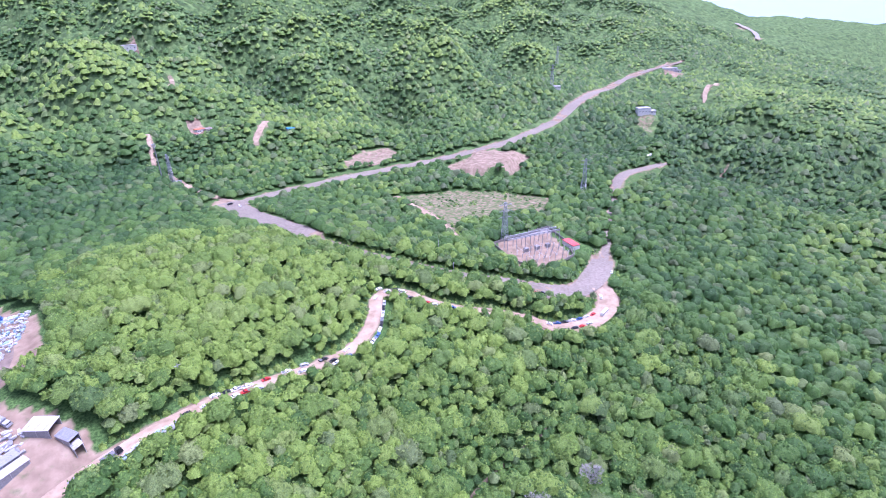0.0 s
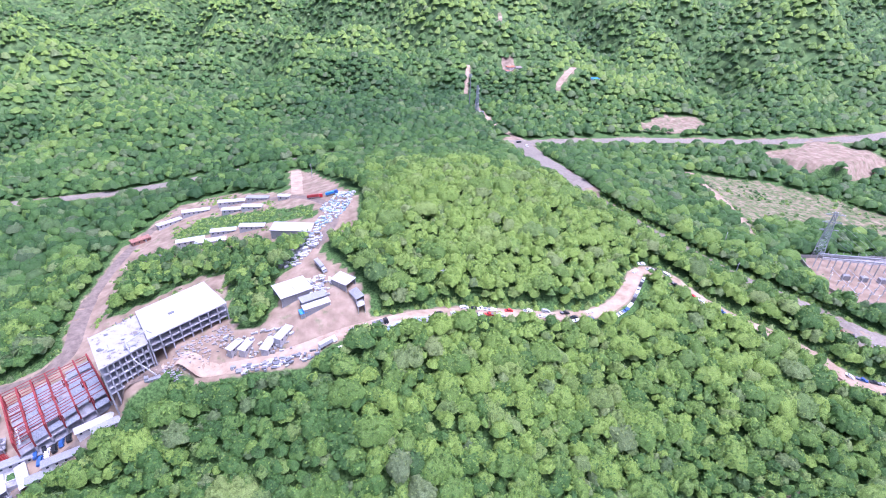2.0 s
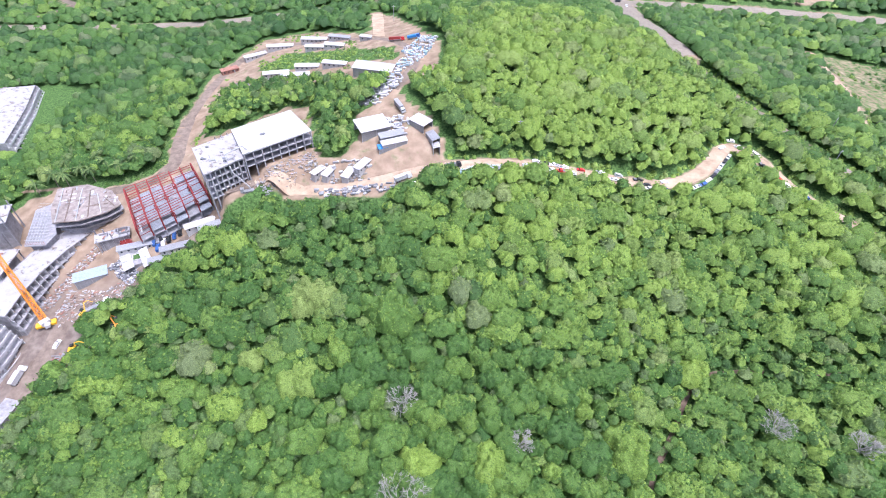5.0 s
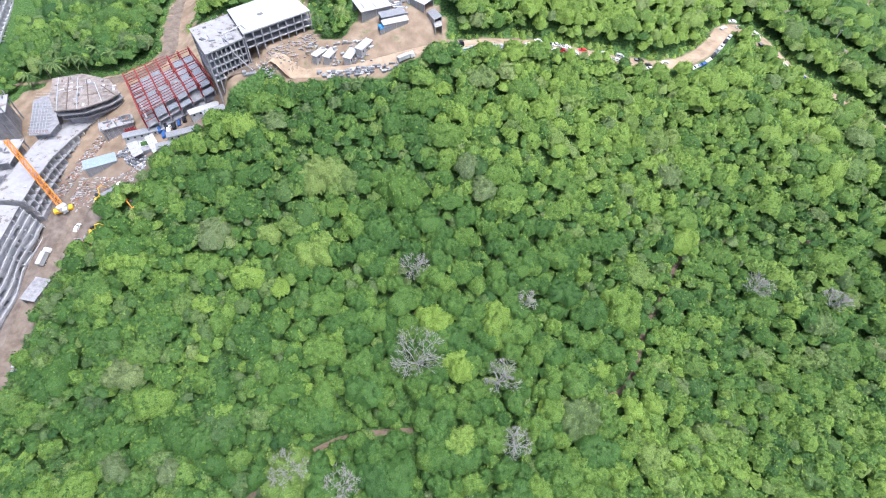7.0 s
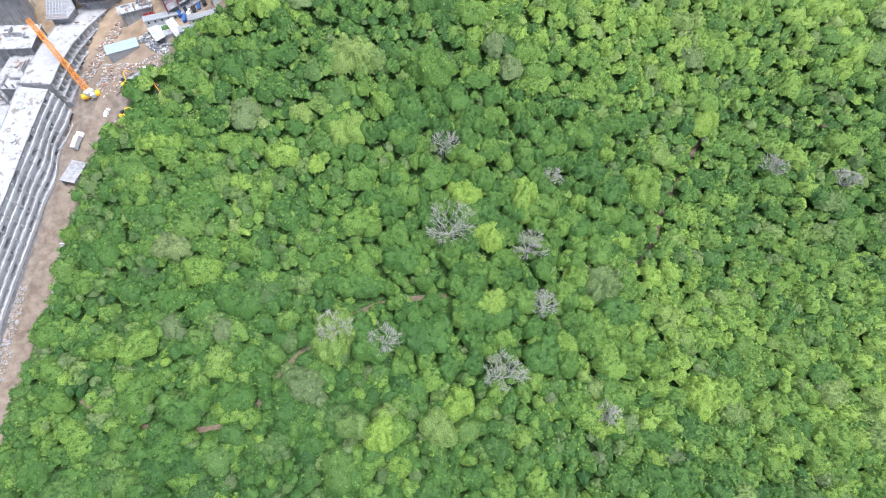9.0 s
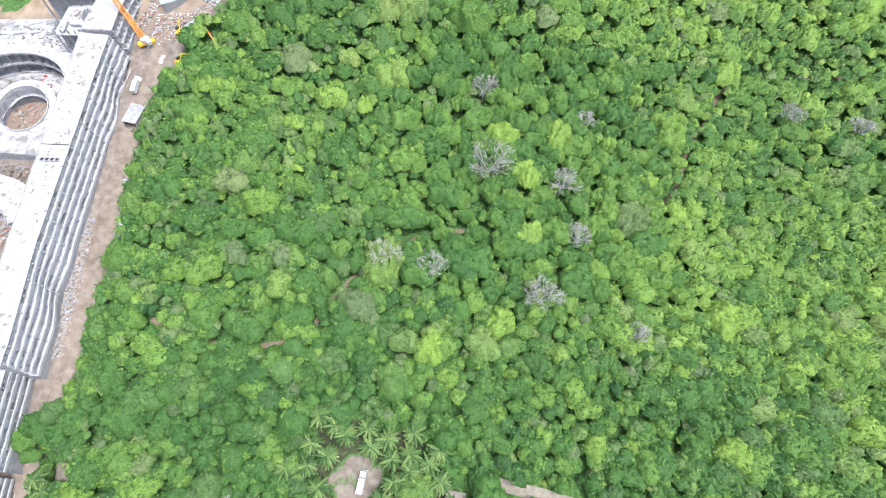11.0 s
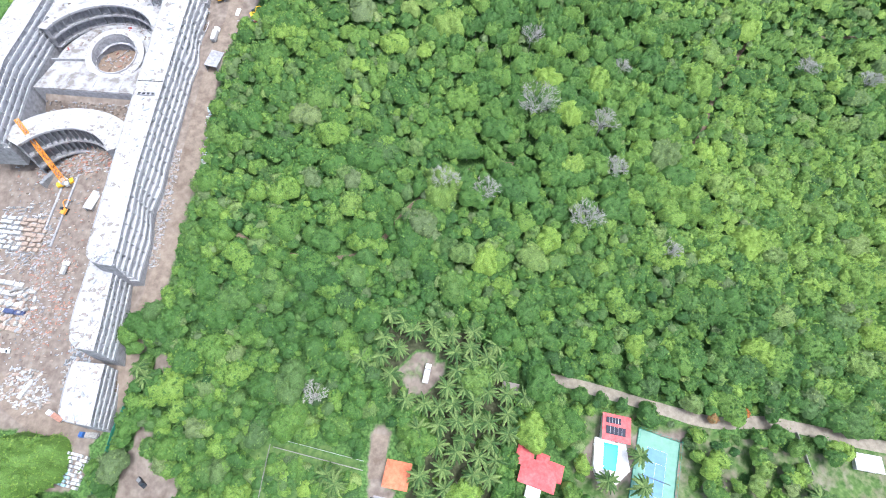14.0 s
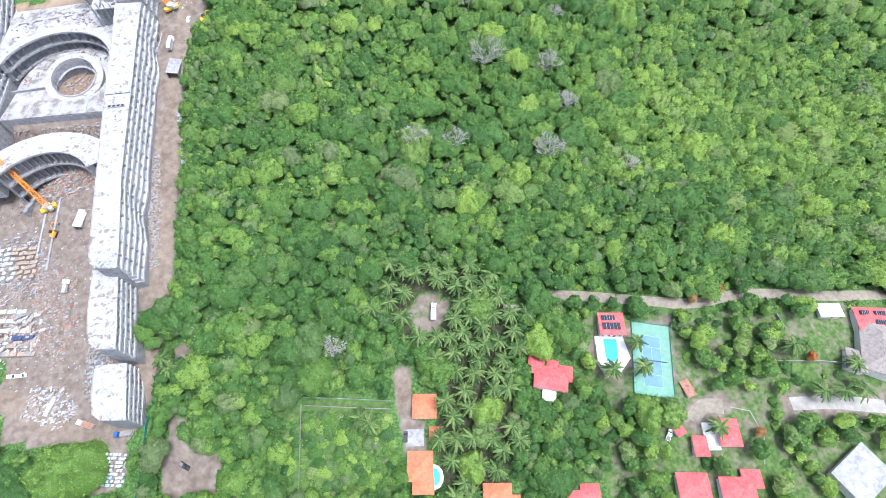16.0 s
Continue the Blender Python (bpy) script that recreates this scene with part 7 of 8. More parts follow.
def hill_house(x, y, turn, l, w, h, roof, label):
    z = low(x, y, l, w, turn)
    b = mid(x, y) - z
    th = thing("hill_house", x, y, z, turn, label, "house", "houses in the hills")
    part("wall_block", [box(0, 0, 0, l, w, h + b)], M_WALL, th)
    part("roof", [prism([(-l / 2 - 0.5, -w / 2 - 0.5), (l / 2 + 0.5, -w / 2 - 0.5), (l / 2 + 0.5, w / 2 + 0.5), (-l / 2 - 0.5, w / 2 + 0.5)], h + b, [h + b + 0.4, h + b + 0.4, h + b + 1.2, h + b + 1.2])], roof, th)
    for k in range(4):
        part("window", [box(-l / 2 + (k + 0.5) * l / 4, -w / 2 - 0.03, b + 1.0, 1.5, 0.12, 1.4)], M_GLASS, th)


hill_house(832, 466, -32, 22, 11, 7, M_WHITE, "white two-storey house alone in the woods")
hill_house(845, 456, -32, 10, 8, 4, M_WHITE, "small white annexe beside a house in the woods")
hill_house(1282, 656, -60, 34, 9, 5, M_WHITE, "long white roadside building by the highway")
hill_house(1288, 638, -60, 16, 9, 4, M_GREY, "grey roadside shed by the highway")
hill_house(210, 826, 20, 12, 8, 4, M_TILE_ORANGE, "orange-roofed house in a hill hamlet")
hill_house(222, 820, -10, 9, 7, 3.5, M_THATCH, "grey-roofed house in a hill hamlet")
hill_house(202, 815, 40, 8, 6, 3.5, M_RUST, "rusty-roofed hut in a hill hamlet")
hill_house(304, 714, 10, 10, 7, 4, M_BLUE_TARP, "blue-roofed hut in the hills")
hill_house(198, 1126, -20, 24, 10, 6, M_WHITE, "white house high on a wooded ridge")
hill_house(806, 632, -30, 12, 8, 4, M_WHITE, "white pumping station below a pylon")
for _x, _y in ((800, 640), (505, 350), (985, 775)):
    _p = thing("far_pylon", _x, _y, mid(_x, _y) - 0.3, 0, "tall grey lattice pylon standing in woods", "pylon", "far pylons")
    lattice(_p, "bracing", (0, 0, 0), (0, 0, 38), 6, 1.6, 10, 0.2, M_STEEL)
    for zz in (26, 31, 36):
        part("cross_arm", [bar((-5, 3, zz), (5, -3, zz), 0.3)], M_STEEL, _p)
for _x, _y, _t in ((223, 264, 20), (241, 303, 50), (35, 240, 10), (-52, 412, 0)):
    _p = thing("utility_pole", _x, _y, mid(_x, _y) - 0.2, _t, "grey utility pole with a cross-arm", "pole", "utility poles")
    part("pole", [bar((0, 0, 0), (0, 0, 12), 0.22, 8)], M_CONCRETE, _p)
    part("cross_arm", [bar((-1.4, 0, 11), (1.4, 0, 11), 0.14)], M_STEEL, _p)


# ---- houses and gardens by the shore ----
def hip_roof(l, w, h, over=0.7, ridge=None):
    a, b = l / 2 + over, w / 2 + over
    r = max(0.2, (l - w) / 2) if ridge is None else ridge
    v = [(-a, -b, 0), (a, -b, 0), (a, b, 0), (-a, b, 0), (-r, 0, h), (r, 0, h), (-a, -b, -0.25), (a, -b, -0.25), (a, b, -0.25), (-a, b, -0.25)]
    return v, [(0, 1, 5, 4), (2, 3, 4, 5), (1, 2, 5), (3, 0, 4), (6, 7, 1, 0), (7, 8, 2, 1), (8, 9, 3, 2), (9, 6, 0, 3), (9, 8, 7, 6)]


def house(x, y, turn, l, w, wall_h=3.0, roof_h=1.6, tiles=None, label="", wings=(), panels=(), terrace=()):
    tiles = tiles or M_TILE_RED
    z = low(x, y, l, w, turn)
    b = mid(x, y) - z
    th = thing("house", x, y, z, turn, label, "house", "houses by the shore")
    part("wall_block", [box(0, 0, 0, l, w, wall_h + b)], M_WALL, th)
    part("roof", [moved(hip_roof(l, w, roof_h), 0, 0, wall_h + b)], tiles, th)
    part("ridge_cap", [bar((-max(0.2, (l - w) / 2), 0, wall_h + b + roof_h + 0.02), (max(0.2, (l - w) / 2), 0, wall_h + b + roof_h + 0.02), 0.12)], tiles, th)
    if terrace:
        tx, ty, tl, tw = terrace
        part("terrace", [box(tx, ty, 0, tl, tw, b + 0.5)], M_WALL, th, "white terrace")
    for dx, dy, ll, ww, hh in wings:
        part("wing_block", [box(dx, dy, 0, ll, ww, hh + b)], M_WALL, th)
        part("wing_roof", [moved(hip_roof(ll, ww, 1.2), dx, dy, hh + b)] if ll >= ww else [moved(([(q[1], -q[0], q[2]) for q in hip_roof(ww, ll, 1.2)[0]], hip_roof(ww, ll, 1.2)[1]), dx, dy, hh + b)], tiles, th)
    for k in range(4):
        part("window", [box(-l / 2 + (k + 0.5) * l / 4, -w / 2 - 0.03, b + 1.0, 1.1, 0.1, 1.1)], M_GLASS, th)
    part("door", [box(l / 8, -w / 2 - 0.04, b, 1.0, 0.12, 2.05)], M_RUST, th)
    for dx, dy, ll, ww in panels:
        pn = part("solar_panel", [prism([(dx - ll / 2, dy - ww / 2), (dx + ll / 2, dy - ww / 2), (dx + ll / 2, dy + ww / 2), (dx - ll / 2, dy + ww / 2)], [wall_h + b + roof_h * 0.55] * 4, [wall_h + b + roof_h * 0.62 + 0.1, wall_h + b + roof_h * 0.62 + 0.1, wall_h + b + roof_h + 0.1, wall_h + b + roof_h + 0.1])], M_SOLAR, th)
        for i in range(1, 5):
            part("panel_joint", [box(dx - ll / 2 + i * ll / 5, dy, wall_h + b + roof_h * 0.83, 0.06, ww * 0.96, 0.32)], M_STEEL, pn)
    return th


house(20.8, -75.0, -10, 10.5, 9.5, 4.4, 0.9, label="red-roofed pool house with dark solar panels", panels=((-1.5, 2.6, 6, 2.4), (-0.5, -1.4, 8, 3.2)))
house(-11.5, -93, -18, 14, 9, 3.2, 1.8, label="house with a steep red tiled roof among trees", wings=((-7, 5.5, 6, 7, 3.0), (6.5, 3.2, 5, 6, 2.8), (0.5, 6, 4, 4, 2.6)), terrace=(0, -7, 6, 5))
house(-69.5, -94.5, -9, 9.5, 9.5, 3.2, 1.4, M_TILE_ORANGE, "house with a square orange clay tile roof")
house(-66.0, -106, -9, 5, 4, 2.6, 0.9, M_TILE_ORANGE, "small outbuilding with an orange tile roof")
house(-75, -118, -9, 10, 11, 3.2, 1.6, M_TILE_ORANGE, "orange-tiled house beside a small pool", wings=((1.5, -8, 8, 5, 2.8),))
house(-44, -134, -9, 11, 7, 3.2, 1.5, M_TILE_ORANGE, "orange-tiled house under palms", wings=((6, -4, 6, 6, 2.8),))
house(-14, -142, -9, 14, 7, 3.2, 1.5, label="red-tiled house at the edge of the gardens", wings=((8, 3, 7, 6, 2.9),))
house(56, -128, -10, 8, 10, 3.4, 1.6, label="red-tiled garden house with a white terrace", terrace=(-6.5, -1, 6, 11))
house(43, -131, -10, 5, 7, 3, 0.9, label="small red-roofed garden pavilion by the lane")
house(35, -145, -10, 12, 9, 3.6, 1.5, label="broad red-tiled house by the shore gardens", wings=((0, -7, 10, 6, 3.2),))
house(52, -149, -10, 13, 8, 3.6, 1.6, label="long red-tiled house with several roofs", wings=((7, 4, 7, 6, 3.2),))
house(36.5, -123.5, 20, 3.2, 3.2, 2.4, 0.9, label="tiny red-roofed gatehouse by the drive")
house(45.8, -107.8, -80, 6, 3, 2.4, 0.6, M_RUST, "low brown-roofed garden store")
house(-22.5, -59.5, -10, 6, 3.5, 2.4, 0.9, M_THATCH, "small thatched hut by the lane")
house(138, -104, 62, 26, 14, 5.5, 3.0, M_THATCH, "large grey-shingled villa with red-tiled wings", wings=((-10, 9, 9, 8, 4.5), (6, -10, 10, 9, 4.5)))
house(143, -92, -12, 15, 10, 5, 1.4, label="red-roofed villa wing with solar panels", panels=((-4, 2.4, 4, 2), (3, 2.4, 5, 2), (2, -2, 5, 2)))
house(124.5, -85, -8, 10, 5.5, 3, 0.3, M_WHITE, "white flat-roofed garage by the lane")
house(104, -152, 25, 20, 14, 5, 0.3, M_CONCRETE, "white flat-roofed modern house among gardens")


def tennis_court():
    cx, cy, turn = 35.3, -92.6, 72.0
    z = 53.2
    th = thing("tennis_court", cx, cy, z, turn, "pale green hard tennis court with a blue playing area", "tennis court")
    part("surround", [box(0, 0, -5, 34.0, 17.5, 5)], M_COURT, th)
    part("playing_area", [box(-1, 0, 0.004, 23.9, 8.6, 0.012)], M_COURT_BLUE, th, "blue hardcourt")
    for s in (-1, 1):
        part("side_line", [box(-1, s * 4.1, 0.016, 23.77, 0.08, 0.012)], M_LINE, th)
        part("base_line", [box(-1 + s * 11.85, 0, 0.017, 0.08, 8.23, 0.012)], M_LINE, th)
        part("service_line", [box(-1 + s * 6.4, 0, 0.018, 0.08, 8.23, 0.012)], M_LINE, th)
        part("net_post", [box(-1, s * 6.4, 0, 0.12, 0.12, 1.1)], M_DARK, th)
    part("centre_line", [box(-1, 0, 0.019, 12.8, 0.08, 0.012)], M_LINE, th)
    part("net", [box(-1, 0, 0.02, 0.06, 12.8, 0.95)], M_DARK, th)
    for sx, sy, l, t in ((0, 8.7, 34, 0), (0, -8.7, 34, 0), (17, 0, 17.5, 90), (-17, 0, 17.5, 90)):
        part("fence_panel", [box(sx, sy, 0, l, 0.08, 0.5, t), *[box(sx + (i / 8 - 0.5) * (l if t == 0 else 0), sy + (i / 8 - 0.5) * (l if t else 0), 0, 0.1, 0.1, 3) for i in range(9)],
                             box(sx, sy, 2.95, l, 0.08, 0.08, t)], M_GREEN_CLOTH, th)


def pool(x, y, turn, outline, deck, label):
    z = max(land_at(x + a, y + b) for a in (-6, 0, 6) for b in (-6, 0, 6)) + 0.1
    th = thing("swimming_pool", x, y, z, turn, label, "pool", "pools")
    part("deck", [prism(deck, -5, 0)], M_WALL, th, "white paved deck")
    part("coping", [prism([(a * 1.08, b * 1.05) for a, b in outline], 0, 0.12)], M_LINE, th)
    part("water", [prism(outline, 0.12, 0.135)], M_POOL, th, "turquoise water")
    return th


tennis_court()
pool(18.6, -85.5, -10, [(-3.2, -5.4), (2.0, -5.4), (2.6, 0), (2.8, 5), (-3.2, 5)], [(-7, -5), (-3, -12), (2, -11), (8, -4), (6, 6.5), (-7, 6.5)], "turquoise pool on a white terrace with loungers")
pool(-69.5, -123, -9, [(2.6 * math.cos(a), 3.6 * math.sin(a)) for a in np.linspace(0, 5.9, 12)], [(4 * math.cos(a), 5 * math.sin(a)) for a in np.linspace(0, 5.9, 12)], "small oval turquoise pool beside the house")
for _i in range(6):
    _x, _y = 12.6 + 0.35 * _i, -81 - 2.0 * _i
    _l = thing("sun_lounger", _x, _y, float(max(land_at(18.6 + a, -85.5 + b) for a in (-6, 0, 6) for b in (-6, 0, 6))) + 0.1, 170, "white sun lounger on the pool terrace", "lounger", "pool loungers")
    part("mattress", [box(0, 0, 0.3, 1.9, 0.65, 0.12)], M_WHITE, _l)
    part("frame", [box(0, 0, 0, 1.8, 0.6, 0.3)], M_GREY, _l)
_rv = truck("white motorhome parked in a sandy clearing", "w", M_WHITE, 8.5, 2.6, 2.2, "motorhome")
_rv.matrix_basis = tilt(-59, -54, 80, 3)


def low_wall(pts, h, t, m, label, name="garden_wall"):
    cx, cy = pts[0]
    cz = land_at(cx, cy)
    th = thing(name, cx, cy, cz - 0.5, 0, label, "wall", "garden walls")
    for (ax, ay), (bx, by) in zip(pts, pts[1:]):
        n = max(1, int(math.hypot(bx - ax, by - ay) / 6))
        for i in range(n):
            p, q = (ax + (bx - ax) * i / n, ay + (by - ay) * i / n), (ax + (bx - ax) * (i + 1) / n, ay + (by - ay) * (i + 1) / n)
            part("wall_section", [bar_wall((p[0] - cx, p[1] - cy, land_at(*p) - cz), (q[0] - cx, q[1] - cy, land_at(*q) - cz), t, h + 0.5)], m, th)
    return th


low_wall([(-123, -81.5), (-84, -89.5)], 1.4, 0.1, M_STEEL, "long pale fence along the meadow", "fence")
low_wall([(-123, -85), (-84, -93)], 1.2, 0.3, M_STONE, "low stone wall along the meadow")
low_wall([(-124.5, -84), (-126, -95), (-129, -118)], 1.0, 0.15, M_STONE, "pale garden wall across the meadow")
low_wall([(-193, -70), (-196, -80), (-201, -108), (-204, -125)], 2.2, 0.15, M_GREEN_CLOTH, "green mesh fence along the site", "fence")
low_wall([(97, -74), (100, -90)], 1.8, 0.3, M_STONE, "grey stone garden wall beside lawns")
low_wall([(90, -103), (110, -106), (128, -110)], 1.8, 0.3, M_STONE, "dark garden wall beside the drive")
low_wall([(62, -118), (70, -121), (72, -132), (68, -142)], 0.25, 0.4, M_STONE, "curving pale garden kerb", "garden_kerb")


# ---- trees ----
def crown_mesh(seed, rad, tall, lobes, count, half, tint, name="crown", material=None):
    rs = np.random.RandomState(seed)
    one = lambda q: np.array([float(q)])
    return leaf_mesh(name, [crowns(one(0), one(0), one(0), one(rad), one(tall), lobes, np.array([count]), half, rs, one(tint), max(6, min(26, round(2 * rad / 0.75))))], material)


def limbs(rs, base, top, rad, count, r):
    pcs = []
    for k in range(count):
        a = 2 * math.pi * (k + rs.uniform(-0.3, 0.3)) / count
        s = rs.uniform(0.45, 0.8)
        e = (math.cos(a) * rad * s, math.sin(a) * rad * s, top * rs.uniform(0.75, 1.05))
        m = (e[0] * 0.4, e[1] * 0.4, base + (e[2] - base) * 0.55)
        pcs += [bar((0, 0, base), m, r, 5), bar(m, e, r * 0.6, 4)]
    return pcs


def taper(h, r0, r1, n=7):
    v = [(r * math.cos(2 * math.pi * i / n), r * math.sin(2 * math.pi * i / n), z) for r, z in ((r0, 0), (r0 * 0.75, h * 0.3), (r1, h)) for i in range(n)]
    f = [(k * n + i, k * n + (i + 1) % n, (k + 1) * n + (i + 1) % n, (k + 1) * n + i) for k in range(2) for i in range(n)]
    return v, f


def tree(seed, rad, h, tint, label, lobes=16, dense=10.0, half=0.5, x=0.0, y=0.0, material=None):
    """A broad-leaved tree: tapered trunk with limbs, and a crown of many leaf clumps."""
    rs = random.Random(seed)
    th = thing("tree", x, y, (land_at(x, y) if x or y else -500) - 0.2, rs.uniform(0, 360), label, "tree", "trees of the hillside")
    part("trunk", [taper(h * 0.62, 0.34, 0.18), *limbs(rs, h * 0.4, h * 0.8, rad, 6, 0.12)], M_BARK, th)
    c = crown_mesh(seed, rad, rad * 0.68, lobes, int(0.45 * dense * rad * rad), half, tint, "crown", material)
    c.parent = th
    c.location = (0, 0, h - rad * 0.75)
    return th


def bare_tree(x, y, seed, rad=5.5, h=11.0):
    """A leafless grey tree of forking twigs."""
    rs = random.Random(seed)
    th = thing("bare_tree", x, y, land_at(x, y) - 0.2, 0, "leafless grey tree standing above green woods", "tree", "bare trees")
    part("trunk", [taper(h * 0.6, 0.35, 0.2)], M_TWIG, th)
    pcs = []
    lift = h * 0.5

    def fork(p, d, l, r, n):
        q = p + d * l
        pcs.append(bar(p, q, max(r, 0.05), 4 if n > 2 else 3))
        if n:
            for _ in range(3 if n > 1 else 3):
                e = (d + Vector((rs.uniform(-1, 1), rs.uniform(-1, 1), rs.uniform(-0.35, 0.55))) * 0.85).normalized()
                fork(q, e, l * rs.uniform(0.6, 0.85), r * 0.65, n - 1)
    for k in range(9):
        a = 2.4 * k + rs.uniform(-0.4, 0.4)
        out = (0.95, 0.75, 0.35)[k % 3]
        fork(Vector((0, 0, h * rs.uniform(0.4, 0.6))), Vector((math.cos(a) * out, math.sin(a) * out, 0.75)).normalized(), rad * (0.38 if k % 3 else 0.42), 0.15, 4)
    part("crown", pcs, M_TWIG, th)
    return th


def palm(seed, h=9.0):
    rs = random.Random(seed)
    th = thing("palm_tree", 0, 0, -500, 0, "coconut palm with arching green fronds", "palm tree", "palms")
    part("trunk", [bar((0, 0, 0), (0.3, 0.1, h * 0.5), 0.2, 7), bar((0.3, 0.1, h * 0.5), (0.4, 0.2, h), 0.16, 7)], M_BARK, th)
    for k in range(20):
        a = 2 * math.pi * k / 20 + rs.uniform(-0.15, 0.15)
        up = rs.uniform(-0.15, 1.0)
        l = rs.uniform(4.2, 5.6)
        pts = []
        for i in range(6):
            t = i / 5
            pts.append(Vector((0.4 + math.cos(a) * l * t, 0.2 + math.sin(a) * l * t, h + up * l * t - 0.75 * l * t * t)))
        side = Vector((-math.sin(a), math.cos(a), 0))
        v, f = [], []
        for q in (-1, 1):
            n = len(v)
            for i in range(7):
                t = i / 6
                j = min(4, int(t * 5))
                p = pts[j].lerp(pts[j + 1], t * 5 - j)
                d = (pts[j + 1] - pts[j]).normalized()
                wl = 0.62 * (0.12 + 0.85 * math.sin(math.pi * min(1, t * 0.82 + 0.14))) * (1.15 if i % 2 else 0.8)
                v += [tuple(p), tuple(p + side * q * wl + d * 0.5 * wl - Vector((0, 0, 0.45 * wl)))]
            f += [(n + 2 * i, n + 2 * i + 1, n + 2 * i + 3, n + 2 * i + 2) for i in range(6)]
        fr = mesh_object("frond", v, f, M_PALM, th, attrs={"tint": ("FACE", [0.3 + 0.55 * rs.random()] * len(f))})
    return th


BRIGHT = [(-56, 148, 10.6), (-22, 145, 11.8), (80, 104, 10.6), (-55, 115, 8.6), (-76, 121, 4.8), (57, 57, 10.4), (7, 73, 7.2), (23, 92, 7.8), (-4, 90, 7.6), (-55, 32, 11.0), (-34, -5, 7.0), (9, 45, 6.4), (114, 138, 7.6),
          (-68, 99, 4.1), (-5, 6, 6.6), (84, -43, 7.0), (92, 11, 8.4)]
BARE = [(-10, 73, 10.2), (12, 16, 8.1), (-13, 109, 6.0), (-35, 28, 6.2), (30, 44, 5.4), (35, 99, 4.5), (146, 116, 6.2), (181, 111, 5.6), (-55, 32, 6.5), (24, 68, 6.6), (-106, -66, 4.3), (52, 2, 5.0)]


def build_forest():
    note_built()
    rs = np.random.RandomState(11)
    near = lambda x, y: (np.hypot(x - 10, y - 60) < 330) & (y > -190) & (x < 330) & (x > -330)
    x, y = scatter(6.7, near, rs)
    room = np.ones(len(x), bool)
    for bx, by, br in BRIGHT + [(bx, by, 0.75 * br) for bx, by, br in BARE]:
        room &= np.hypot(x - bx, y - by) > br * 0.8
    x, y = x[room], y[room]
    u = rs.uniform(0, 1, len(x))
    rad = np.where(u < 0.1, rs.uniform(5.4, 8.0, len(x)), np.where(u < 0.5, rs.uniform(3.8, 5.2, len(x)), rs.uniform(2.6, 3.8, len(x))))
    e, _ = road_near(x, y, skip=("coast_road", "path2"))
    rad = np.minimum(rad, np.maximum(2.6, e * 0.75))
    young = inside(VEG_IN, x, y) | inside(VEG_IN2, x, y)
    rad = np.where(young, rad * 0.6, rad)
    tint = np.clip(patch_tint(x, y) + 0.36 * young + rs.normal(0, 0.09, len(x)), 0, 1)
    garden = inside(GARDEN, x, y)
    keep = ~garden | (rs.uniform(0, 1, len(x)) < 0.7)
    x, y, rad, tint, garden, young = [q[keep] for q in (x, y, rad, tint, garden, young)]
    rad = np.where(garden, np.minimum(rad, 4.6) * 0.85, rad)
    tint = np.clip(tint + garden * rs.uniform(-0.05, 0.5, len(x)), 0, 1)
    # the stand on the brow of the hill is built tree by tree
    stand = (abs(x - 12) < 66) & (y > 20) & (y < 134)
    sx, sy, sr, st = x[stand], y[stand], rad[stand], tint[stand]
    order = np.argsort(-sr)[:290]
    single = np.zeros(len(sx), bool)
    single[order] = True
    kinds = [tree(100 + i, 5.0, 11.0, 0.26 + 0.08 * i, lab) for i, lab in enumerate((
        "dark green broad-leaved tree in the hillside woods", "deep green broad-leaved tree with a dense crown", "green broad-leaved tree with a rounded crown",
        "mid-green broad-leaved tree with a lumpy crown", "fresh green broad-leaved tree in the woods", "light green broad-leaved tree in the woods", "yellow-green broad-leaved tree in the woods"))]
    used = set()
    for i in order:
        k = int(np.clip((st[i] - 0.15) / 0.1, 0, 6))
        s = sr[i] / 5.0
        m = pose(sx[i], sy[i], land_at(sx[i], sy[i]) - 0.2, 0, 0, rs.uniform(0, 360)) @ Matrix.Diagonal((s, s, 0.75 + 0.25 * s, 1))
        if k not in used:
            used.add(k)
            kinds[k].matrix_basis = m
        else:
            c = copy_thing(kinds[k], pose(0, 0, 0))
            c.matrix_basis = m
    for k, t in enumerate(kinds):
        if k not in used:
            for o in (*t.children, t):
                bpy.data.objects.remove(o)
    keep = ~stand
    keep[np.nonzero(stand)[0][~single]] = True
    x, y, rad, tint = x[keep], y[keep], rad[keep], tint[keep]
    z = land(x, y) + 3.2 + 0.45 * np.minimum(rad, 5) + rs.uniform(-1.2, 1.6, len(x)) + 1.5 * (rad > 5.3)
    woods = crowns_by_size(x, y, z, rad, rad * np.where(rad > 5.3, rs.uniform(0.42, 0.6, len(x)), rs.uniform(0.5, 0.85, len(x))), ((3.6, 5, 9), (4.8, 7, 14), (6.0, 9, 20), (9.0, 12, 38)), 0.62, rs, tint, np.where(np.hypot(x + 10, y - 30) < 240, 3.6, 2.0))
    # saplings and shrubs between them
    x, y = scatter(5.6, near, rs, 1.5)
    keep = ~inside(GARDEN, x, y) | (rs.uniform(0, 1, len(x)) < 0.45)
    x, y = x[keep], y[keep]
    r2 = rs.uniform(1.9, 3.3, len(x))
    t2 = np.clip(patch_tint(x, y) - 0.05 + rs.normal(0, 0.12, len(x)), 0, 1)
    shrubs = crowns(x, y, land(x, y) + np.where(inside(GARDEN, x, y), rs.uniform(0.0, 1.5, len(x)), rs.uniform(4.0, 6.8, len(x))), r2, r2 * 0.8, 4, (2.6 * r2 * r2).astype(int), 0.55, rs, t2, 3)
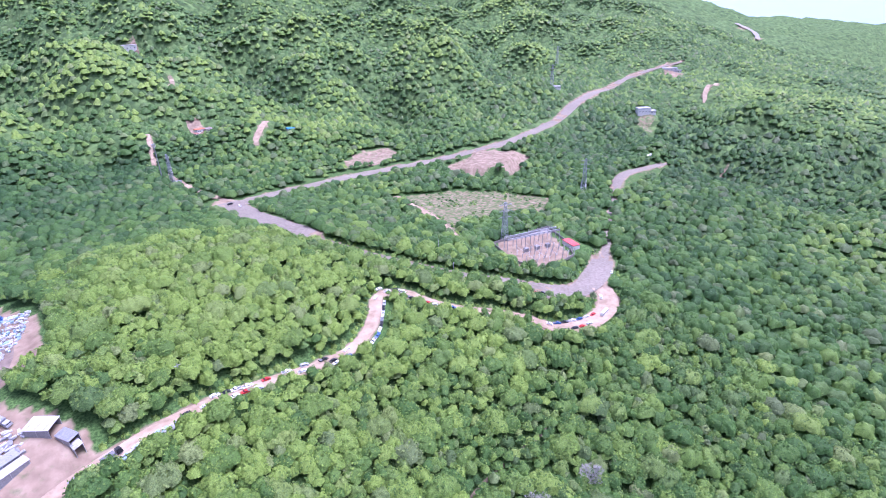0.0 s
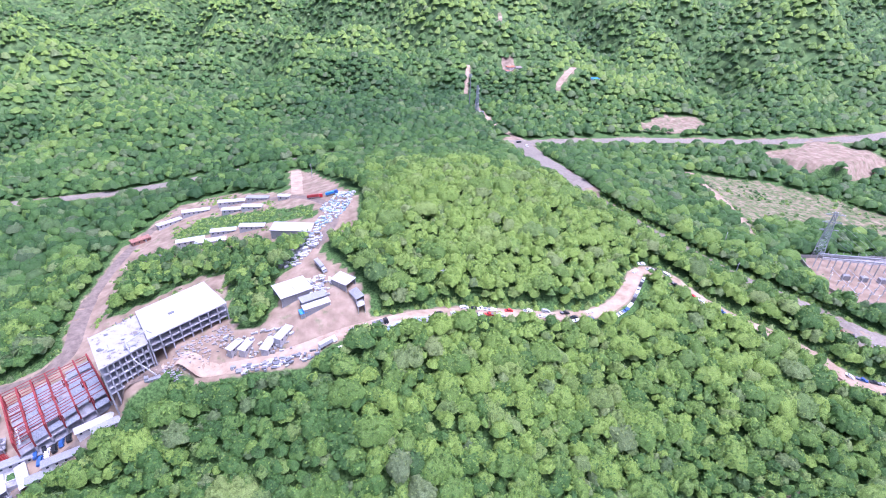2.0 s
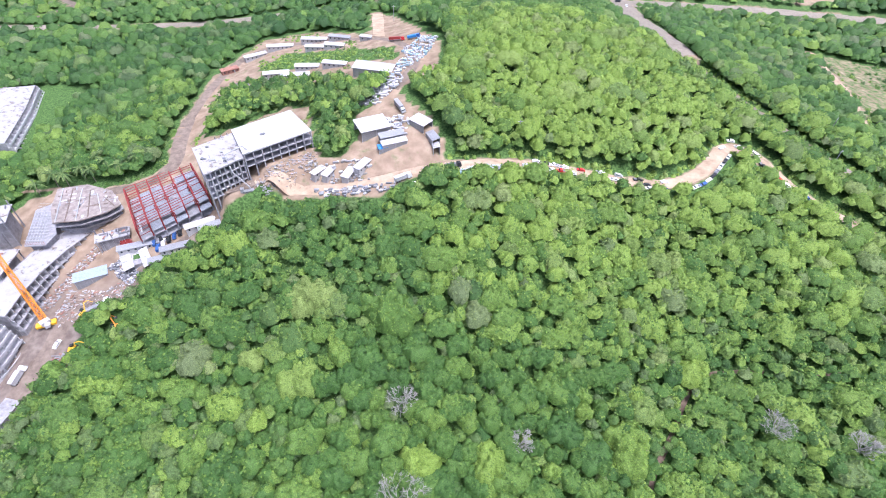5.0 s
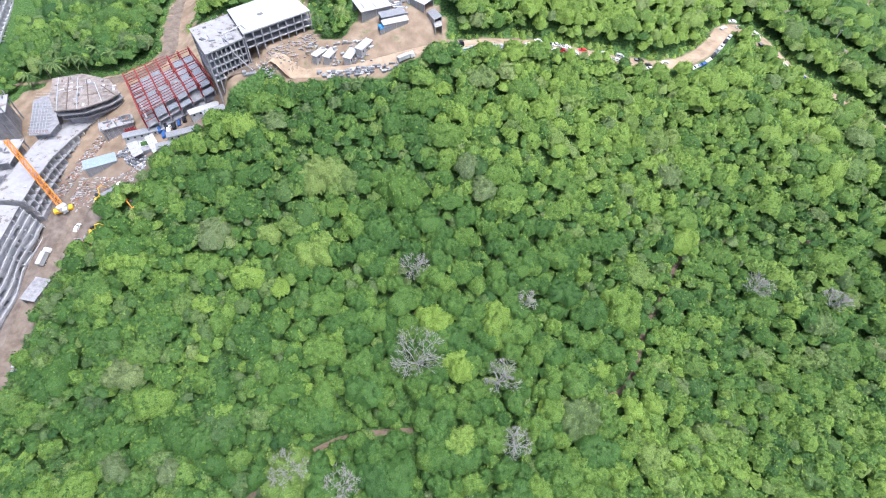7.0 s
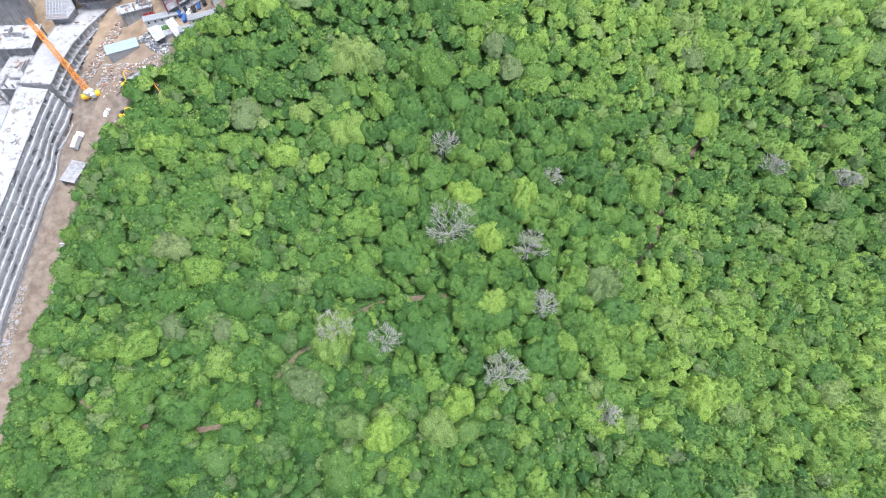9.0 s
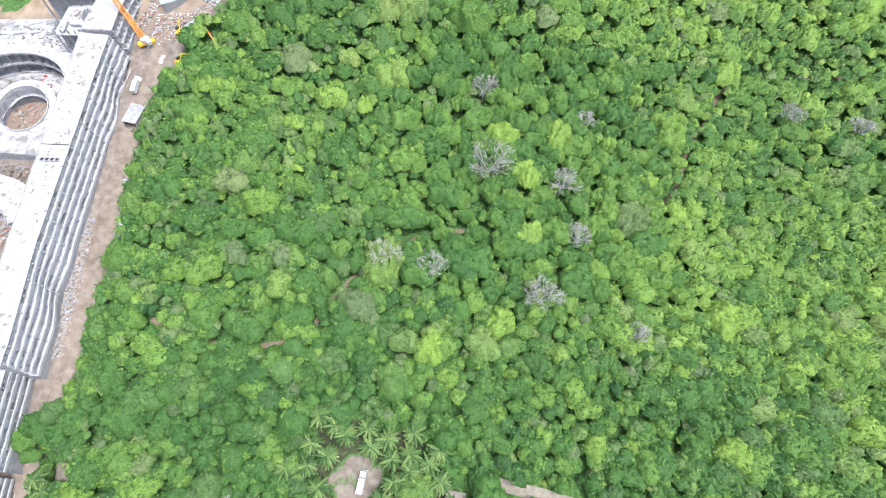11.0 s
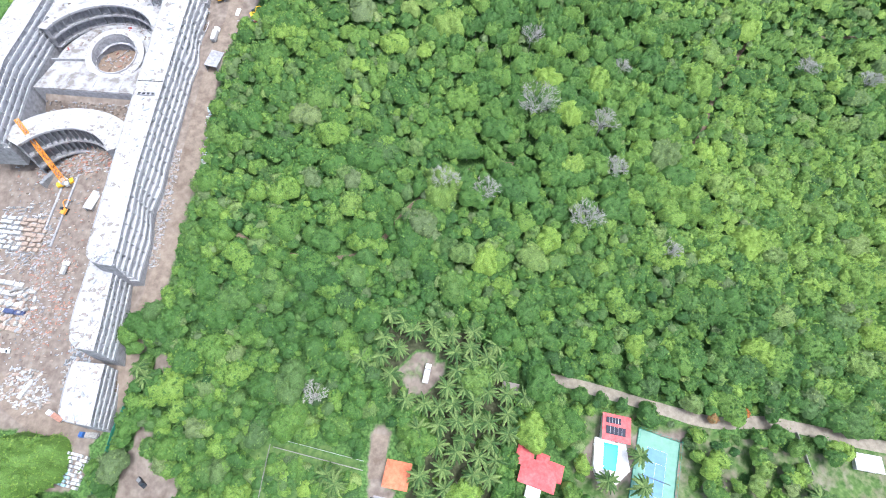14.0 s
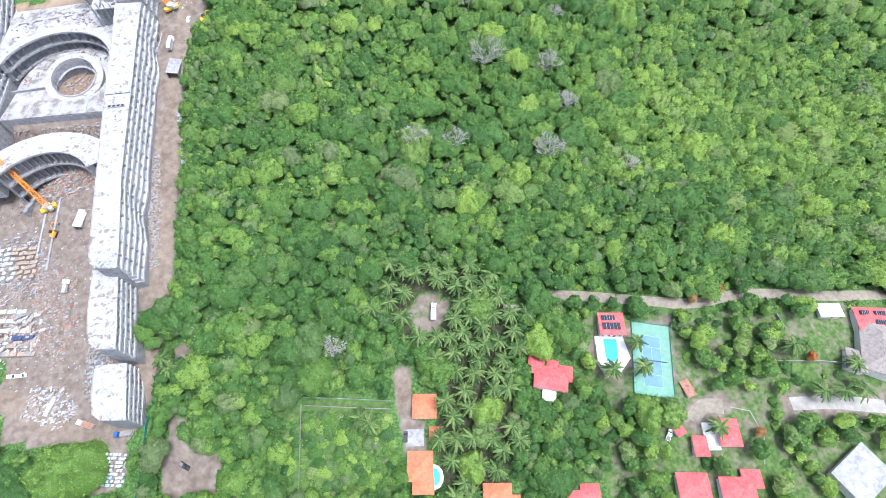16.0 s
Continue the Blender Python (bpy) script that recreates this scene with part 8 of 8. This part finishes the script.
    # rough growth on the meadow and under the palms
    fx, fy = rs.uniform(-135, -10, 6400), rs.uniform(-160, -28, 6400)
    k = inside(FIELD, fx, fy) & (rs.uniform(0, 1, len(fx)) < 0.75) | inside(GROVE, fx, fy) & (rs.uniform(0, 1, len(fx)) < 0.05)
    for x0, x1, y0, y1 in BUILT:
        k &= ~((fx > x0 - 1) & (fx < x1 + 1) & (fy > y0 - 1) & (fy < y1 + 1))
    k &= road_near(fx, fy)[0] > 1.0
    k &= np.hypot(fx + 60, fy + 54) > 11
    cx, cy = rs.uniform(-165, -20, 3000), rs.uniform(250, 400, 3000)
    c = inside(VEG_IN3, cx, cy) | (inside(VEG_IN, cx, cy) | inside(VEG_IN2, cx, cy)) & (rs.uniform(0, 1, 3000) < 0.3)
    for x0, x1, y0, y1 in BUILT:
        c &= ~((cx > x0 - 1) & (cx < x1 + 1) & (cy > y0 - 1) & (cy < y1 + 1))
    ux, uy = rs.uniform(-190, -8, 2600), rs.uniform(200, 410, 2600)
    u = inside(CLEARED["site_up"], ux, uy) & (road_near(ux, uy)[0] > 1.5) & (np.sin(ux / 7.0 + 1.3 * np.sin(uy / 9.0)) + np.cos(uy / 8.0) > 0.35) & ~((uy > 255) & (ux > -60) & (ux < -10)) & ~((uy < 262) & (ux > -62))
    for x0, x1, y0, y1 in BUILT:
        u &= ~((ux > x0 - 1.2) & (ux < x1 + 1.2) & (uy > y0 - 1.2) & (uy < y1 + 1.2))
    fx, fy = np.concatenate([fx[k], cx[c], ux[u]]), np.concatenate([fy[k], cy[c], uy[u]])
    fr = 0.7 + 3.0 * rs.uniform(0, 1, len(fx)) ** 2.4
    fr = np.where(fy > 0, np.minimum(fr, 1.6), fr)
    growth = crowns(fx, fy, land(fx, fy) - 0.2, fr, fr * 0.6, 4, (2 * fr * fr + 3).astype(int), 0.4, rs, np.clip(0.45 + 0.2 * (fy > 0) + rs.normal(0, 0.18, len(fx)), 0, 1), 4)
    vx, vy = [], []
    for key, n in (("dirt_road", 520), ("link_road", 420), ("service", 260), ("junction_low", 40), ("apron", 60), ("clearing_lane", 50), ("coast_road", 120), ("west_track", 60)):
        w, line, _ = LINES[key]
        i = rs.randint(1, len(line) - 1, n)
        t = line[i + 1 - (i == len(line) - 1)] - line[i - 1]
        t /= np.hypot(t[:, 0], t[:, 1])[:, None] + 1e-9
        o = rs.choice([-1, 1], n) * (w / 2 + 1.4 + 4.2 * rs.uniform(0, 1, n) ** 1.3)
        vx.append(line[i, 0] - t[:, 1] * o)
        vy.append(line[i, 1] + t[:, 0] * o)
    qx, qy = rs.uniform(282, 466, 700), rs.uniform(330, 484, 700)
    k = inside(CLEARED["clear1"], qx, qy) & (np.sin(qx / 11.0) + np.cos(qy / 9.0 + qx / 23.0) > 0.1)
    vx, vy = np.concatenate(vx + [qx[k]]), np.concatenate(vy + [qy[k]])
    k = road_near(vx, vy)[0] > 1.1
    for p in ("site_up", "site_mid", "site_low", "court_yard", "sub"):
        k &= ~inside(CLEARED[p], vx, vy)
    for x0, x1, y0, y1 in BUILT:
        k &= ~((vx > x0 - 1.5) & (vx < x1 + 1.5) & (vy > y0 - 1.5) & (vy < y1 + 1.5))
    vx, vy = vx[k], vy[k]
    vr = rs.uniform(0.9, 2.3, len(vx))
    scrub = crowns(vx, vy, land(vx, vy) + 0.2, vr, vr * 0.8, 4, (2.4 * vr * vr + 2).astype(int), 0.5, rs, np.clip(patch_tint(vx, vy) + 0.06 + rs.normal(0, 0.15, len(vx)), 0, 1), 3)
    ob = leaf_mesh("hillside_woods", [woods, shrubs, growth, scrub])
    tagged(ob, "dense green tropical woods covering the hillside", "forest", kind="stuff")
    mid_zone = lambda x, y: ~near(x, y) & (np.hypot(x, y) < 800) & sector(x, y)
    x, y = scatter(7.8, mid_zone, rs)
    rad = 3.2 + 3.6 * rs.uniform(0, 1, len(x)) ** 1.6
    z = land(x, y) + rad * 0.35 + rs.uniform(0.5, 3.5, len(x))
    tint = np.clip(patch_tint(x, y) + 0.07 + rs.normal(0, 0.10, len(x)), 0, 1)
    tall = rad * rs.uniform(0.5, 0.8, len(x))
    d = np.hypot(x, y)
    sets = []
    for lo, hi, cells, boughs, sprays in ((0, 520, 7, 10, 0.35), (520, 900, 5, 7, 0.0)):
        k = (d >= lo) & (d < hi)
        sets.append(crowns(x[k], y[k], z[k], rad[k], tall[k], boughs, (sprays * rad[k] ** 2).astype(int), 0.6, rs, tint[k], cells))
    ob = leaf_mesh("shelf_woods", sets)
    tagged(ob, "green woods on the hills beyond the roads", "forest", kind="stuff")
    far = lambda x, y: (np.hypot(x, y) >= 800) & (np.hypot(x, y) < 1900) & sector(x, y)
    x, y = scatter(10.8, far, rs, x0=-1300, x1=1900, y0=-100, y1=1900)
    rad = rs.uniform(4.2, 7.2, len(x))
    z = land(x, y) + rs.uniform(-1.0, 2.5, len(x))
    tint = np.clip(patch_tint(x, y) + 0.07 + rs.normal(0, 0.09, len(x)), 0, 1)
    tall = rad * rs.uniform(0.7, 0.95, len(x))
    d = np.hypot(x, y)
    sets = [crowns(x[k], y[k], z[k], rad[k], tall[k], 4, 0, 1.0, rs, tint[k], cells, 0.3) for k, cells in ((d < 1150, 3), (d >= 1150, 2))]
    ob = leaf_mesh("far_woods", sets)
    tagged(ob, "distant green wooded hills", "forest", kind="stuff")


build_forest()
for _i, (_x, _y, _r) in enumerate(BARE):
    bare_tree(_x, _y, 40 + _i, _r * 1.25, 13)
for _i, (_x, _y, _r) in enumerate(BRIGHT):
    tree(200 + _i, _r, 12.5, (1.0, 0.86, 0.94, 0.8)[_i % 4], "tall spreading yellow-green tree above the canopy", 34, 12.0, 0.48, _x, _y)
tree(300, 15.5, 17, 0.9, "very large spreading tree with a bright green crown", 60, 14.0, 0.45, -230, -94)
tree(301, 10, 13, 0.45, "large green tree beside the site yard", 16, 8.0, 0.6, -252, -95)
for _i, (_x, _y, _r) in enumerate(((-37, -57, 7.5), (-62, -78, 8.5), (-42, -101, 7), (-53, -122, 6), (-47, -111, 4.5), (25, -115, 7.5), (34, -117, 6), (-14, -77, 7.5), (-2, -74, 8))):
    tree(310 + _i, _r, 11, 0.5 + 0.1 * (_i % 4), "broad green garden tree with a dense crown", 13, 8.0, 0.55, _x, _y)
for _i, (_x, _y, _r) in enumerate(((-190, -36, 6.5), (-179, -39, 6), (-184, -31, 5), (-194, -42, 4.5), (-170, -46, 5.5), (-173, -35, 5), (-176, -63, 4.5), (-190, -47, 3.5))):
    tree(350 + _i, _r, 10, 0.32 + 0.06 * (_i % 4), "broad green tree overhanging the dirt track", 14, 8.0, 0.5, _x, _y)
M_BLOSSOM = leaf_material("orange_blossom", (0.10, 0.12, 0.03), (0.36, 0.12, 0.035), (0.60, 0.17, 0.04), 0.3)
for _i, (_x, _y) in enumerate(((75, -67), (61, -70), (69, -130), (105, -104))):
    tree(330 + _i, 2.3, 6, 0.3, "small flame tree in orange blossom", 8, 8.0, 0.5, _x, _y, M_BLOSSOM)
PALMS = [(-236, 226), (-228, 232), (-219, 230), (-212, 236), (-204, 233), (-196, 238), (-188, 236), (-226, 243), (-206, 246), (-180, 241), (-65, -39), (-55, -43), (-29, -43), (-79, -49), (-41, -45), (-54, -69), (-39, -67), (-62, -78), (-53, -84), (-42, -81), (-60, -95), (-50, -99), (-39, -94), (-25, -79), (-43, -114), (-39, -119), (-31, -116), (-49, -122), (-43, -125), (-58, -102), (-60, -68), (-68, -67), (-25, -64), (-87, -51), (28, -86), (27, -97), (51, -125), (14, -95), (-185, -56), (-182, -60), (-98, -96), (-94, -99), (102, -119), (110, -120), (118, -121), (121, -110), (95, -99), (-65, -110), (-61, -119), (-47, -68)]
# the grove is filled between those
_rs = random.Random(5)
_solo = [(-37, -57, 5.5), (-62, -78, 6), (-42, -101, 5), (-53, -122, 4.5), (-60, -54, 10.5), (-37, -101, 6)]
for _k in range(1500):
    _x, _y = _rs.uniform(-82, -15), _rs.uniform(-138, -30)
    _free = inside(GROVE, np.array([_x]), np.array([_y]))[0] and not any(math.hypot(_x - a, _y - b) < c for a, b, c in _solo)
    _free = _free and not any(a - 1.5 < _x < b + 1.5 and c - 1.5 < _y < d + 1.5 for a, b, c, d in BUILT)
    if _free and all(math.hypot(_x - a, _y - b) > 6.2 for a, b in PALMS):
        PALMS.append((round(_x, 1), round(_y, 1)))
_palms = [palm(60 + i, 8.0 + i) for i in range(3)]
for _i, (_x, _y) in enumerate(PALMS):
    _m = pose(_x, _y, land_at(_x, _y) - 0.2, 0, 0, 47 * _i % 360)
    if _i < 3:
        _palms[_i].matrix_basis = _m
    else:
        copy_thing(_palms[_i % 3], _m)
